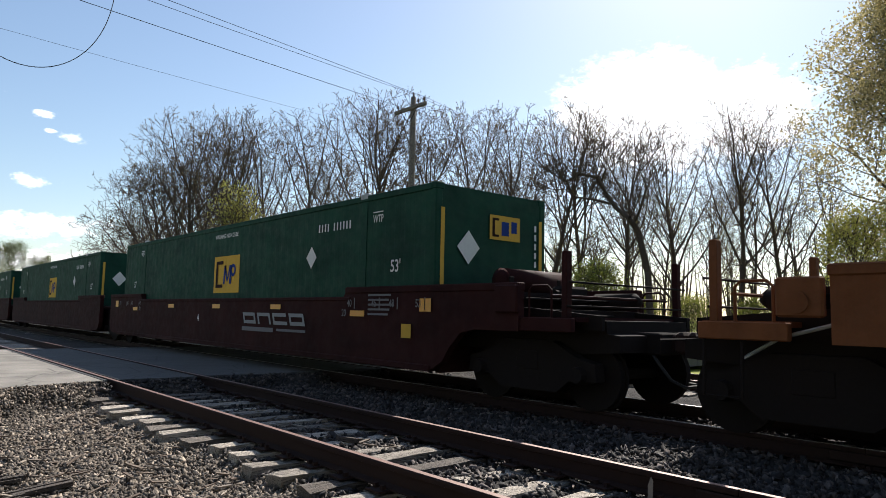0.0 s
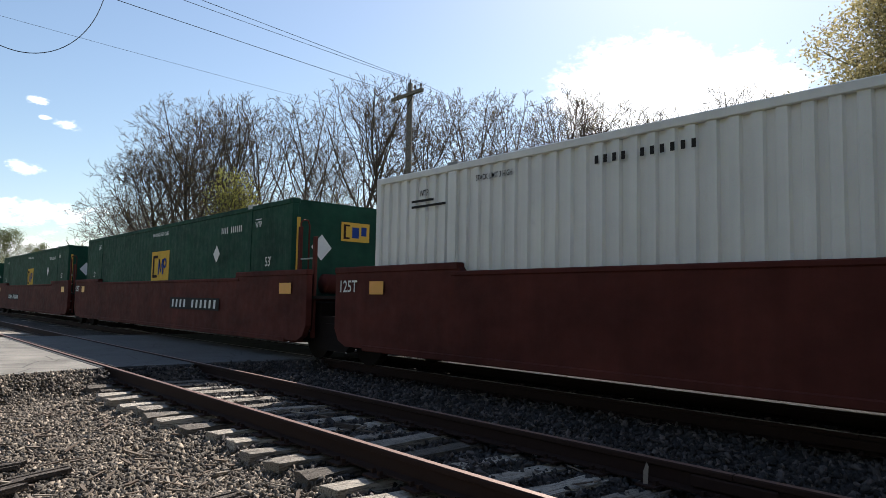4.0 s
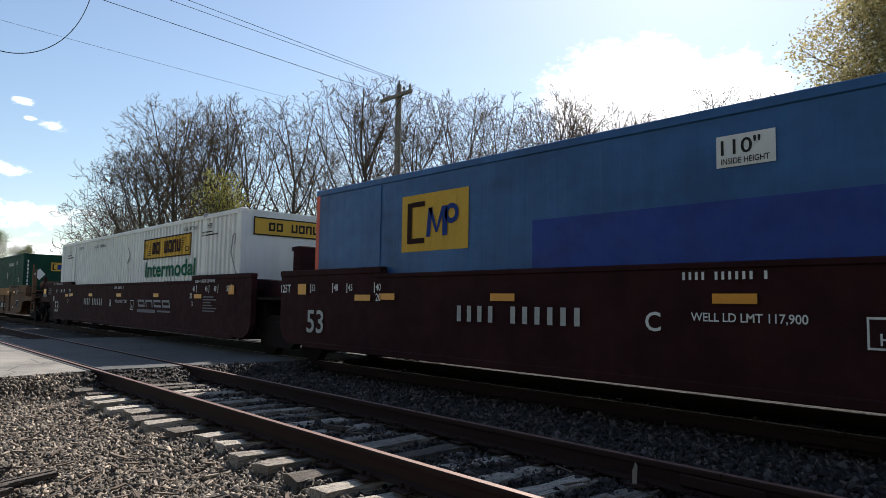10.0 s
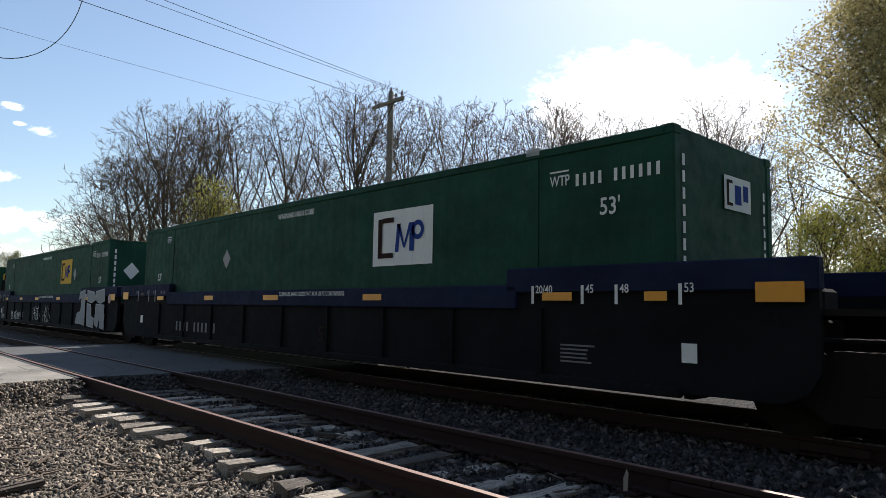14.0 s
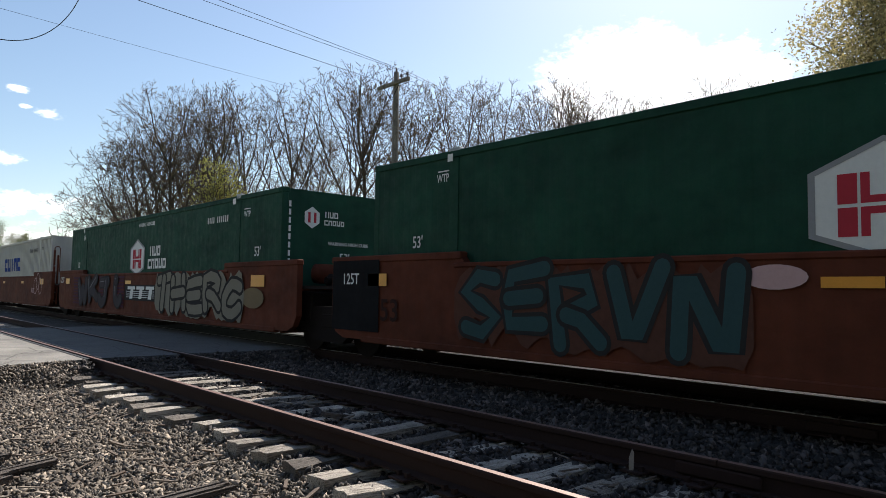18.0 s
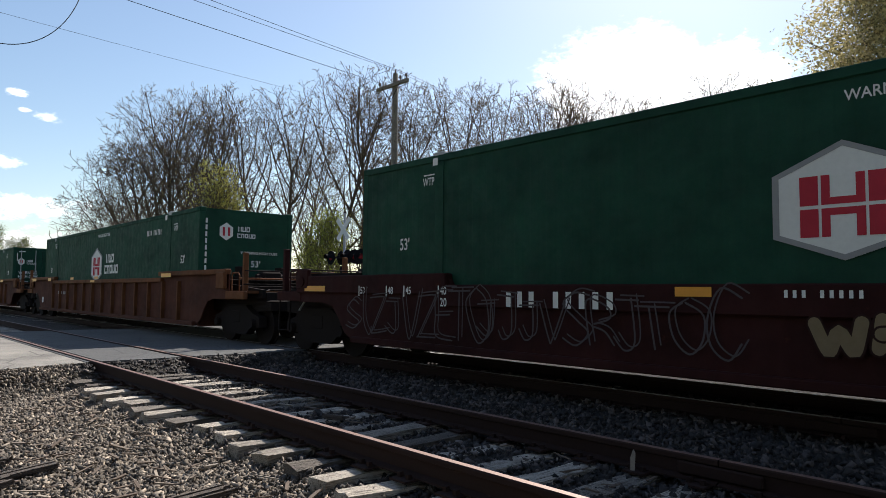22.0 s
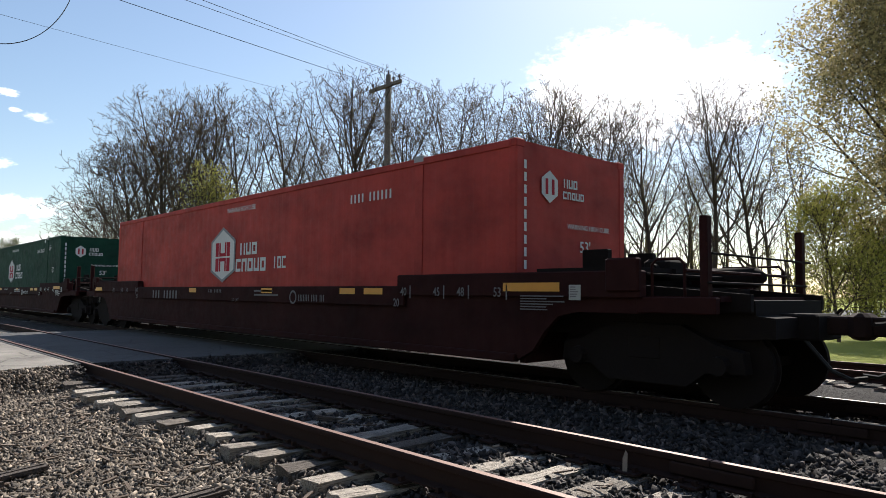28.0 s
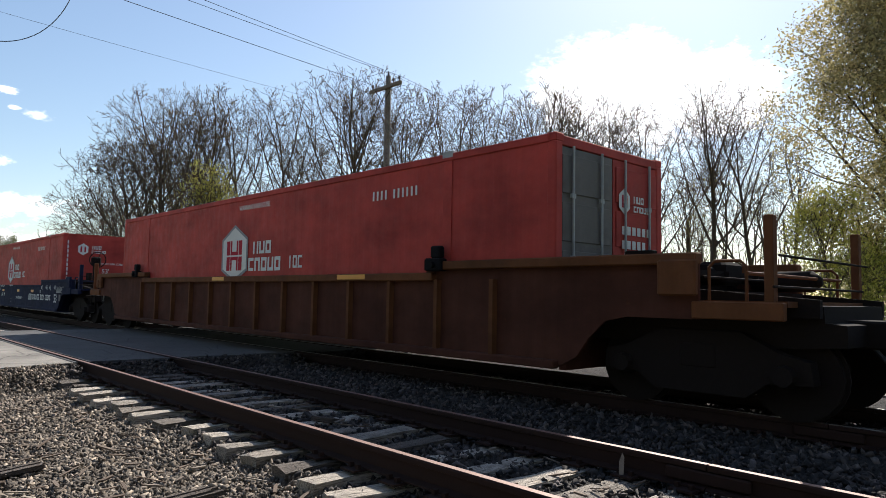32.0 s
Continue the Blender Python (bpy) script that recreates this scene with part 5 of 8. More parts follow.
def well(key, label, seed, group="well cars of the train", lead_truck=True, trail_truck=True, tank=0, columns=0, ladders=(0, 0), guides=False, ribs=0, rib_u=(2.4, 13.8)):
    m, kind, mat, mat2, sill, raised, ends, lead, trail = WELLS[key]
    rnd = random.Random(seed)
    ob = thing("well_car", label, "railway car", group)
    part("side_sill", m["sill"], None, ob)
    part("side_sill", m["sill_far"], None, ob)
    for s in (0, 180):
        flip = Matrix.Identity(4) if s == 0 else Matrix.Diagonal((-1, 1, 1, 1))
        part("top_chord", m["chord"], None, ob, at=flip)
        part("top_chord", m["cap_lead"], None, ob, at=flip)
        part("top_chord", m["cap_trail"], None, ob, at=flip)
        part("bottom_chord", m["foot"], None, ob, at=flip)
        for z in (1.07, 1.165) if "ridge" in m else ():
            part("ridge", m["ridge"], None, ob, at=flip @ pose(0, 0, z))
        if ribs:
            for i in range(ribs):
                u = rib_u[0] + (rib_u[1] - rib_u[0]) * i / (ribs - 1)
                part("rib", m["rib"], None, ob, at=flip @ pose(0, HALF - u, 0))
    for y in (-7.9, -6.0, -3.0, 0.0, 3.0, 6.0, 7.9):
        part("cross_beam", m["floor_beam"], None, ob, at=pose(0, y, 0))
    for s in (-1, 1):
        part("bulkhead", m["bulkhead"], None, ob, at=pose(0, s * (HALF + 0.14), 0))
    ekey = mat.name
    if ekey not in END_PARTS:
        end_meshes(ekey, mat)
    for side, e, i in ((1, ends[0], 0), (-1, ends[1], 1)):
        car_end(ob, ekey, side, e == "j", tank & (i + 1), columns & (i + 1), ladders[i], guides, rnd)
    if lead_truck:
        truck(ob, HALF + 1.75 if ends[0] == "o" else HALF + 1.675)
    if trail_truck:
        truck(ob, -HALF - 1.75 if ends[1] == "o" else -HALF - 1.675)
    return ob


MX = -WX - 0.008


def sill_marks(ob, ink, raised, reflect=((4.8, 5.24), (7.91, 8.36), (11.0, 11.45)), rz=1.22, ends=True, digits=True, dz=0.0, left=(-0.3, 0.0)):
    b = Build()
    for a, c in reflect:
        rect(b, a, c, rz, rz + 0.1, MX)
    mark(ob, "reflector", b, REFLECT, "orange reflector strips")
    if ends:
        mark(ob, "reflector", rect(rect(Build(), 16.0, 16.28, 1.3 + dz, 1.5 + dz, MX), 14.05, 14.5, 1.2 + dz, 1.3 + dz, MX), REFLECT, "orange reflector strips")
        mark(ob, "reflector", rect(rect(Build(), *left, 1.3 + dz, 1.5 + dz, MX - (0.05 if left[0] < -1 else 0.0)), 1.6, 2.05, 1.2 + dz, 1.3 + dz, MX), REFLECT, "orange reflector strips")
    if digits:
        b = Build()
        for text, u in (("40", 13.95), ("45", 14.7), ("48", 15.2), ("53", 15.9)):
            vs, fs, w = words(text, 0.12)
            b.add([(MX, HALF - u - x * 0.85, 1.37 + dz + y) for x, y in vs], fs)
            rect(b, u + 0.22, u + 0.245, 1.33 + dz, 1.52 + dz, MX)
        for text, u in (("53", 0.2), ("48", 0.95), ("45", 1.4), ("40", 2.2)):
            vs, fs, w = words(text, 0.11)
            b.add([(MX, HALF - u - x * 0.85, 1.37 + dz + y) for x, y in vs], fs)
            rect(b, u - 0.05, u - 0.025, 1.33 + dz, 1.5 + dz, MX)
        mark(ob, "lettering", b, ink)
        b = Build()
        for u in (13.78, 2.2):
            vs, fs, w = words("20", 0.12)
            b.add([(MX, HALF - u - x * 0.85, 1.2 + dz + y) for x, y in vs], fs)
        mark(ob, "lettering", b, ink)


def number_box(ob, u0, u1, z0, z1, ink=None, x=None):
    x = x or MX
    p = mark(ob, "number_panel", rect(Build(), u0, u1, z0, z1, x), MARK_BLACK, "black panel with a row of white bars")
    part("lettering", strokes(u0 + 0.1 * (u1 - u0) / 2, u1 - 0.05, z0 + 0.05, z1 - 0.05, 11, x - 0.004, skip=(4,), fill=0.44, slant=0.03), ink or MARK_WHITE, p)


def big_name(ob, u0, u1, z0, z1):
    mark(ob, "lettering", name_row(u0, u1, z0 + 0.1, z1, "onco", MX, slant=-0.4, weight=0.26), MARK_GREY, "slanted grey name shapes")
    mark(ob, "lettering", rect(rect(Build(), u0 - 0.1, u0 + 1.4, z0 - 0.06, z0 + 0.03, MX), u0 + 1.55, u1 - 0.1, z0 - 0.03, z0 + 0.02, MX), MARK_FADED, "grey wedge under the name bars")


def dark_marks(ob, letter, seed, du=0.0):
    sill_marks(ob, MARK_WHITE, 1.73, reflect=((2.3, 2.7), (4.8, 5.24), (7.91, 8.36), (11.2, 11.6)), left=(-1.74, -1.28) if letter == "B" else (-0.3, 0.0))
    mark(ob, "lettering", strokes(4.25 - du, 6.5 - du, 0.93, 1.15, 11, MX, skip=(4,), fill=0.4), MARK_PALE, "white row of bars")
    mark(ob, "lettering", lay(letter, 7.25 - du, 0.92, 0.2, 1, MX), MARK_WHITE)
    mark(ob, "lettering", lay("WELL LD LMT 117,900", 7.78 - du, 1.04, 0.085, 0.95, MX), MARK_WHITE)
    mark(ob, "lettering", strokes(7.69 - du, 8.6 - du, 1.46, 1.54, 13, MX, skip=(4, 11)), MARK_WHITE, "white row of bars")
    p = mark(ob, "placard", rect(Build(), 9.28, 9.56, 0.84, 1.12, MX), MARK_WHITE, "square plate outline with a letter")
    part("placard", rect(Build(), 9.30, 9.54, 0.86, 1.1, MX - 0.003), DARKBROWN, p)
    part("lettering", lay("H", 9.38, 0.88, 0.1, 1, MX - 0.006), MARK_WHITE, p)
    big_name(ob, 10.0, 12.6, 0.84, 1.14)
    mark(ob, "lettering", lay("53", 0.06, 0.61, 0.4, 1.1, MX), MARK_PALE)
    if letter == "B":
        mark(ob, "lettering", lay("S-2054-11 REEFER CLEARANCE", -0.28, 1.66, 0.075, 0.95, MX), MARK_PALE)
        mark(ob, "lettering", lines(-1.12, -0.42, 1.24, 1.52, 4, MX, seed=seed + 3), MARK_FADED, "small print")
        mark(ob, "placard", rect(rect(Build(), -1.8, -1.53, 1.18, 1.28, MX - 0.05), -1.49, -1.2, 1.18, 1.28, MX - 0.05), MARK_FADED, "small grey plates")
        mark(ob, "placard", rect(Build(), -0.25, -0.09, 1.02, 1.22, MX), MARK_PALE, "small pale notice plate")
        mark(ob, "emblem", oval(Build(), 2.04, 1.04, 0.07, 0.07, MX, hole=0.8), MARK_PALE, "pale ring mark")
    mark(ob, "lettering", lay("S-2054-11 REEFER CLEARANCE", 14.1, 1.58, 0.07, 0.85, MX), MARK_WHITE)
    mark(ob, "lettering", lines(14.6, 15.4, 0.85, 1.25, 6, MX, seed=seed), MARK_FADED, "small print")
    mark(ob, "lettering", oval(Build(), 13.95, 1.06, 0.06, 0.06, MX, hole=0.8), MARK_WHITE, "ring mark")


# ---- the train's units, from the front backwards ----
for ends in ("oj", "jj", "jo", "oo"):
    well_meshes("old_" + ends, ends, "smooth", OXIDE, OXIDE, 1.45, 1.62)
well_meshes("tan_oo", "oo", "smooth", TAN, TAN, 1.5, 1.7, outer=1.45)
for ends in ("oj", "jj", "jo"):
    well_meshes("redbrown_" + ends, ends, "smooth", REDBROWN, REDBROWN, 1.62, 1.75)
    well_meshes("yellow_" + ends, ends, "chord", OCHRE, TAN, 1.58, 1.7, 0.1)
    well_meshes("dark_" + ends, ends, "smooth", DARKBROWN, DARKBROWN, 1.63, 1.75)
    well_meshes("navy_" + ends, ends, "banded", NAVY, BLACK, 1.51, 1.72, 1.45, 1.3)
    well_meshes("orange_" + ends, ends, "smooth", ORANGEBROWN, ORANGEBROWN, 1.58, 1.74)
well_meshes("ribbed_oo", "oo", "ribbed", CHORD, RUSTBROWN, 1.5, 1.66)
well_meshes("low_oo", "oo", "banded", OXIDE, OXIDE, 1.28, 1.45)
well_meshes("lowblue_oo", "oo", "smooth", NAVY, NAVY, 1.3, 1.5)
well_meshes("navy_oo", "oo", "banded", NAVY, BLACK, 1.4, 1.6)

TRAIN = []      # thing, place of its middle along the train, height


def ride(ob, s, z):
    ob.matrix_basis = pose(TRAIN_X, s, z)
    TRAIN.append((ob, s, z))
    return ob


TRAIN_X = 8.06


def unit(box, car, s):
    ride(box, s + HALF, LIFT)
    ride(car, s + HALF, 0.0)
    return car


def build_train():
    old = "dark oxide-brown smooth-sided well car carrying a container"
    unit(green_box(), well("old_oo", old, 1), 70.4)
    unit(green_box(strips=True), well("old_oj", old, 2, trail_truck=False), 47.0)
    w = unit(green_box(strips=True), well("old_jj", old, 3, trail_truck=False), 27.5)
    w = unit(green_box(strips=True), well("old_jo", old, 4, tank=2), 8.06)
    sill_marks(w, MARK_FADED, 1.6, dz=-0.08)
    big_name(w, 9.75, 12.6, 0.8, 1.14)
    mark(w, "lettering", lay("A", 6.95, 0.9, 0.16, 1, MX), MARK_WHITE)
    mark(w, "lettering", lines(14.6, 15.6, 1.1, 1.5, 5, MX, seed=4), MARK_FADED, "small print")
    mark(w, "placard", rect(Build(), 15.55, 15.8, 0.8, 1.02, MX), MARK_YELLOW, "small yellow placard")
    # single tan car with large graffiti
    w = unit(green_box(logo_u=3.72, logo_z=1.84, plac=8.28), well("tan_oo", "faded yellow smooth-sided well car with large graffiti", 5), -15.25)
    number_box(w, 1.65, 3.68, 0.9, 1.15)
    mark(w, "lettering", lay("53", 15.35, 0.84, 0.28, 0.95, MX), MARK_BROWN)
    mark(w, "reflector", rect(rect(rect(Build(), 14.37, 14.82, 1.03, 1.13, MX), 6.59, 7.03, 1.03, 1.13, MX), 10.4, 10.8, 1.2, 1.28, MX), REFLECT, "orange reflector strips")
    mark(w, "reflector", rect(Build(), 4.0, 4.8, 1.02, 1.12, MX), REFLECT, "orange reflector strips")
    spray(w, MX - 0.002, 9.1, 13.5, 0.42, 1.5, "NOVEZ", MARK_BLACK, MARK_ASH, 11, "black and grey spray-painted graffiti", None, 0.14, None, 1.4, 1, -0.25)
    mark(w, "placard", rect(Build(), 17.1, 17.45, 1.15, 1.45, MX), MARK_BLACK, "small black notice plate")
    # three-part red-brown car
    names = "red-brown smooth-sided well of an articulated car"
    kinds = (("redbrown_oj", green_box(logo_u=7.5, logo_z=1.55, strips=True), -38.95), ("redbrown_jj", green_box(strips=True), -58.23), ("redbrown_jo", panel_box(), -77.35))
    for i, (k, b, s) in enumerate(kinds):
        w = unit(b, well(k, names, 20 + i, trail_truck=i == 2, lead_truck=True, tank=(1, 2, 2)[i], ladders=(0, 1) if i < 2 else (0, 0)), s)
        number_box(w, *((3.35, 6.4) if i == 0 else (9.7, 13.0)), 0.86, 1.16)
        if i:
            mark(w, "lettering", lay("125T", -0.8, 1.32, 0.2, 0.95, MX), MARK_WHITE)
        mark(w, "reflector", rect(rect(Build(), 0.1, 0.5, 1.28, 1.5, MX), 16.0, 16.5, 1.28, 1.5, MX), REFLECT, "orange reflector strips")
        if i == 2:
            mark(w, "notice_frame", outline(17.35, 17.8, 1.05, 1.33, MX), MARK_WHITE, "white outlined notice square")
    # three-part yellow car with a heavy top chord
    names = "faded yellow well with ribs and a heavy top chord"
    kinds = (("yellow_oj", green_box("door", 6.1, 1.6, MARK_YELLOW, 4.92), -100.77, "B"), ("yellow_jj", panel_box(at=9.92, wide=1.24, ink=MARK_INK), -120.36, "C"), ("yellow_jo", green_box("wall", 7.5, 1.58, MARK_YELLOW, 12.3), -139.56, "A"))
    for i, (k, b, s, letter) in enumerate(kinds):
        w = unit(b, well(k, names, 30 + i, trail_truck=i == 2, guides=True, ribs=9, rib_u=(2.5, 13.9), ladders=(0, 1), tank=2 if i == 2 else 0), s)
        flank = MX + 0.078
        if i != 1:
            number_box(w, *((2.6, 5.05) if i == 0 else (10.32, 12.8)), 0.55, 0.88, x=flank)
        else:
            for a in (10.12, 10.42, 10.72):
                mark(w, "logo_shape", rect(rect(Build(), a, a + 0.27, 0.86, 0.95, flank), a + 0.09, a + 0.18, 0.6, 0.86, flank), MARK_CLAY, "faded red stencil shape")
        slots = Build()
        for u in (1.4, 0.75, 0.1, -0.5) if i == 0 else ():
            rect(slots, u, u + 0.4, 1.615, 1.675, MX - 0.002)
        for u in (14.46, 14.98, 15.49, 15.99) if i == 2 else ():
            rect(slots, u, u + 0.32, 1.605, 1.675, MX - 0.002)
        for f4 in range(len(slots.f)):
            part("slot", Build().add(slots.v[4 * f4:4 * f4 + 4], [(0, 1, 2, 3)]), BLACK, w, "dark lifting slot in the chord")
        if i != 1:
            u5 = 0.37 if i == 0 else 15.87
            q = mark(w, "placard", rect(Build(), u5, u5 + 0.15, 1.31, 1.46, MX - 0.002), MARK_WHITE, "small white plate with a ringed number")
            part("ring_mark", oval(Build(), u5 + 0.075, 1.385, 0.062, 0.062, MX - 0.005, hole=0.82), MARK_BLACK, q)
            part("lettering", lay("110", u5 + 0.035, 1.362, 0.045, 0.9, MX - 0.005), MARK_BLACK, q)
        if i == 0:
            mark(w, "reflector", rect(rect(Build(), -1.33, -0.81, 1.31, 1.51, MX - 0.002), 1.07, 1.56, 1.31, 1.43, MX - 0.002), REFLECT, "orange reflector strips")
            mark(w, "placard", rect(Build(), 0.02, 0.19, 0.68, 0.86, MX + 0.06), MARK_SAND, "small yellowed notice plate")
        if i == 2:
            mark(w, "reflector", rect(rect(Build(), 13.73, 13.99, 1.33, 1.45, MX - 0.002), 15.01, 15.49, 1.33, 1.44, MX - 0.002), REFLECT, "orange reflector strips")
            q = mark(w, "notice_board", rect(Build(), 15.44, 16.03, 0.65, 0.98, MX + 0.06), MARK_BLACK, "black notice board with white border")
            part("notice_frame", outline(15.44, 16.03, 0.65, 0.98, MX + 0.056, 0.014), MARK_WHITE, q)
            part("notice_frame", rect(rect(Build(), 15.45, 16.02, 0.745, 0.755, MX + 0.056), 15.71, 15.72, 0.76, 0.97, MX + 0.056), MARK_WHITE, q)
            mark(w, "placard", rect(Build(), 16.38, 16.56, 0.75, 0.94, MX + 0.06), MARK_SAND, "small yellowed notice plate")
            mark(w, "placard", rect(Build(), 14.59, 14.83, 0.58, 0.69, MX + 0.06), MARK_PALE, "small white notice plate")
        mark(w, "lettering", lay(letter, (6.78, 9.27, 9.02)[i], 1.38, 0.165, 1.1, MX), MARK_BROWN)
        mark(w, "lettering", lay("53", 8.82, 0.54, 0.46, 1.25, flank), MARK_BROWN)
        mark(w, "marking", rect(rect(Build(), 8.15, 8.6, 0.5, 0.6, flank), 8.42, 8.6, 0.6, 0.95, flank), MARK_DUST, "faded brown stencil")
        p = mark(w, "black_panel", rect(Build(), 14.85, 16.25, 0.5, 1.57, MX), BLACK, "black painted end panel") if i < 2 else None
        if p:
            b2 = Build()
            for text, u in (("48", 15.03), ("53", 16.02)):
                vs, fs, wd = words(text, 0.12)
                b2.add([(MX - 0.004, HALF - u - x * 0.85, 1.4 + y) for x, y in vs], fs)
            part("lettering", b2, MARK_WHITE, p)
            part("reflector", rect(rect(Build(), 15.3, 15.5, 1.3, 1.47, MX - 0.004), 15.74, 16.22, 1.31, 1.39, MX - 0.004), REFLECT, p)
            part("lettering", lines(15.05, 15.5, 0.62, 0.95, 6, MX - 0.004, seed=i), MARK_FADED, p)
            part("placard", rect(Build(), 15.54, 15.68, 1.27, 1.4, MX - 0.004), MARK_WHITE, p, "small white round-number plate")
        if i:
            q = mark(w, "black_panel", rect(Build(), -0.98, 1.6, 0.45, 1.57, MX), BLACK, "black painted end panel")
            part("lettering", lay("125T", 0.28, 0.58, 0.27, 0.95, MX - 0.004), MARK_WHITE, q)
            part("reflector", rect(Build(), -0.97, -0.51, 1.32, 1.52, MX - 0.004), REFLECT, q)
            part("lettering", lay("53", -0.23, 1.48, 0.11, 0.85, MX - 0.004), MARK_WHITE, q)
            part("placard", rect(Build(), 0.29, 0.45, 1.3, 1.46, MX - 0.004), MARK_WHITE, q, "small white round-number plate")
            part("lettering", lines(-0.34, 0.06, 0.92, 1.09, 4, MX - 0.004, seed=i), MARK_FADED, q)
            part("lettering", lines(0.28, 0.9, 0.98, 1.04, 1, MX - 0.004, seed=i + 5), MARK_FADED, q)
        mark(w, "reflector", rect(rect(Build(), 8.0, 8.4, 1.33, 1.43, MX), *((4.4, 4.9) if i == 0 else (2.27, 2.67)), 1.32, 1.42, MX), MARK_SAND if i == 1 else REFLECT, "orange reflector strips")
        mark(w, "placard", rect(Build(), *((2.31, 2.56) if i == 0 else (13.54, 13.78)), 1.32, 1.45, MX), REFLECT, "small yellow notice plate")
        b3 = Build()
        for text, u, z in (("40", 13.84, 1.46), ("20", 13.84, 1.3), ("40", 2.05, 1.47), ("20", 2.05, 1.31), ("20", 8.11, 1.45)):
            vs, fs, wd = words(text, 0.11)
            b3.add([(MX, HALF - u - x * 0.85, z + y) for x, y in vs], fs)
        mark(w, "lettering", b3, MARK_BROWN)
    # three-part dark brown car
    names = "dark brown smooth-sided well with a large grey name"
    kinds = (("dark_oj", panel_box(True), -163.12, "B"), ("dark_jj", blue_box(), -182.48, "C"), ("dark_jo", green_box("wall", 10.62, 1.98, MARK_YELLOW, 12.71, True), -201.86, "A"))
    for i, (k, b, s, letter) in enumerate(kinds):
        w = unit(b, well(k, names, 40 + i, trail_truck=i == 2, tank=(1, 2, 2)[i], columns=(1, 0, 2)[i], guides=i == 0), s)
        dark_marks(w, letter, 40 + i, (0.0, 0.1, 0.3)[i])
        if i:
            mark(w, "lettering", lay("125T", -0.95, 1.34, 0.15, 0.9, MX), MARK_WHITE)
    # three-part navy car
    names = "navy and black well of an articulated car, with graffiti"
    kinds = (("navy_oj", green_box("wall", 10.4, 1.92, MARK_YELLOW, 12.35), -225.54), ("navy_jj", green_box("wall", 10.72, 1.88, MARK_WHITE, 5.22), -245.01), ("navy_jo", green_box("wall", 10.4, 1.92, MARK_YELLOW, 0, True), -264.74))
    for i, (k, b, s) in enumerate(kinds):
        w = unit(b, well(k, names, 50 + i, trail_truck=i == 2, tank=2, ribs=9, rib_u=(1.6, 14.4)), s)
        sill_marks(w, MARK_WHITE, 1.7, reflect=((4.48, 4.94), (7.3, 7.9), (10.7, 11.2), (14.46, 14.91), (15.87, 16.14), (1.5, 1.95)), rz=1.32, ends=False, digits=False)
        mark(w, "reflector", rect(rect(Build(), 17.06, 17.5, 1.31, 1.5, MX), *((-1.67, -1.22) if i == 0 else (-1.2, -0.76)), 1.34, 1.54, MX), REFLECT, "large orange reflector strips")
        for text, u in (("20/40", 14.31), ("45", 15.06), ("48", 15.52), ("53", 16.29)):
            mark(w, "lettering", lay(text, u + 0.045, 1.41, 0.095, 0.85, MX), MARK_WHITE)
            mark(w, "marking", rect(Build(), u - 0.02, u + 0.02, 1.28, 1.5, MX), MARK_WHITE, "white upright bar")
        for text, u in (("53", 0.07), ("48", 0.885), ("45", 1.355)):
            mark(w, "lettering", lay(text, u - 0.17, 1.48, 0.085, 0.85, MX), MARK_FADED)
            mark(w, "marking", rect(Build(), u - 0.025, u + 0.025, 1.28, 1.58, MX), MARK_GREY, "white upright bar")
        mark(w, "lettering", lay("40 / 20", 1.73, 1.48, 0.085, 0.85, MX), MARK_FADED)
        mark(w, "lettering", lines(0.27, 0.55, 1.4, 1.51, 3, MX, seed=50), MARK_SAND, "small print")
        mark(w, "lettering", lines(14.7, 15.2, 0.56, 0.8, 5, MX + 0.055, seed=55 + i), MARK_FADED, "small print")
        mark(w, "lettering", lay("52,900 LBS. MAX GROSS WT. FOR 20 FT CONTAINERS", 7.95, 1.4, 0.075, 0.85, MX), MARK_WHITE)
        mark(w, "lettering", strokes(2.74, 5.12, 0.57, 0.79, 11, MX + 0.055, skip=(4,)), MARK_FADED, "pale row of bars")
        mark(w, "lettering", lay("53", 9.3, 0.6, 0.26, 1.1, MX + 0.055), MARK_BROWN)
        mark(w, "placard", rect(rect(Build(), 16.27, 16.44, 0.68, 0.88, MX + 0.05), 0.2, 0.38, 0.7, 0.9, MX + 0.05), MARK_WHITE, "small white notice plates")
        if i == 0:
            blocks(w, MX - 0.004, 13.3, 16.6, 0.4, 1.66)
            scrawl(w, MX + 0.04, 6.95, 8.05, 0.5, 1.1, 3)
            scrawl(w, MX + 0.04, 8.65, 9.75, 0.45, 1.05, 4)
            scrawl(w, MX - 0.003, -1.19, -0.23, 1.25, 1.59, 8, MARK_GREY, True)
            scrawl(w, MX + 0.05, 0.45, 0.85, 0.78, 0.98, 12, MARK_GREY)
            scrawl(w, MX + 0.05, 0.35, 1.08, 0.45, 0.7, 13, MARK_GREY, True)
            scrawl(w, MX + 0.04, 2.7, 4.4, 0.45, 0.85, 9)
            mark(w, "placard", oval(Build(), 17.0, 1.35, 0.14, 0.14, MX), MARK_PINK, "round pale sticker")
    # three-part orange-brown car
    names = "orange-brown smooth-sided well covered in graffiti"
    kinds = (("orange_oj", slant_box(), -288.12), ("orange_jj", badge_box(), -307.49), ("orange_jo", badge_box(), -326.80))
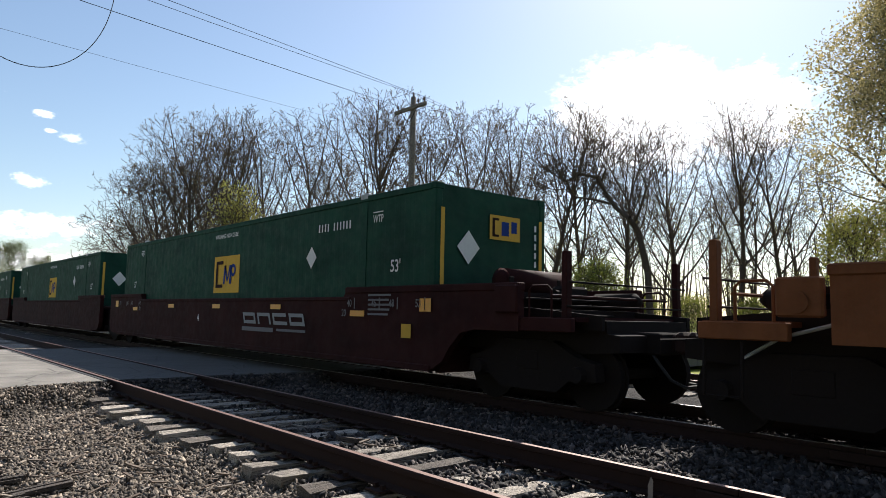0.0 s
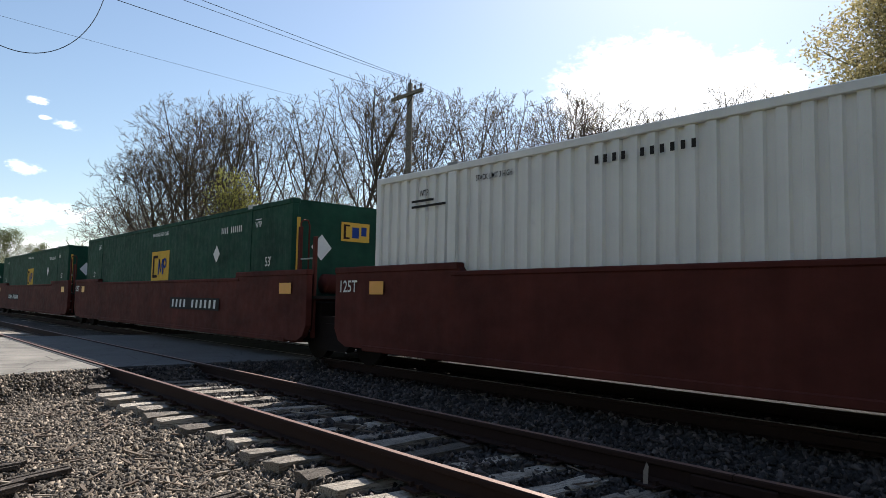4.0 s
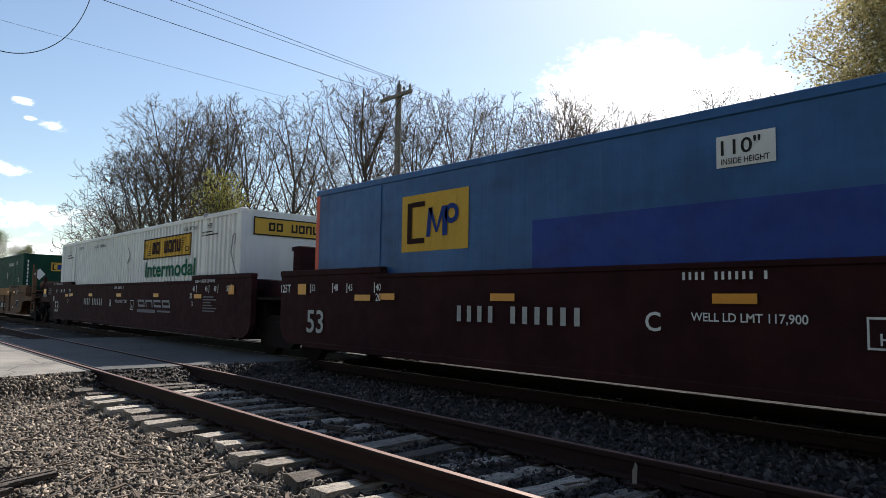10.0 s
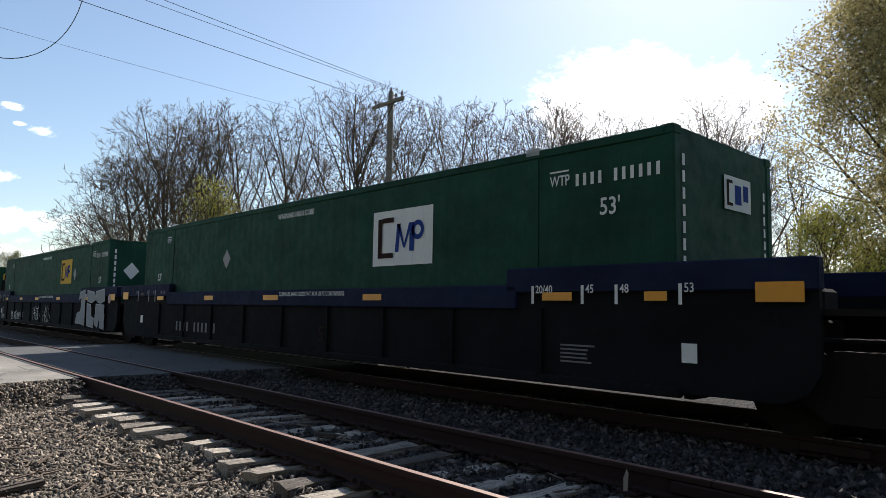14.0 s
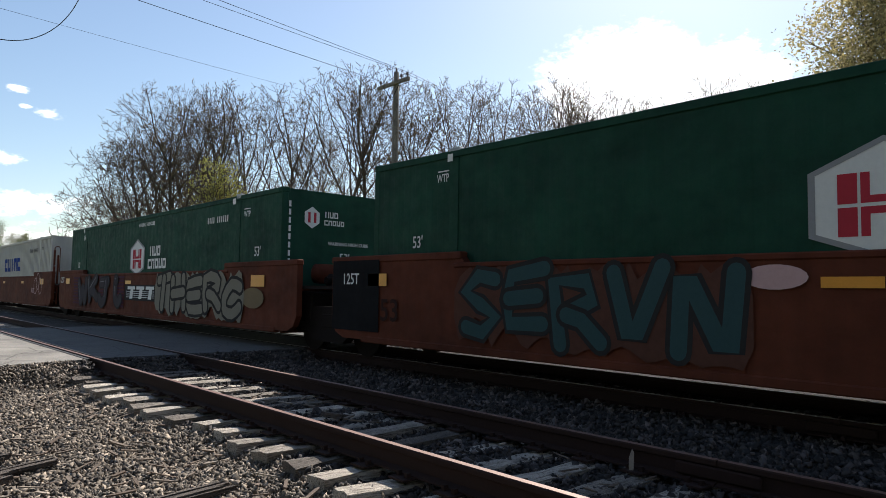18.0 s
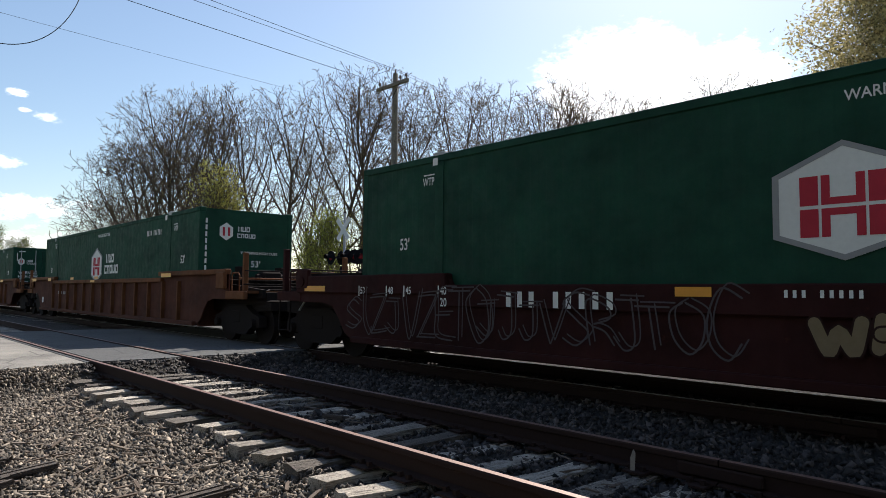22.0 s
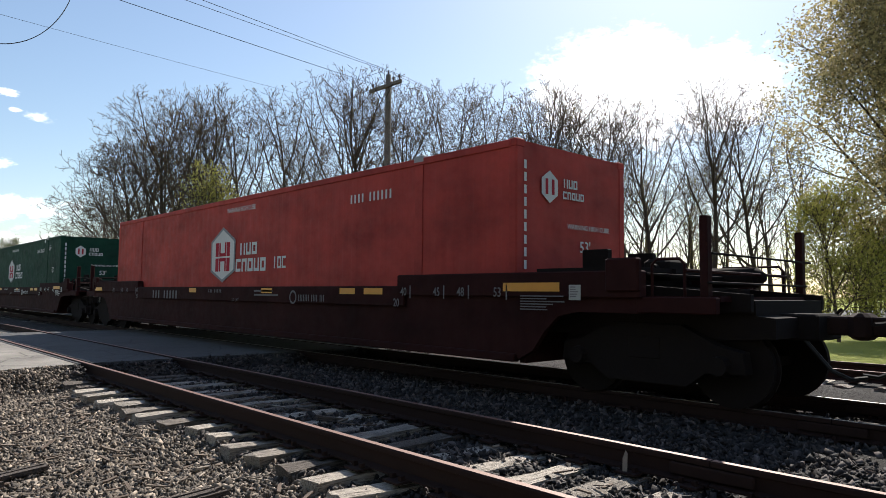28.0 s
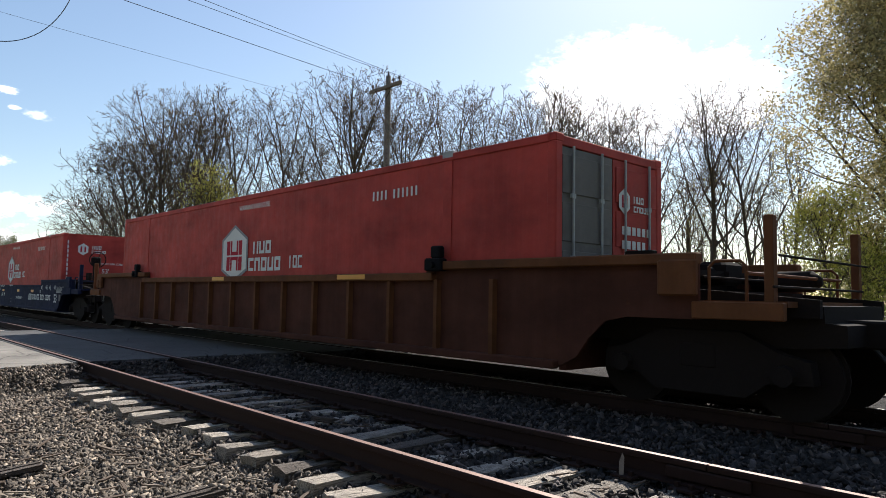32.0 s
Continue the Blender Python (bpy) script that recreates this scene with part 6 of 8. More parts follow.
    for i, (k, b, s) in enumerate(kinds):
        w = unit(b, well(k, names, 60 + i, trail_truck=i == 2, tank=(0, 2, 2)[i], ladders=(0, 1) if i == 0 else (0, 0)), s)
        mark(w, "reflector", rect(rect(rect(rect(Build(), 7.0, 7.5, 1.26, 1.36, MX), 11.4, 11.9, 1.26, 1.36, MX), 15.2, 15.8, 1.22, 1.46, MX), 0.1, 0.6, 1.25, 1.45, MX), REFLECT, "orange reflector strips")
        if i == 0:
            number_box(w, 3.3, 6.3, 0.9, 1.14)
            spray(w, MX - 0.004, -0.7, 3.1, 0.75, 1.6, "SHIN", MARK_PINK, MARK_RED, 21, "white and red spray-painted graffiti")
            for k2 in range(3):
                mark(w, "graffiti", oval(Build(), 14.35 + 0.45 * k2, 1.15 + 0.2 * (k2 % 2), 0.3, 0.36, MX - 0.002 * k2, hole=0.9), MARK_PINK, "pink looped outline graffiti")
            scrawl(w, MX - 0.003, 13.6, 14.2, 0.85, 1.1, 31, MARK_PINK)
        elif i == 1:
            for a, c in ((1.2, 2.0), (4.3, 5.0), (6.2, 6.9)):
                b5 = Build()
                for k2 in range(9):
                    rect(b5, a + 0.05 * (k2 % 2), c, 0.55 + 0.11 * k2, 0.62 + 0.11 * k2, MX)
                mark(w, "graffiti", b5, MARK_MAUVE, "striped mauve ground of graffiti")
            spray(w, MX - 0.004, 1.8, 6.7, 0.42, 1.56, "WKJI", MARK_DUSK, MARK_BLACK, 22, "dusky grey and black bulging graffiti", None, 0.125, MARK_FADED, 1.35)
            q = mark(w, "logo_panel", rect(Build(), 6.98, 9.6, 0.78, 1.24, MX), MARK_BLACK, "black band with three white bars")
            for k2 in range(3):
                c2 = 7.25 + 0.78 * k2
                part("logo_shape", rect(rect(Build(), c2 + 0.2, c2 + 0.44, 0.83, 1.1, MX - 0.004, slant=0.08), c2, c2 + 0.66, 1.1, 1.19, MX - 0.004), MARK_WHITE, q)
            for k2 in range(4):
                part("logo_shape", rect(Build(), 7.15, 9.5, 0.87 + 0.055 * k2, 0.885 + 0.055 * k2, MX - 0.006), MARK_WHITE, q)
            spray(w, MX - 0.004, 9.65, 14.8, 0.4, 1.6, "THERC", MARK_SILVER, MARK_BLACK, 23, "silver block graffiti with a black outline", MARK_SILVER, 0.115, None, 1.6, 2)
            mark(w, "graffiti", oval(Build(), 15.3, 0.98, 0.5, 0.22, MX - 0.002), MARK_SAND, "pale yellow painted face shape")
            mark(w, "lettering", lay("125T", -0.7, 1.3, 0.2, 0.95, MX), MARK_WHITE)
        else:
            q = mark(w, "black_panel", rect(Build(), -0.95, 0.4, 0.5, 1.68, MX), BLACK, "black painted end panel")
            part("lettering", lay("125T", -0.6, 1.28, 0.18, 0.9, MX - 0.004), MARK_WHITE, q)
            mark(w, "lettering", lay("53", 0.45, 0.7, 0.34, 1.0, MX), MARK_BROWN)
            spray(w, MX - 0.004, 2.3, 6.3, 0.42, 1.56, "SERVN", MARK_TEAL, MARK_BLACK, 24, "teal and black block graffiti", MARK_PATCH, 0.12, None, 1.6, 1)
            number_box(w, 10.3, 12.9, 0.96, 1.18)
            mark(w, "graffiti", oval(Build(), 6.6, 1.36, 0.3, 0.12, MX), MARK_PINK, "pink curl of graffiti")
            for text, u, z, tall in (("KRA", 10.3, 1.27, 0.18), ("DERUT", 13.35, 1.28, 0.2), ("3XK", 13.55, 1.04, 0.15)):
                mark(w, "graffiti", lay(text, u, z, tall, 0.95, MX), MARK_FADED, "grey hand-sprayed letters")
            mark(w, "emblem", oval(Build(), 14.4, 1.08, 0.07, 0.07, MX, hole=0.75), MARK_FADED, "grey ring mark")
            mark(w, "notice_frame", outline(17.4, 17.9, 1.2, 1.5, MX - 0.05), MARK_PALE, "white outlined notice square")
            mark(w, "placard", rect(Build(), 17.38, 17.6, 0.98, 1.18, MX), MARK_SAND, "small pale notice plate")
    # single ribbed cars
    for i, s in ((0, -350.23), (1, -373.43)):
        w = unit(badge_box("door" if i == 0 else "wall", id_u=2.7 if i == 0 else 12.4, z0=1.42), well("ribbed_oo", "rusty brown well car with upright ribs", 70 + i, ribs=13, rib_u=(2.0, 15.2)), s)
        mark(w, "reflector", rect(rect(rect(rect(Build(), -1.72, -0.79, 1.5, 1.62, MX), 1.34, 1.8, 1.5, 1.62, MX), 14.1, 14.8, 1.52, 1.62, MX), 7.4, 7.9, 1.42, 1.49, MX), REFLECT, "orange reflector strips")
        mark(w, "placard", rect(Build(), 0.2, 0.42, 0.62, 0.85, MX + 0.06), MARK_WHITE, "small white notice plate")
        mark(w, "reflector", rect(rect(Build(), 4.82, 5.24, 1.53, 1.61, MX), 7.85, 8.31, 1.53, 1.61, MX), REFLECT, "orange reflector strips")
        mark(w, "lettering", strokes(2.7, 4.34, 0.98, 1.1, 10, MX + 0.085, skip=(4,)), MARK_PALE, "pale row of bars")
        for a, c in ((6.71, 7.36), (7.75, 8.29), (9.0, 9.6), (10.0, 10.6), (11.1, 11.7)) if i == 0 else ():
            q = mark(w, "paint_patch", rect(Build(), a, c, 0.47, 0.83, MX + 0.085), MARK_PATCH, "paler painted-over rectangle")
            part("ghost_mark", strokes(a + 0.1, c - 0.1, 0.55, 0.75, 2, MX + 0.08, fill=0.6), RUSTBROWN, q)
    # single oxide-brown cars with a low sill
    low = "oxide-brown well car with a low sill and white lettering"
    cars = ((-396.58, badge_box(), 1), (-419.62, badge_box("door", id_u=2.6), 2), (-443.07, badge_box("door", id_u=2.4), 3), (-466.1, badge_box(), 4), (-489.07, red_box(), 5), (-512.55, badge_box(), 6))
    for s, b, i in cars:
        w = unit(b, well("low_oo", low, 80 + i), s)
        low_marks(w, 80 + i, MARK_FADED if i in (2, 3, 5) else MARK_WHITE)
        if i == 1:
            spray(w, MX - 0.004, 7.2, 9.2, 0.62, 1.05, "WHOE", MARK_SAND, MARK_BROWN, 41, "faded yellow graffiti letters")
            scrawl(w, MX - 0.003, -0.2, 3.2, 0.5, 1.25, 42, MARK_ASH, True)
            scrawl(w, MX - 0.003, 3.0, 6.6, 0.55, 1.25, 47, MARK_ASH, True)
            scrawl(w, MX - 0.003, 12.2, 17.0, 0.85, 1.3, 43, MARK_ASH)
        if i == 2:
            spray(w, MX - 0.004, 6.0, 9.9, 0.4, 1.24, "JTER", MARK_CRIMSON, MARK_PLUM, 44, "red and pink bubble graffiti", None, 0.13, MARK_PINK, 1.5)
        if i == 3:
            scrawl(w, MX - 0.003, 13.2, 14.6, 1.0, 1.25, 45, MARK_ASH)
            scrawl(w, MX - 0.003, 15.2, 16.8, 0.9, 1.2, 46, MARK_ASH)
    w = unit(red_box(), well("lowblue_oo", "navy blue smooth-sided well car with white lettering", 90), -535.01)
    hand_brake(w, -HALF - 1.2)
    sill_marks(w, MARK_WHITE, 1.45, reflect=((3.28, 3.71), (6.53, 6.99), (12.3, 12.75), (9.7, 10.15)), rz=1.01, ends=False, dz=-0.22)
    mark(w, "lettering", strokes(3.78, 5.42, 1.05, 1.3, 9, MX, skip=(3,), fill=0.5), MARK_WHITE, "white row of bars")
    q = mark(w, "notice_frame", outline(5.82, 6.08, 1.06, 1.31, MX), MARK_WHITE, "white outlined square with a letter")
    part("lettering", lay("H", 5.9, 1.1, 0.09, 1.0, MX), MARK_WHITE, q)
    mark(w, "lettering", lay("CONTROLLED INTERCHANGE CAR", 6.22, 1.27, 0.045, 0.75, MX), MARK_WHITE)
    mark(w, "lettering", lay("SEE EQUIPMENT REGISTER", 6.22, 1.205, 0.045, 0.75, MX), MARK_WHITE)
    for text, u, z in (("LT WT", 6.42, 0.885), ("54 100", 6.88, 0.885), ("LD LMT", 6.42, 0.79), ("165 900", 6.88, 0.79)):
        mark(w, "lettering", lay(text, u, z, 0.075, 0.85, MX), MARK_WHITE)
    mark(w, "lettering", strokes(8.1, 8.75, 1.25, 1.32, 9, MX, skip=(3,), fill=0.5), MARK_WHITE, "white row of bars")
    mark(w, "notice_frame", outline(8.37, 8.65, 0.55, 0.69, MX), MARK_FADED, "grey outlined notice square")
    mark(w, "placard", rect(Build(), 0.54, 0.74, 0.74, 0.94, MX), MARK_PALE, "small pale notice plate")
    mark(w, "emblem", oval(Build(), 1.66, 0.88, 0.15, 0.16, MX, hole=0.45), MARK_PALE, "round pale emblem")
    mark(w, "lettering", strokes(1.9, 3.38, 0.75, 0.92, 11, MX, skip=(5,), fill=0.55), MARK_PALE, "pale row of name bars")
    mark(w, "lettering", strokes(2.3, 3.12, 0.62, 0.71, 11, MX, fill=0.5), MARK_PALE, "pale row of name bars")
    mark(w, "emblem", oval(Build(), 3.5, 1.24, 0.07, 0.07, MX, hole=0.8), MARK_WHITE, "white ring mark")
    mark(w, "lettering", lines(-0.55, 0.15, 0.98, 1.26, 5, MX, seed=91), MARK_PALE, "small print")
    mark(w, "lettering", lines(1.78, 2.2, 1.0, 1.22, 4, MX, seed=92), MARK_PALE, "small print")
    mark(w, "lettering", lines(16.3, 17.3, 1.0, 1.24, 6, MX, seed=93), MARK_PALE, "small print")
    mark(w, "lettering", strokes(11.95, 12.5, 0.7, 0.95, 3, MX, fill=0.7), MARK_WHITE, "white striped emblem")
    mark(w, "lettering", name_row(12.6, 15.5, 0.72, 0.93, "ciouino onoi coonc", MX), MARK_WHITE, "white row of plain name shapes")
    mark(w, "lettering", strokes(9.55, 10.8, 0.71, 0.82, 10, MX), MARK_WHITE, "white row of bars")
    mark(w, "lettering", lay("53", 15.97, 0.66, 0.3, 1.0, MX), MARK_WHITE)
    mark(w, "placard", rect(Build(), 16.65, 16.88, 0.72, 0.95, MX), MARK_FADED, "small notice plate")
    mark(w, "reflector", rect(rect(Build(), -1.4, -0.91, 1.14, 1.3, MX), -1.4, -1.15, 0.94, 1.14, MX), REFLECT, "orange angle-shaped reflector")
    w = unit(red_box("door"), well("ribbed_oo", "brown well car with upright ribs and a yellow chord", 95, ribs=13, rib_u=(2.0, 15.2)), -558.04)
    mark(w, "reflector", rect(rect(Build(), 11.6, 12.4, 1.42, 1.5, MX), 6.6, 7.2, 1.42, 1.5, MX), REFLECT, "orange reflector strips")
    for u in (1.4, 13.9):
        lk = Build().box(-WX - 0.05, -WX + 0.1, HALF - u - 0.36, HALF - u, 1.53, 1.72, bevel=0.02).box(-WX - 0.02, -WX + 0.1, HALF - u - 0.3, HALF - u - 0.1, 1.72, 1.9, bevel=0.02).tube((-WX - 0.1, HALF - u - 0.2, 1.62), (-WX, HALF - u - 0.2, 1.62), 0.05, n=8)
        part("lock_box", lk, BLACK, w, "dark container lock on the chord")
    unit(badge_box(), well("navy_oo", "navy and black well car carrying a container", 97, tank=1), -581.4)


def low_marks(w, seed, ink):
    sill_marks(w, ink, 1.45, reflect=((5.9, 6.3), (9.5, 9.95), (12.3, 12.75)), rz=1.16, ends=False, dz=-0.22)
    mark(w, "reflector", rect(rect(rect(Build(), 16.07, 16.99, 1.22, 1.33, MX), 13.0, 13.5, 1.16, 1.26, MX), -1.6, -0.9, 1.18, 1.28, MX), REFLECT, "orange reflector strips")
    mark(w, "lettering", strokes(3.5, 5.25, 1.0, 1.2, 9, MX, skip=(3,)), ink, "row of bars")
    mark(w, "lettering", strokes(7.0, 7.7, 1.16, 1.23, 9, MX, skip=(3,)), ink, "row of bars")
    mark(w, "lettering", lay("LD LMT", 8.2, 0.98, 0.07, 0.95, MX), ink)
    mark(w, "lettering", lines(9.2, 10.4, 1.06, 1.22, 2, MX, seed=seed), ink, "small print")
    if seed != 90:
        mark(w, "emblem", oval(Build(), 10.75, 1.09, 0.13, 0.13, MX, hole=0.7), ink, "round ring emblem")
        mark(w, "lettering", strokes(10.95, 12.4 - 0.55, 1.02, 1.14, 16, MX, skip=(7, 12)), ink, "row of plain name bars")
    mark(w, "lettering", lines(16.37, 17.12, 0.97, 1.17, 6, MX, seed=seed + 1), ink, "small print")
    q = mark(w, "placard", rect(Build(), 17.13, 17.3, 1.12, 1.3, MX), MARK_PALE, "small white printed plate")
    part("lettering", lines(17.15, 17.28, 1.14, 1.28, 5, MX - 0.004, seed=seed + 2), MARK_FADED, q)


build_train()


# ---- ground, tracks, road ----
T1, T2, T3 = 4.037, TRAIN_X, 13.25
GAUGE = 0.7525
ROAD0, ROAD1 = 12.1, 21.9


def ground_height(x, y):
    """Profile of the bed across the tracks."""
    pts = [(-60, -0.5), (-6, -0.42), (0.5, -0.4), (2.3, -0.38), (2.76, -0.325), (2.95, -0.275), (5.3, -0.24), (5.8, -0.25), (6.2, -0.2), (7.15, -0.19), (7.2, -0.22), (8.9, -0.22), (8.95, -0.19), (9.8, -0.2), (10.3, -0.34), (11.2, -0.36), (11.7, -0.25), (14.8, -0.25), (15.4, -0.5), (16.2, -0.62), (60, -0.6)]
    xs, zs = zip(*pts)
    return float(np.interp(x, xs, zs))


def heights(x, y):
    return ground_height(x, y) + 0.035 * noise.noise((x * 1.1, y * 1.1, 0)) + 0.02 * noise.noise((x * 3.3, y * 3.3, 5))


def sheet(xs, ys, fn):
    b = Build()
    vs = [(x, y, fn(x, y)) for y in ys for x in xs]
    n = len(xs)
    fs = [(j * n + i, j * n + i + 1, (j + 1) * n + i + 1, (j + 1) * n + i) for j in range(len(ys) - 1) for i in range(n - 1)]
    return b.add(vs, fs)


far = [-2500, -700, -200, -80, -40, -20, -10, 0, 10, 15.5, 16.1, 20, 30, 40, 60, 90, 150, 300, 800, 2500]
g = new("ground", smooth(sheet(far, far, lambda x, y: -0.55 if 16 < x or x < -8 else -0.8).mesh("ground", GRASS)))
tagged(g, "short bright spring grass, flat to the horizon", "ground", kind="structure")
xs = list(np.arange(-9, 0, 0.6)) + list(np.arange(0, 16.3, 0.12))
ys = list(np.arange(-14, 0, 0.5)) + list(np.arange(0, 13, 0.12)) + list(np.arange(13, 60, 1.0)) + [80, 120, 200, 400, 700]
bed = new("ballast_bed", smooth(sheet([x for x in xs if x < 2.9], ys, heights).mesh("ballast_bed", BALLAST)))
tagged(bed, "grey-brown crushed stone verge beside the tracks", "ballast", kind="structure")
# same stone as the verge, darkened for the train's shade
bed = new("track_bed", smooth(sheet([x for x in xs if x > 2.85], ys, heights).mesh("track_bed", SHADED_BED)))
tagged(bed, "crushed stone bed under the tracks, coloured dark for the train's shade", "ballast", kind="structure")


def rail_profile(c):
    pts = [(-0.07, -0.178), (0.07, -0.178), (0.07, -0.165), (0.012, -0.145), (0.01, -0.05), (0.036, -0.04), (0.036, -0.008), (0.028, 0.0), (-0.028, 0.0), (-0.036, -0.008), (-0.036, -0.04), (-0.01, -0.05), (-0.012, -0.145), (-0.07, -0.165)]
    return [(c + x, z) for x, z in pts]


def railway(name, cx, label, shine, tie_ys, seed):
    rnd = random.Random(seed)
    ob = thing(name, label, "railway track", kind="structure")
    for s in (-1, 1):
        c = cx + s * GAUGE
        for y0, y1 in ((-60, 2.31), (2.32, 26.0), (26.01, 700)):
            r = part("rail", Build().prism_y(rail_profile(c), y0, y1), RUST, ob, "rusty steel rail")
            part("rail_head", Build().box(c - 0.027, c + 0.027, y0, y1, 0.0005, 0.003), RAILSHINE if shine else RAILTOP, r, "worn running surface")
        part("joint_bar", Build().box(c - 0.05, c - 0.014, 2.0, 2.63, -0.14, -0.05, bevel=0.01), RUST, ob)
    tie = []
    for k in range(5):
        b = Build()
        n = 7
        h = 0.17
        rows = []
        for i in range(n + 1):
            x = -1.3 + 2.6 * i / n
            j = [rnd.uniform(-0.012, 0.012) for _ in range(6)]
            if i in (0, n):
                j = [v * 3.2 for v in j]
            rows.append([(x + j[0], -0.112 + j[1], -h), (x + j[2], -0.115 + j[3], -0.012 + j[4] * 0.6), (x + j[2], -0.03, 0.0 + j[5] * 0.5), (x + j[0], 0.035, -0.004 + j[1] * 0.5), (x + j[3], 0.115 + j[0], -0.01 + j[2] * 0.6), (x + j[1], 0.112 + j[5], -h)])
        vs = [p for r in rows for p in r]
        fs = [tuple(range(5, -1, -1)), tuple(range(n * 6, n * 6 + 6))]
        for i in range(n):
            fs += [(i * 6 + q, i * 6 + (q + 1) % 6, (i + 1) * 6 + (q + 1) % 6, (i + 1) * 6 + q) for q in range(6)]
        tie.append(b.add(vs, fs).mesh("tie", TIE_WOOD))
    plate = Build().box(-0.18, 0.18, -0.09, 0.09, -0.002, 0.014)
    for x, y in ((-0.11, -0.05), (0.11, 0.05), (-0.1, 0.06)):
        plate.box(x - 0.018, x + 0.018, y - 0.016, y + 0.016, 0.01, 0.05)
    plate = plate.mesh("tie_plate", RUST)
    for y in tie_ys:
        t = part("tie", tie[rnd.randrange(5)], None, ob, at=pose(cx + rnd.uniform(-0.16, 0.14), y + rnd.uniform(-0.03, 0.03), -0.192 + rnd.uniform(-0.03, 0.004), rnd.uniform(-2, 2), rnd.uniform(-0.6, 0.6), rnd.uniform(-3, 3) + rnd.choice((0, 180))))
        if abs(y - 4) < 12:
            for s in (-1, 1):
                part("tie_plate", plate, None, t, at=t.matrix_basis.inverted() @ pose(cx + s * GAUGE, t.matrix_basis.translation.y, -0.189))
    return ob


railway("railway_track_near", T1, "weathered side track with rusty rails on split grey ties", False, [10.82 + 0.494 * 2 - 0.494 * i for i in range(0, 40)] + [22.6 + 0.5 * i for i in range(60)], 5)
railway("railway_track_far", T2, "main track with polished rails under the train", True, [11.7 - 0.52 * i for i in range(40)] + [22.5 + 0.52 * i for i in range(60)], 6)

railway("railway_track_back", T3, "disused back track with rusty rails", False, [11.6 - 0.53 * i for i in range(30)], 7)

# road over the tracks
road = thing("road", "worn grey asphalt road crossing the tracks", "road", kind="structure")
spans = [(-300, T1 - GAUGE - 0.11), (T1 - GAUGE + 0.1, T1 + GAUGE - 0.1), (T1 + GAUGE + 0.11, T2 - GAUGE - 0.11), (T2 - GAUGE + 0.1, T2 + GAUGE - 0.1), (T2 + GAUGE + 0.11, T3 - GAUGE - 0.11), (T3 - GAUGE + 0.1, T3 + GAUGE - 0.1), (T3 + GAUGE + 0.11, 300)]
for i, (a, b) in enumerate(spans):
    rnd = random.Random(i)
    near = [(x, ROAD0 + 0.12 * noise.noise((x * 0.9, 3.0, 0.0)) + (0.0 if x > 3 else (x - 3) * 0.25 if x > -4 else -1.75)) for x in np.linspace(max(a, -12), min(b, 20), 28)]
    ring = ([(a, near[0][1])] if a < -12 else []) + near + ([(b, near[-1][1])] if b > 20 else []) + [(b, ROAD1), (a, ROAD1)]
    # the near span is coloured as sunlit, the others as shaded
    part("road_slab", Build().prism_z(ring, -0.4, -0.008 if 0 < i < 6 else -0.012), SUNLIT_PAVEMENT if i == 0 else SHADED_ASPHALT, road, "worn pavement coloured pale as in sun" if i == 0 else "")
for x in (T1 - GAUGE - 0.105, T1 + GAUGE + 0.105, T2 - GAUGE - 0.105, T2 + GAUGE + 0.105):
    part("rubber_seal", Build().box(x - 0.03, x + 0.03, ROAD0, ROAD1, -0.2, -0.004), RUBBER, road)


def edge_shift(x):
    """How far the road's near edge runs out towards the verge."""
    return (x - 3) * 0.25 if -4 < x < 3 else -1.75 if x <= -4 else 0.0


def edge_height(x, y):
    """The broken slope between the road and the stones."""
    k = (y - edge_shift(x) - (ROAD0 - 2.2)) / 2.34
    low = heights(x, y) - 0.03
    t = max(0.0, min(1.0, (k - 0.55) / 0.38))
    z = low + (-0.04 - low) * t * t * (3 - 2 * t) + 0.07 * noise.noise((x * 2.6, y * 2.6, 2.0)) * (1 - abs(2 * t - 1))
    if abs(abs(x - T1) - GAUGE) < 0.13 or abs(abs(x - T2) - GAUGE) < 0.13:
        z = min(z, -0.2)
    return z


shoulder = sheet(list(np.arange(-12, 0, 0.3)) + list(np.arange(0, 12.01, 0.1)), [ROAD0 - 2.2 + 0.18 * i for i in range(14)], lambda x, y: 0)
for i, (x, y, z) in enumerate(shoulder.v):
    shoulder.v[i] = (x, y + edge_shift(x), edge_height(x, y + edge_shift(x)))
tagged(new("road_shoulder", smooth(shoulder.mesh("road_shoulder", BALLAST))), "dark broken edge of the road falling to the stones", "shoulder", kind="structure")


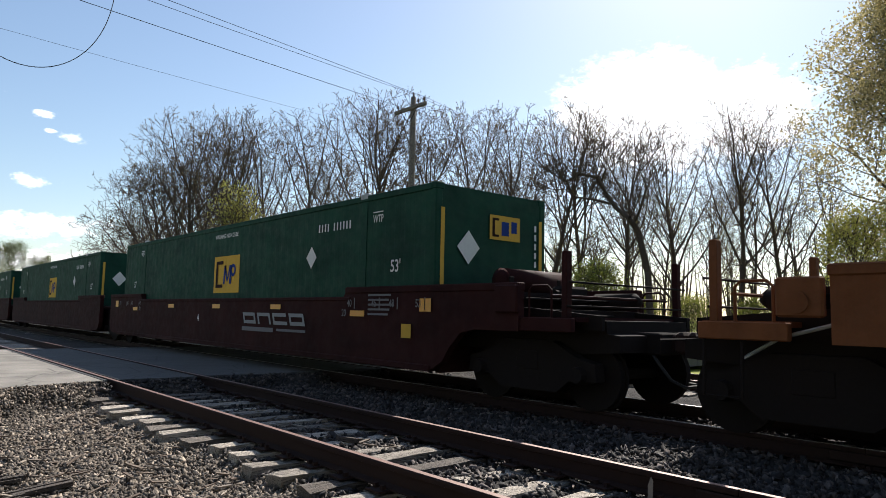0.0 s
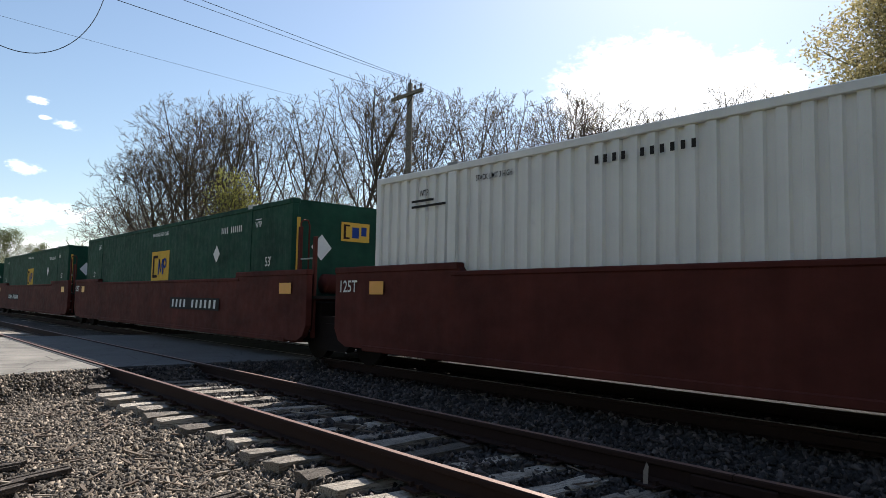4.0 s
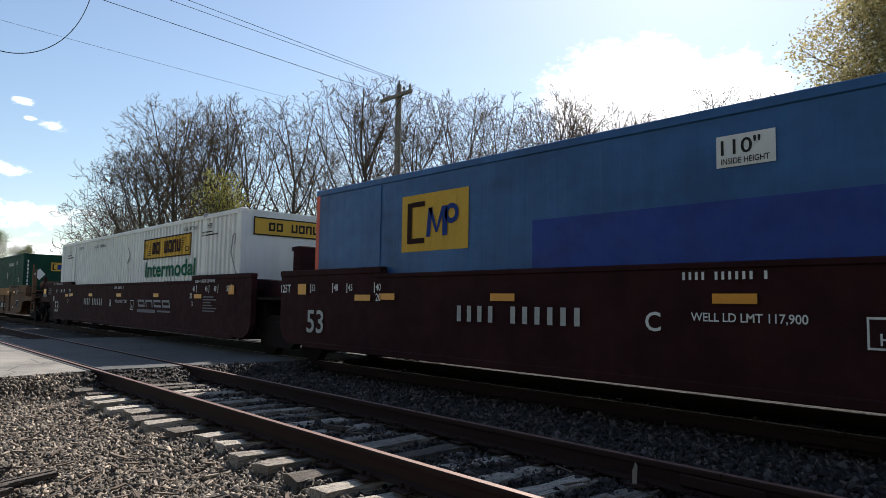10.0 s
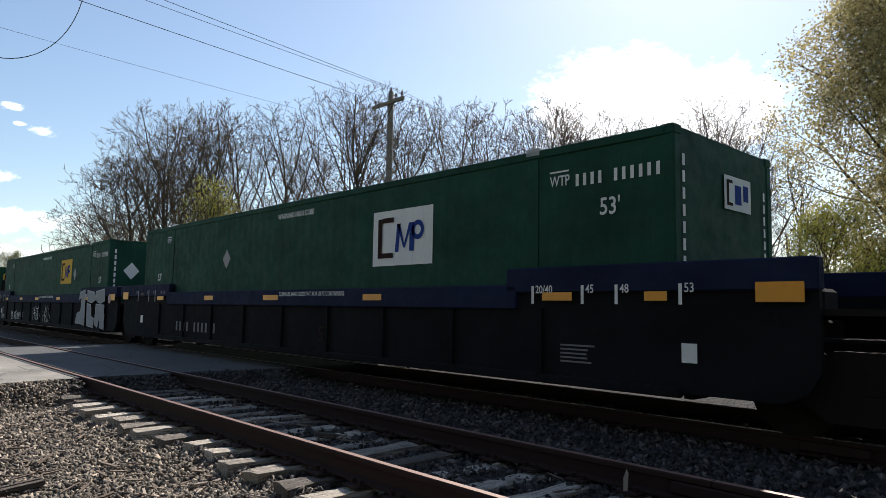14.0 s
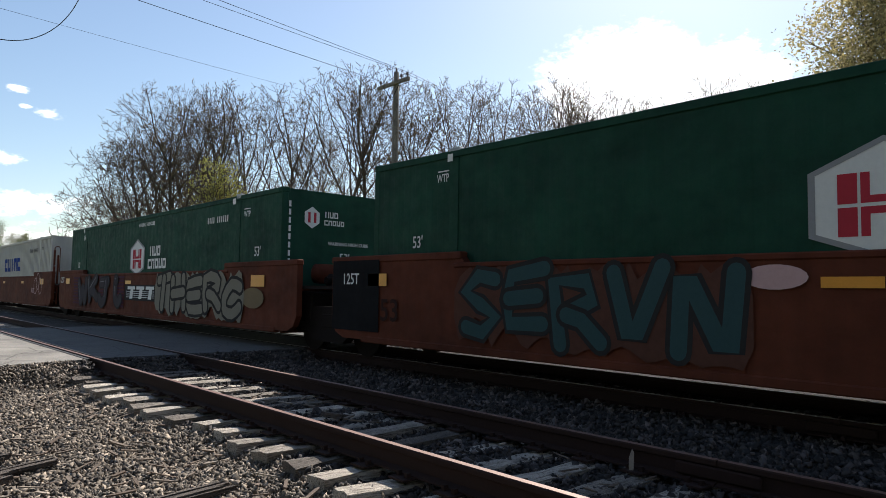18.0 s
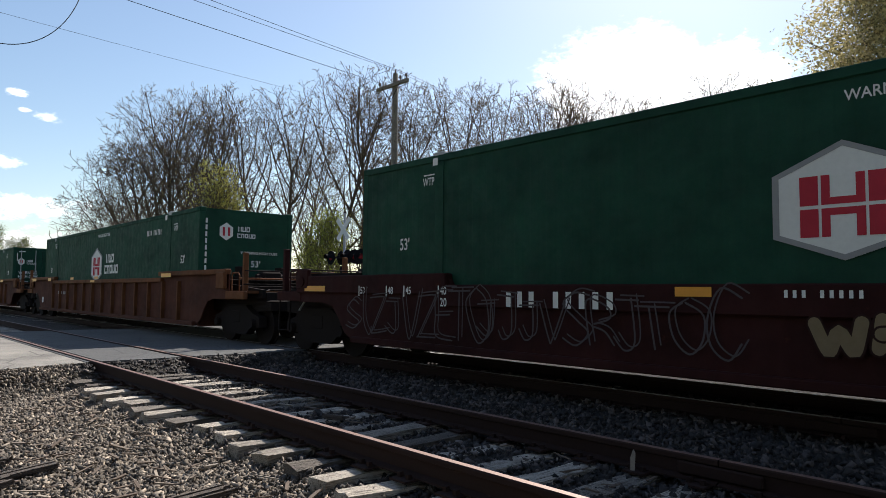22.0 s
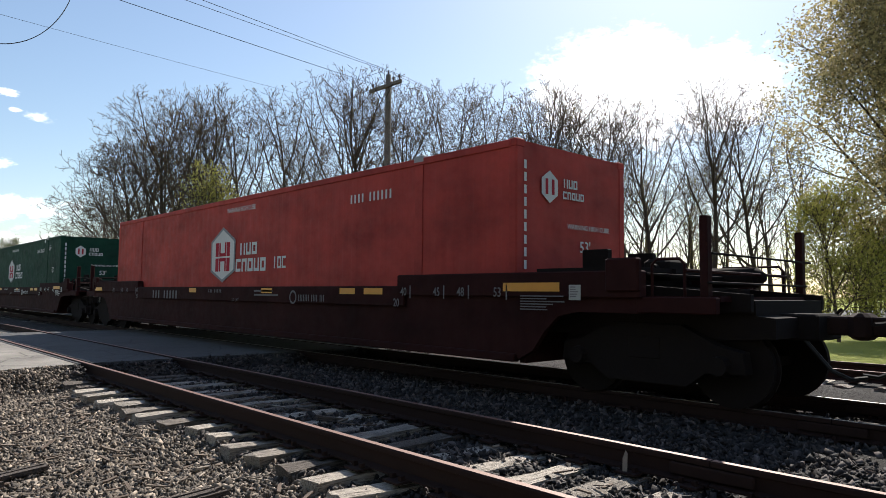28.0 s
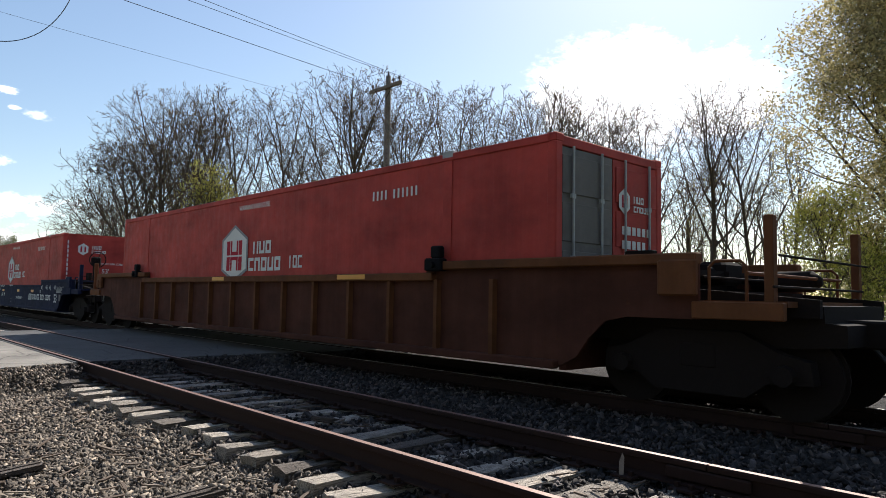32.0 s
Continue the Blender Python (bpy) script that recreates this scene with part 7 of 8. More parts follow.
# loose stones
def stones(name, count, area, size, mat, seed, label, up=0.3):
    rng = np.random.default_rng(seed)
    x0, x1, y0, y1 = area
    base = np.array([(-0.8, -0.7, -0.7), (0.75, -0.8, -0.7), (0.8, 0.7, -0.7), (-0.7, 0.8, -0.7), (-0.7, -0.5, 0.75), (0.5, -0.75, 0.6), (0.75, 0.5, 0.8), (-0.45, 0.7, 0.6)], float)
    tris = np.array([(0, 2, 1), (0, 3, 2), (4, 5, 6), (4, 6, 7), (0, 1, 5), (0, 5, 4), (1, 2, 6), (1, 6, 5), (2, 3, 7), (2, 7, 6), (3, 0, 4), (3, 4, 7)])
    n = count
    px, py = rng.uniform(x0, x1, n), rng.uniform(y0, y1, n)
    inside = [b < ROAD0 + edge_shift(a) - 0.02 for a, b in zip(px, py)]
    px, py = px[inside], py[inside]
    n = len(px)
    pz = np.array([max(heights(a, b), edge_height(a, b)) if b > 8 else heights(a, b) for a, b in zip(px, py)])
    s = (0.45 + 0.95 * rng.uniform(0, 1, n) ** 1.6) * size
    sc = np.stack([s * rng.uniform(0.8, 1.55, n), s * rng.uniform(0.55, 1.0, n), s * rng.uniform(0.3, 0.65, n)], 1)
    q = rng.normal(size=(n, 4))
    q /= np.linalg.norm(q, axis=1)[:, None]
    w, x, y, z = q.T
    R = np.stack([np.stack([1 - 2 * (y * y + z * z), 2 * (x * y - z * w), 2 * (x * z + y * w)], 1),
                  np.stack([2 * (x * y + z * w), 1 - 2 * (x * x + z * z), 2 * (y * z - x * w)], 1),
                  np.stack([2 * (x * z - y * w), 2 * (y * z + x * w), 1 - 2 * (x * x + y * y)], 1)], 1)
    pts = base[None] * (1 + rng.uniform(-0.75, 0.3, (n, 8, 3))) * sc[:, None, :]
    pts = np.einsum("nij,nkj->nki", R, pts)
    pts[:, :, 0] += px[:, None]
    pts[:, :, 1] += py[:, None]
    pts[:, :, 2] += (pz + s * up)[:, None]
    me = bpy.data.meshes.new(name)
    V = pts.reshape(-1, 3)
    F = (tris[None] + (np.arange(n) * 8)[:, None, None]).reshape(-1, 3)
    me.vertices.add(len(V))
    me.vertices.foreach_set("co", V.ravel())
    me.loops.add(F.size)
    me.loops.foreach_set("vertex_index", F.ravel())
    me.polygons.add(len(F))
    me.polygons.foreach_set("loop_start", np.arange(0, F.size, 3))
    me.polygons.foreach_set("loop_total", np.full(len(F), 3))
    me.update()
    me.materials.append(mat)
    return tagged(new(name, me), label, "stones", kind="stuff")


stones("ballast_stones", 52000, (0.3, 2.95, 1.8, 12.1), 0.03, STONE, 1, "loose grey-brown crushed stones beside the side track")
stones("ballast_stones", 18000, (2.85, 6.4, 1.0, 12.1), 0.037, SHADED_STONE, 2, "crushed stones between and around the ties")
stones("ballast_stones", 14000, (5.2, 10.4, -1.5, 12.0), 0.04, SHADED_STONE, 3, "crushed stones along the main track")
stones("ballast_stones", 7000, (-3.0, 0.4, 3.0, 11.7), 0.04, STONE, 4, "scattered stones on the gravel verge")

stones("ballast_stones", 6000, (-4.0, 2.9, -5.0, 2.0), 0.042, STONE, 5, "loose stones where the verge meets the side track")
stones("ballast_stones", 7000, (2.85, 10.4, -7.0, 1.0), 0.042, SHADED_STONE, 6, "crushed stones between the tracks")

# splintered wood lying on the stones
rnd = random.Random(9)
for i in range(290):
    x, y = (rnd.uniform(0.4, 2.7), rnd.uniform(3.0, 10.5)) if i < 235 else (rnd.uniform(3.4, 4.7), rnd.uniform(2.5, 9))
    l, w = rnd.uniform(0.035, 0.13), rnd.uniform(0.007, 0.018)
    b = Build().prism_z([(-l, -w), (l * 0.6, -w * 0.7), (l, 0), (l * 0.5, w), (-l * 0.9, w * 0.6)], 0, w * 0.8)
    ob = new("wood_splinter", b.mesh("wood_splinter", SPLINTER))
    ob.matrix_basis = pose(x, y, heights(x, y) + 0.055, rnd.uniform(-14, 14), rnd.uniform(-14, 14), rnd.uniform(0, 360))
    tagged(ob, "weathered splinter of wood on the stones", "splinter", "wood splinters on the stones")
for x, y, l, r in ((1.25, 6.55, 0.3, 5), (1.05, 6.95, 0.22, -8), (0.95, 6.2, 0.2, 12), (2.0, 4.9, 0.34, -3), (4.15, 6.3, 0.17, 130)):
    b = Build()
    for k in range(5):
        w0, w1 = -0.07 + 0.028 * k, -0.044 + 0.028 * k
        e0, e1 = rnd.uniform(0.55, 1.0), rnd.uniform(0.6, 1.0)
        b.prism_z([(-l * e0, w0), (l * e1, w0), (l * (e1 + rnd.uniform(-0.2, 0.1)), w1), (-l * (e0 + rnd.uniform(-0.2, 0.1)), w1)], 0, 0.03 + rnd.uniform(0, 0.02))
    ob = new("broken_board", b.mesh("broken_board", OLD_BOARD))
    ob.matrix_basis = pose(x, y, heights(x, y) + 0.04, 3, -5, r)
    tagged(ob, "broken dark piece of split tie wood on the stones", "board", "broken boards on the stones")

scrap = new("wood_splinter", Build().prism_z([(-0.1, -0.02), (0.07, -0.014), (0.1, 0.004), (0.03, 0.022), (-0.09, 0.014)], 0, 0.014).mesh("wood_splinter", SPLINTER))
scrap.matrix_basis = pose(4.68, 2.96, -0.12, 10, -68, 20)
tagged(scrap, "pale splinter of wood leaning on the rail", "splinter", "wood splinters on the stones")

# ---- pole and wires ----
POLE = Vector((17.85, 22.95, -0.6))


def pole():
    ob = thing("utility_pole", "grey wooden utility pole with one crossarm", "pole", at=Matrix.Translation(POLE))
    h = 11.3
    n, k = 10, 8
    vs = [((0.19 - 0.009 * j) * math.cos(2 * math.pi * i / n), (0.19 - 0.009 * j) * math.sin(2 * math.pi * i / n), h * j / k) for j in range(k + 1) for i in range(n)]
    fs = [(j * n + i, j * n + (i + 1) % n, (j + 1) * n + (i + 1) % n, (j + 1) * n + i) for j in range(k) for i in range(n)] + [tuple(range(k * n, k * n + n))]
    part("shaft", smooth(Build().add(vs, fs).mesh("shaft", POLE_WOOD)), None, ob)
    part("crossarm", Build().box(-0.22, -0.1, -1.08, 1.08, h - 0.62, h - 0.46, bevel=0.012), POLE_WOOD, ob)
    for s in (-1, 1):
        part("brace", Build().tube((-0.24, 0.05 * s, h - 1.2), (-0.24, 0.6 * s, h - 0.6), 0.016, n=5), STEEL, ob)
    for y in (-0.95, -0.55, 0.9):
        part("insulator", Build().tube((-0.16, y, h - 0.46), (-0.16, y, h - 0.36), 0.03, n=8).tube((-0.16, y, h - 0.36), (-0.16, y, h - 0.24), 0.06, 0.045, n=8), GLASS_INS, ob)
    part("insulator", Build().tube((0, 0, h), (0, 0, h + 0.2), 0.05, 0.03, n=8), GLASS_INS, ob)
    return h


POLE_H = pole()


def cable(name, p, q, sag, r, label, n=40):
    b = Build()
    p, q = Vector(p), Vector(q)
    pts = [p.lerp(q, i / n) - Vector((0, 0, sag * 4 * (i / n) * (1 - i / n))) for i in range(n + 1)]
    b.path(pts, r, 5)
    return tagged(new(name, b.mesh(name, WIRE)), label, "cable", "overhead wires")


TOP = POLE + Vector((0, 0, POLE_H))
ALONG = Vector((1.0, 0.165, 0.0))
for dy, dz, r, sag, label in ((0.0, 0.15, 0.009, 0.3, "thin overhead wire from the pole's top"), (-0.95, -0.25, 0.009, 0.04, "thin overhead wire over the road"), (0.9, -0.25, 0.011, 0.2, "overhead wire over the road")):
    p = TOP + Vector((0, dy, dz))
    cable("overhead_wire", p, p - ALONG * 52 + Vector((0, 0, -0.4)), sag, r, label, 48)
    cable("overhead_wire", p, p + ALONG * 60 + Vector((0, 0, -1.0)), 0.6, r, label, 30)
cable("overhead_wire", (20.0, 28.4, 10.7), (-26.0, 23.7, 11.0), 0.3, 0.006, "faint thin wire beyond the road", 40)
# slack loop of cable that hangs from the wires
loop = []
for i in range(41):
    a = math.pi * i / 40
    x = 2.77 + 2.24 * math.cos(a)
    loop.append((x, 20.0 + 0.165 * x, 10.62 - 3.1 * math.sin(a)))
tagged(new("slack_cable", Build().path(loop, 0.012, 5).mesh("slack_cable", WIRE)), "slack loop of dark service cable hanging from the wires", "cable")


# ---- crossing signal beyond the tracks ----
def crossing_signal(x, y):
    ob = thing("crossing_signal", "grey crossing signal mast with white crossed boards and black lamp heads", "signal", at=pose(x, y, -0.6))
    part("mast", smooth(Build().tube((0, 0, 0), (0, 0, 5.1), 0.06, n=12).mesh("mast", MARK_GREY)), None, ob, "grey steel tube")
    part("footing", Build().box(-0.3, 0.3, -0.3, 0.3, -0.2, 0.12, bevel=0.03), MARK_GREY, ob)
    part("cap", Build().tube((0, 0, 5.1), (0, 0, 5.16), 0.075, 0.03, n=12), STEEL, ob)
    for s in (-1, 1):
        m = Matrix.Translation((-0.08 - 0.02 * s, 0, 4.42)) @ Matrix.Rotation(radians(45 * s), 4, "X")
        part("crossed_board", Build().box(-0.006, 0.006, -0.62, 0.62, -0.115, 0.115, bevel=0.004), MARK_WHITE, ob, "white crossed board", at=m)
    part("lamp_arm", Build().tube((0, -0.75, 3.22), (0, 0.75, 3.22), 0.035, n=8), STEEL, ob)
    for k, (dx, dy, turn) in enumerate(((-0.25, -0.62, 0), (-0.25, 0.62, 0), (0.25, -0.62, 180), (0.25, 0.62, 180), (-0.1, -1.35, 70), (-0.1, -0.9, 70))):
        at = pose(dx, dy, 3.22, 0, 0, turn)
        disc = Build().tube((0.0, 0, 0), (-0.02, 0, 0), 0.3, n=24).tube((0.16, 0, 0), (0.0, 0, 0), 0.1, 0.17, n=14)
        d = part("lamp_head", disc, BLACK, ob, "round black backing disc with a hooded lamp", at=at)
        hood = Build()
        for i in range(9):
            a0, a1 = math.pi * (i / 9) * 1.2 - 0.3, math.pi * ((i + 1) / 9) * 1.2 - 0.3
            hood.add([(-0.02, 0.13 * math.cos(a0), 0.13 * math.sin(a0)), (-0.02, 0.13 * math.cos(a1), 0.13 * math.sin(a1)), (-0.3, 0.14 * math.cos(a1), 0.14 * math.sin(a1)), (-0.3, 0.14 * math.cos(a0), 0.14 * math.sin(a0))], [(0, 1, 2, 3)])
        part("hood", hood, BLACK, d)
        part("lens", smooth(Build().tube((-0.021, 0, 0), (-0.05, 0, 0), 0.12, 0.06, n=14).mesh("lens", MARK_RED)), None, d, "dark red lens")
    part("lamp_arm", Build().tube((0, 0, 3.22), (-0.1, -1.35, 3.22), 0.03, n=8), STEEL, ob)
    part("junction_box", Build().box(-0.14, 0.14, -0.12, 0.12, 2.5, 2.85, bevel=0.02), BLACK, ob)
    return ob


crossing_signal(16.0, 23.9)
box = thing("relay_cabinet", "low dark metal relay cabinet beside the signal", "cabinet", at=pose(17.3, 24.4, -0.6))
part("body", Build().box(-0.4, 0.4, -0.3, 0.3, 0.1, 2.55, bevel=0.02), BLACK, box)
part("door", Build().box(-0.44, -0.4, -0.26, 0.26, 0.2, 2.4, bevel=0.008), BLACK, box)
part("lid", Build().box(-0.46, 0.46, -0.36, 0.36, 2.55, 2.62, bevel=0.02), STEEL, box)
part("plinth", Build().box(-0.45, 0.45, -0.35, 0.35, -0.1, 0.1), MARK_GREY, box)


# ---- trees ----
def grow(seed, height, wide=0.34, base=0.2, limbs=12, clear=0.3, up=0.5, twig=0.011, spurs=3, dense=1.0, thick=1.0, lean=0.04):
    """A tree that fills an egg-shaped crown: trunk and limbs, twigs with short spurs, and the spurs' tips.
    wide: half width of the crown over the height; base: where the crown begins; clear: where the first limb leaves the trunk."""
    rnd = random.Random(seed)
    wood, fine, tips = Build(), Build(), []
    mid, high, out = height * (base + 1) / 2, height * (1 - base) / 2, height * wide

    def room(p, d):
        """How far it is along d to the crown's edge."""
        a = Vector((p.x / out, p.y / out, (p.z - mid) / high))
        b = Vector((d.x / out, d.y / out, d.z / high))
        bb, ab = b.dot(b), a.dot(b)
        disc = ab * ab - bb * (a.dot(a) - 1)
        if disc <= 0:
            return 0.0
        reach = max(0.0, (-ab + math.sqrt(disc)) / bb)
        return reach * (1 + 0.22 * noise.noise(d * 2.2 + Vector((seed * 3.1, 0, 0))))

    def limb(p, d, length, r, level):
        steps = (9, 7, 5, 3, 2)[level]
        end = (0.4, 0.3, 0.4, 0.6, 0.8)[level]
        kink = (0.06, 0.14, 0.17, 0.2, 0.25)[level]
        lift = (0.0, 0.13, 0.14, 0.15, 0.15)[level] * up * 2
        marks = [(p, d, r)]
        for i in range(steps):
            d = (d + Vector((rnd.uniform(-1, 1), rnd.uniform(-1, 1), rnd.uniform(-0.7, 0.7))) * kink + Vector((0, 0, lift))).normalized()
            q = p + d * (length / steps)
            ra, rb = r * (1 - (1 - end) * i / steps), r * (1 - (1 - end) * (i + 1) / steps)
            (wood if level < 2 else fine).tube(p, q, max(ra, twig), max(rb, twig * 0.75), n=(8, 6, 4, 3, 3)[level], caps=False)
            marks.append((q, d, rb))
            p = q
        if level == 4 or (level == 3 and not spurs):
            tips.append((p, d))
            return
        kids = (limbs, round(rnd.randint(5, 7) * dense), round(rnd.randint(4, 5) * dense), spurs)[level]
        first = (clear, 0.22, 0.2, 0.3)[level]
        spin = rnd.uniform(0, 6.283)
        for k in range(kids):
            t = first + (1 - first) * (k + rnd.random()) / kids
            q, dd, rr = marks[max(1, min(steps, round(t * steps)))]
            side = dd.orthogonal().normalized()
            side.rotate(Matrix.Rotation(spin + k * 2.4 + rnd.uniform(-0.5, 0.5), 3, dd))
            w = rnd.uniform(0.6, 1.0) * ((1.35 - 0.75 * t) if level == 0 else 1.05)
            nd = (dd * math.cos(w) + side * math.sin(w)).normalized()
            free = room(q, nd)
            if level == 0:
                ln = min(free, height * 0.62) * rnd.uniform(0.8, 1.0)
            else:
                ln = min(free + 0.3, length * rnd.uniform(0.3, 0.5) * (1.25 - 0.5 * t) + (0.0, 0.3, 0.22, 0.15)[level])
            if ln > (0.8, 0.5, 0.25, 0.12)[level]:
                limb(q, nd, ln, rr * rnd.uniform(0.5, 0.66), level + 1)
        if level:
            tips.append((p, d))
        else:
            for k in range(3):
                side = Vector((math.cos(spin + 2.1 * k), math.sin(spin + 2.1 * k), 2.2)).normalized()
                limb(p, side, max(1.0, room(p, side) * 0.95), marks[-1][2] * 0.8, 1)

    limb(Vector((0, 0, -0.3)), Vector((rnd.uniform(-lean, lean), rnd.uniform(-lean, lean), 1)).normalized(), height * 0.66, (height * 0.01 + 0.03) * thick, 0)
    return wood, fine, tips


def leaves(tips, per, size, spread, seed):
    rng = np.random.default_rng(seed)
    P = np.array([t[0] for t in tips])
    n = len(P) * per
    c = np.repeat(P, per, 0) + rng.normal(size=(n, 3)) * spread
    a = rng.normal(size=(n, 3))
    a /= np.linalg.norm(a, axis=1)[:, None]
    b = rng.normal(size=(n, 3))
    b -= a * (a * b).sum(1)[:, None]
    b /= np.linalg.norm(b, axis=1)[:, None]
    s = size * rng.uniform(0.6, 1.3, (n, 1))
    V = np.stack([c - a * s, c + b * s * 0.5, c + a * s, c - b * s * 0.5], 1).reshape(-1, 3)
    return V, np.arange(n * 4).reshape(-1, 4)


def leaf_mesh(name, VF, mat):
    V, F = VF
    me = bpy.data.meshes.new(name)
    me.from_pydata(V.tolist(), [], F.tolist())
    me.materials.append(mat)
    me.update()
    return me


def tree(seed, height, label, per=1, size=0.06, leafmat=None, spread_leaf=0.12, leaf_part=1.0, name="bare_tree", **how):
    wood, fine, tips = grow(seed, height, **how)
    ob = thing(name, label, "tree", "trees behind the track")
    part("trunk", smooth(wood.mesh("trunk", BARK)), None, ob)
    if fine.f:
        part("branchwork", fine.mesh("branchwork", TWIG), None, ob, kind="stuff")
    if leafmat and per:
        pick = tips[:: max(1, round(1 / leaf_part))]
        part("crown", leaf_mesh("crown", leaves(pick, per, size, spread_leaf, seed), leafmat), None, ob, "thin crown of opening buds" if size < 0.1 else "crown of young leaves")
    return ob


BARE = "bare tree with fine twigs and opening buds"
MASTERS = [tree(n, 15.0, BARE, 2, 0.045, BUD, 0.05, wide=w, base=b, limbs=k, clear=c, up=u, spurs=2, twig=0.0135, dense=1.05, thick=1.1)
           for n, w, b, k, c, u in ((1, 0.31, 0.3, 11, 0.32, 0.35), (2, 0.25, 0.33, 10, 0.38, 0.5), (3, 0.35, 0.25, 12, 0.28, 0.3), (4, 0.28, 0.33, 10, 0.35, 0.4), (7, 0.32, 0.26, 11, 0.3, 0.35))]
BROAD = tree(8, 13.0, "broad bare tree with low spreading limbs", 2, 0.04, BUD, 0.06, wide=0.5, base=0.05, limbs=17, clear=0.1, up=0.15, spurs=2, twig=0.016, dense=1.25, thick=1.2)
SLIM = [tree(n, 13.0, "slim young tree at the edge of the wood, coming into leaf", 3, 0.05, YOUNG, 0.16, wide=0.15, base=0.3, limbs=9, clear=0.35, up=0.45, spurs=0, twig=0.015) for n in (11, 12, 13)]
TOPS = {}
for ob in MASTERS + [BROAD] + SLIM:
    TOPS[ob.name] = max(v.co.z for c in ob.children for v in c.data.vertices)


def at_bearing(az, dist, z=-0.66):
    a = radians(az)
    return math.sin(a) * dist, math.cos(a) * dist, z


def plant(master, az, dist, top_el, turn):
    x, y, z = at_bearing(az, dist)
    h = math.tan(radians(top_el)) * dist + 1.2 - z
    k = h / TOPS[master.name]
    return copy_thing(master, pose(x, y, z, 0, 0, turn) @ Matrix.Diagonal((k, k, k, 1)))


rnd = random.Random(21)
# bearing, distance, top elevation of the skyline trees
SKYLINE = [(20.2, 47, 15.4), (23.4, 45, 16.0), (26.2, 46, 15.1), (29.0, 45, 16.4), (32.6, 43, 17.6),
           (35.6, 43, 18.4), (39.4, 42, 17.0), (43.2, 42, 17.5), (46.3, 41, 17.1), (49.2, 41, 17.6), (52.3, 41, 16.8),
           (56.0, 40, 16.0), (60.0, 42, 15.3), (64.3, 40, 16.6), (67.8, 41, 14.8)]
for i, (az, dist, el) in enumerate(SKYLINE):
    plant(MASTERS[i % 5], az, dist, el + 0.5, rnd.uniform(0, 360))
plant(BROAD, 18.5, 48, 11.8, 40)
plant(MASTERS[2], 18.9, 52, 13.4, 200)
plant(MASTERS[0], 22.0, 50, 14.8, 120)
plant(BROAD, 15.6, 60, 7.6, 160)
for i in range(6):
    az = 22 + i * 8.2 + rnd.uniform(-1, 1)
    plant(MASTERS[(i * 3 + 1) % 5], az, rnd.uniform(52, 62), rnd.uniform(11, 14), rnd.uniform(0, 360))
for i in range(26):
    az = 18 + i * 2.1 + rnd.uniform(-0.8, 0.8)
    plant(SLIM[i % 3], az, rnd.uniform(37, 60), rnd.uniform(6, 12.5), rnd.uniform(0, 360))
for i, ob in enumerate(MASTERS + [BROAD] + SLIM):
    ob.matrix_basis = pose(*at_bearing(78 + 3 * i, 60))

# an old oak with crooked limbs; rows of bearing and elevation along its limbs
OAK = [
    [(57.9, -2.2), (57.6, 3.8), (56.9, 7.1), (56.2, 8.2), (55.2, 9.0), (54.4, 10.1), (53.6, 11.6), (52.2, 11.9), (51.1, 11.3), (50.2, 11.8)],
    [(54.7, 9.4), (53.2, 9.8), (51.8, 10.0), (50.9, 10.7), (50.2, 10.6)],
    [(56.6, 7.8), (57.1, 9.0), (57.6, 10.7), (57.1, 12.0), (58.0, 12.9)],
    [(53.9, 11.0), (54.3, 12.2), (53.8, 13.2)],
]


def crooked_oak(dist):
    rng = random.Random(5)
    foot = Vector(at_bearing(57.9, dist, -0.66))
    wood, fine = Build(), Build()

    def twigs(p, d, length, r, level):
        for _ in range(3):
            d = (d + Vector((rng.uniform(-1, 1), rng.uniform(-1, 1), rng.uniform(-0.6, 0.9))) * 0.35).normalized()
            q = p + d * (length / 3)
            fine.tube(p, q, max(r, 0.014), max(r * 0.8, 0.011), n=4, caps=False)
            p, r = q, r * 0.8
            if level < 2:
                for _ in range(2):
                    side = Vector((rng.uniform(-1, 1), rng.uniform(-1, 1), rng.uniform(-0.3, 0.9)))
                    twigs(p, (d * 0.7 + side * 0.8).normalized(), length * rng.uniform(0.4, 0.6), r * 0.6, level + 1)

    for n, line in enumerate(OAK):
        r = 0.19 if n == 0 else 0.08
        pts = []
        for k, (az, el) in enumerate(line):
            away = dist + 0.5 * math.sin(k * 1.7 + n)
            x, y, _ = at_bearing(az, away, 0)
            pts.append(Vector((x, y, 1.176 + math.tan(radians(el)) * away)) - foot)
        for k in range(len(pts) - 1):
            t0, t1 = k / (len(pts) - 1), (k + 1) / (len(pts) - 1)
            wood.tube(pts[k], pts[k + 1], r * (1 - 0.75 * t0), r * (1 - 0.75 * t1), n=8, caps=False)
            if k or n:
                d = (pts[k + 1] - pts[k]).normalized()
                for _ in range(2):
                    side = Vector((rng.uniform(-1, 1), rng.uniform(-1, 1), rng.uniform(0.0, 1.2)))
                    twigs(pts[k + 1], (d * 0.5 + side).normalized(), rng.uniform(0.7, 1.3), 0.03, 0)
    ob = thing("bare_tree", "old oak with dark crooked limbs, still bare", "tree", "trees behind the track", at=Matrix.Translation(foot))
    part("trunk", smooth(wood.mesh("trunk", BARK)), None, ob)
    part("branchwork", fine.mesh("branchwork", BARK), None, ob, kind="stuff")


crooked_oak(36.5)

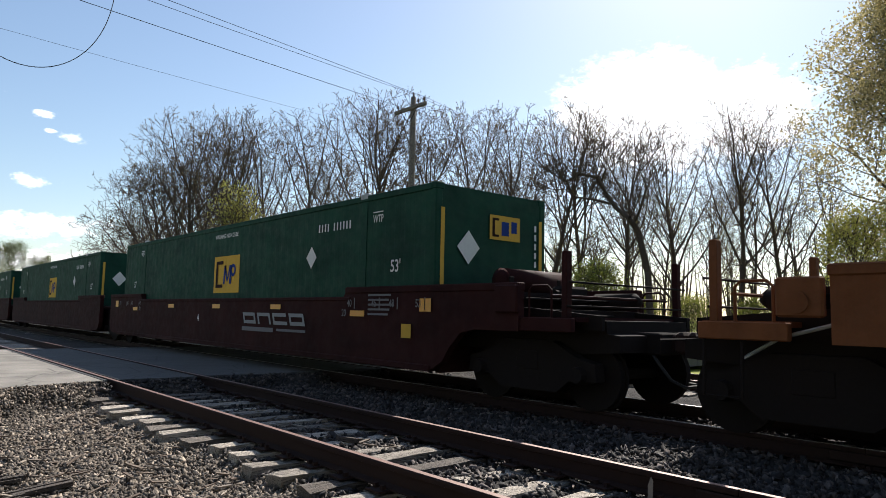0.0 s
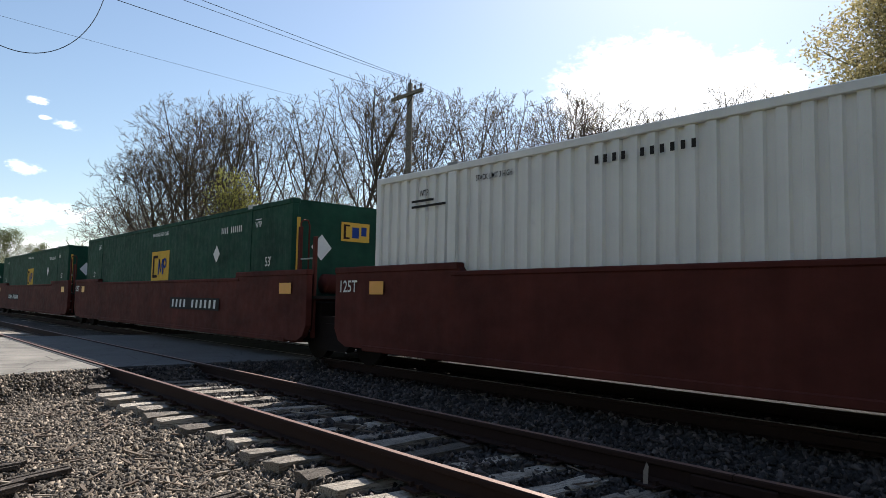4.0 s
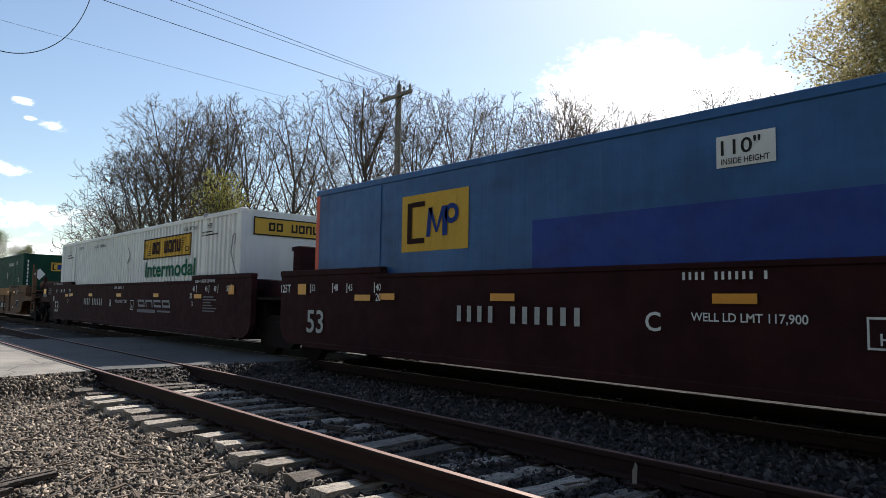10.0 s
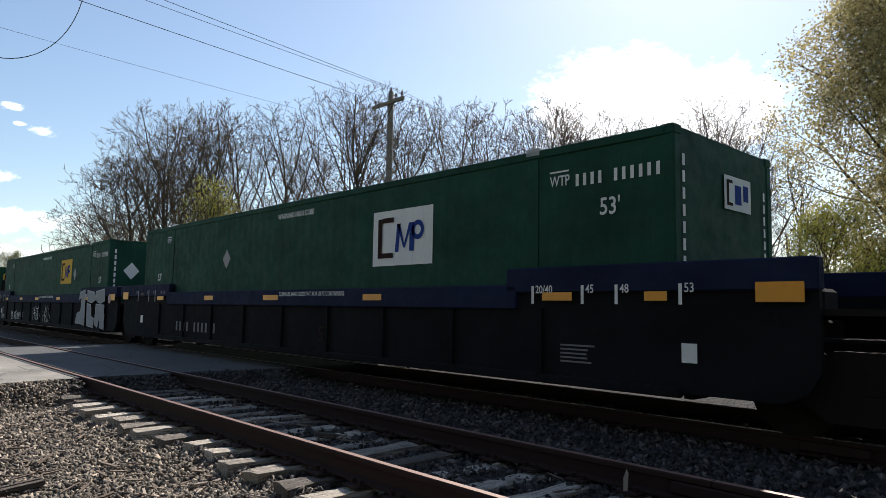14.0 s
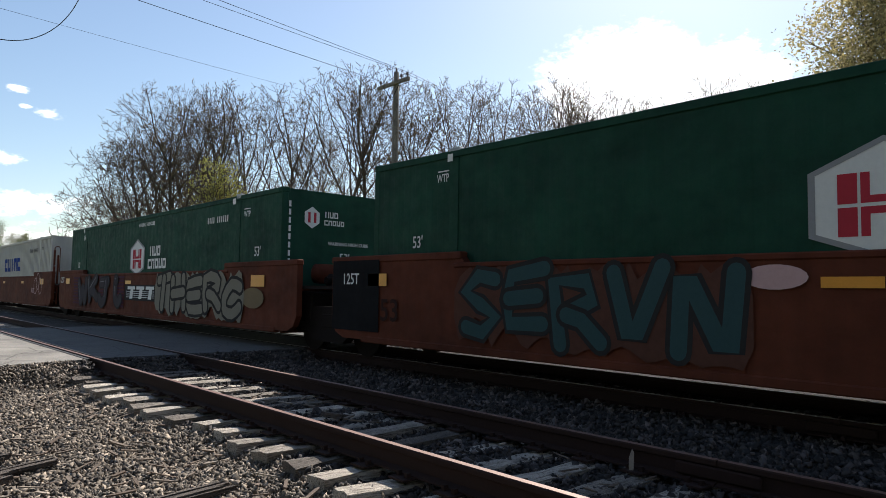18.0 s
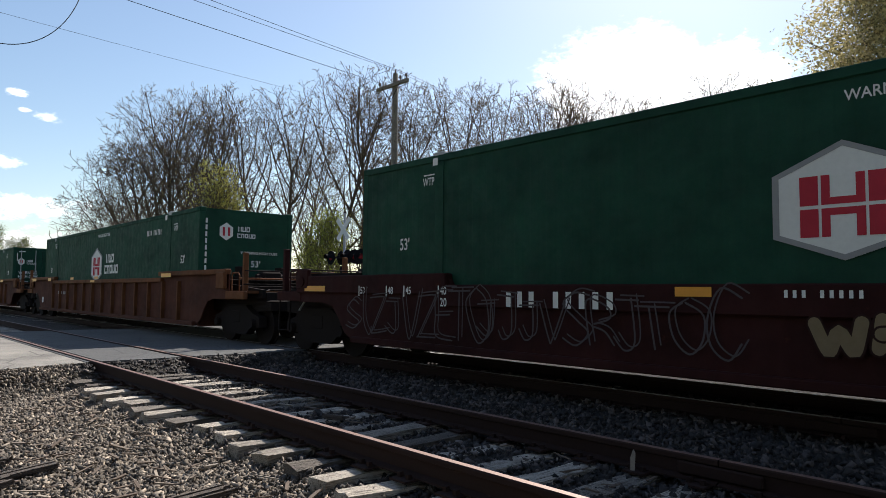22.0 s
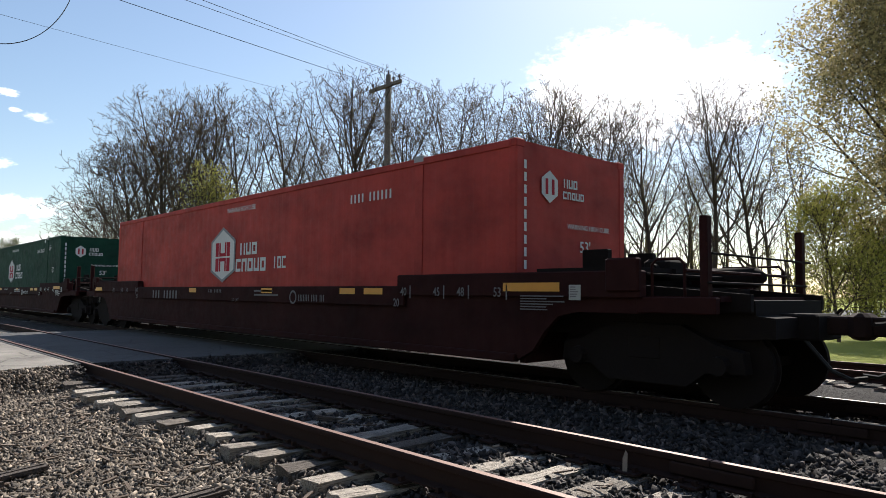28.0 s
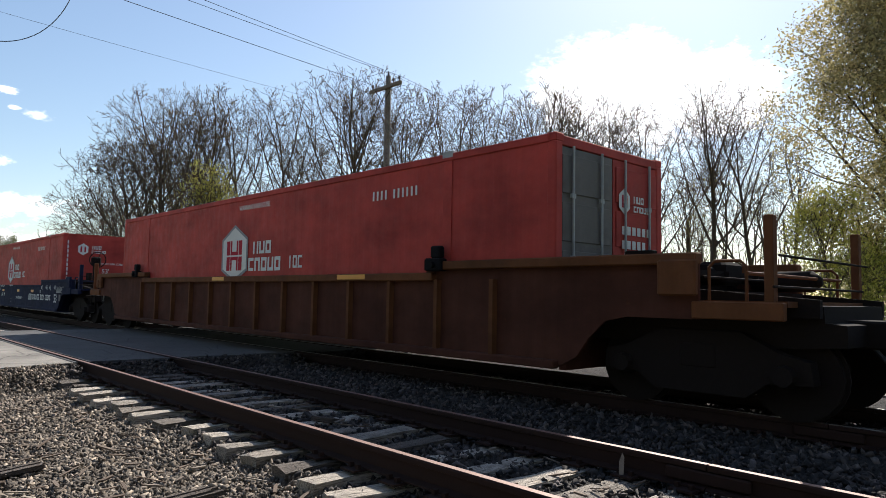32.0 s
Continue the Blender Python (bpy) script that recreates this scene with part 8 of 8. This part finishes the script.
# leafing trees and shrubs
big = tree(31, 17.0, "tall oak in young olive-brown leaf", 44, 0.085, MIXED, 0.4, 1.0, "leafy_tree", wide=0.32, base=0.18, limbs=16, clear=0.22, up=0.3, spurs=2, thick=1.4)
big.matrix_basis = pose(*at_bearing(78.0, 36), 0, 0, 30)
low = tree(35, 6.4, "small spreading tree in bright yellow-green leaf", 12, 0.06, YOUNG, 0.2, 1.0, "leafy_tree", wide=0.28, base=0.12, limbs=10, clear=0.2, up=0.4, spurs=2)
low.matrix_basis = pose(*at_bearing(73.0, 31)) @ Matrix.Diagonal((0.85, 0.85, 0.95, 1))
big2 = tree(32, 14.0, "tall tree in dull green leaf", 7, 0.13, DEEP, 0.4, 1.0, "leafy_tree", wide=0.32, base=0.15, limbs=11, clear=0.2, spurs=2)
big2.matrix_basis = pose(*at_bearing(81.5, 42), 0, 0, 10) @ Matrix.Diagonal((1.05, 1.05, 1.2, 1))
yel = tree(33, 8.0, "small tree in fresh yellow-green leaf", 6, 0.06, YOUNG, 0.2, 1.0, "leafy_tree", wide=0.2, base=0.3, limbs=10, clear=0.3, up=0.6, spurs=2)
yel.matrix_basis = pose(*at_bearing(23.2, 40), 0, 0, 0) @ Matrix.Diagonal((0.95, 0.95, 1.08, 1))
shrub = tree(34, 4.5, "low shrub in bright green leaf", 7, 0.06, FRESH, 0.24, 1.0, "leafy_shrub", wide=0.42, base=0.03, limbs=10, clear=0.06, up=0.5, spurs=2)
shrub.matrix_basis = pose(*at_bearing(42.4, 34), 0, 0, 0) @ Matrix.Diagonal((1.0, 1.0, 1.28, 1))
for az, dist, k, kz in ((32.4, 34, 0.62, 1.15), (31.3, 36, 0.5, 0.9), (53.5, 33, 0.9, 0.9), (74.5, 33, 0.8, 0.8), (76.5, 34, 1.0, 0.9), (57.5, 38, 0.5, 0.6), (65.5, 38, 0.6, 0.6), (50, 38, 0.6, 0.5), (46, 36, 0.7, 0.7), (61, 36, 0.6, 0.6), (26.5, 36, 0.6, 0.6)):
    x, y, z = at_bearing(az, dist)
    copy_thing(shrub, pose(x, y, z, 0, 0, az * 17) @ Matrix.Diagonal((k, k, kz / 1.28, 1)))
for az, dist, k in ((8.2, 140, 0.75), (6.0, 150, 0.7), (10.0, 160, 0.7), (3.5, 150, 0.8)):
    x, y, z = at_bearing(az, dist)
    copy_thing(big2, pose(x, y, z, 0, 0, az * 31) @ Matrix.Diagonal((k, k, k, 1)))

# unseen trees added on the camera's own side of the road, to close the place and cut skylight
sky_screen = tree(36, 12.0, "dense leafy tree, added unseen behind the verge to cut skylight", 9, 0.22, DEEP, 0.5, 1.0, "leafy_tree", wide=0.38, base=0.02, limbs=11, clear=0.08, spurs=0)
for i, az in enumerate(range(128, 338, 15)):
    x, y, z = at_bearing(az, 13.5 + 3 * (i % 3))
    m = pose(x, y, z, 0, 0, az * 7) @ Matrix.Diagonal((0.9, 0.9, 0.9 + 0.1 * (i % 2), 1))
    if i:
        copy_thing(sky_screen, m)
    else:
        sky_screen.matrix_basis = m

# far wood that closes the view behind the trees
wood = Build()
rnd = random.Random(77)
for i in range(330):
    az, d = rnd.uniform(16, 110), rnd.uniform(56, 95)
    x, y, z = at_bearing(az, d)
    h = rnd.uniform(5, 10)
    wood.tube((x, y, z), (x + rnd.uniform(-1, 1), y + rnd.uniform(-1, 1), z + h), 0.12, 0.03, n=4, caps=False)
    for k in range(3):
        t = rnd.uniform(0.3, 0.95)
        wood.tube((x, y, z + h * t), (x + rnd.uniform(-2, 2), y + rnd.uniform(-2, 2), z + h * t + rnd.uniform(0.5, 2)), 0.05, 0.012, n=3, caps=False)
tagged(new("far_wood", wood.mesh("far_wood", BARK)), "far bare wood behind the trees", "wood", kind="stuff")


# ---- what moves ----
# seconds and metres that the train has gone
GONE = [
    (0, -0.01), (0.5, 8.76), (1, 17.78), (1.5, 26.32), (2, 35.31), (2.5, 44.28), (3, 53.03), (4, 70.77),
    (4.5, 79.61), (5, 88.48), (5.5, 97.43), (6, 106.59), (6.5, 115.21), (7, 124.05), (7.5, 132.96), (8, 142.01),
    (8.5, 150.98), (9, 159.65), (9.5, 168.50), (10, 177.51), (10.5, 186.61), (11, 195.41), (11.5, 204.29), (12, 213.19),
    (12.5, 222.13), (13, 231.13), (13.5, 239.99), (14, 248.66), (14.5, 257.75), (15, 266.64), (16, 284.42), (16.5, 293.30),
    (17, 302.18), (17.5, 311.08), (18, 319.88), (18.5, 328.79), (19, 337.72), (19.5, 346.40), (20, 355.16), (20.5, 364.00),
    (21, 372.90), (21.5, 381.78), (22, 389.98), (22.5, 399.41), (23, 407.97), (23.5, 416.78), (24, 425.62), (24.5, 434.21),
    (25, 442.97), (25.5, 451.70), (26, 460.35), (27, 477.68), (27.5, 486.29), (28, 494.97), (28.5, 503.65), (29, 512.62),
    (29.5, 520.51), (30, 529.18), (30.5, 537.88), (31, 546.29), (31.5, 554.83), (32, 563.27),
]


def motions():
    for ob, s, z in TRAIN:
        walk(ob, [(t, pose(TRAIN_X, s + gone, z)) for t, gone in GONE])


motions()
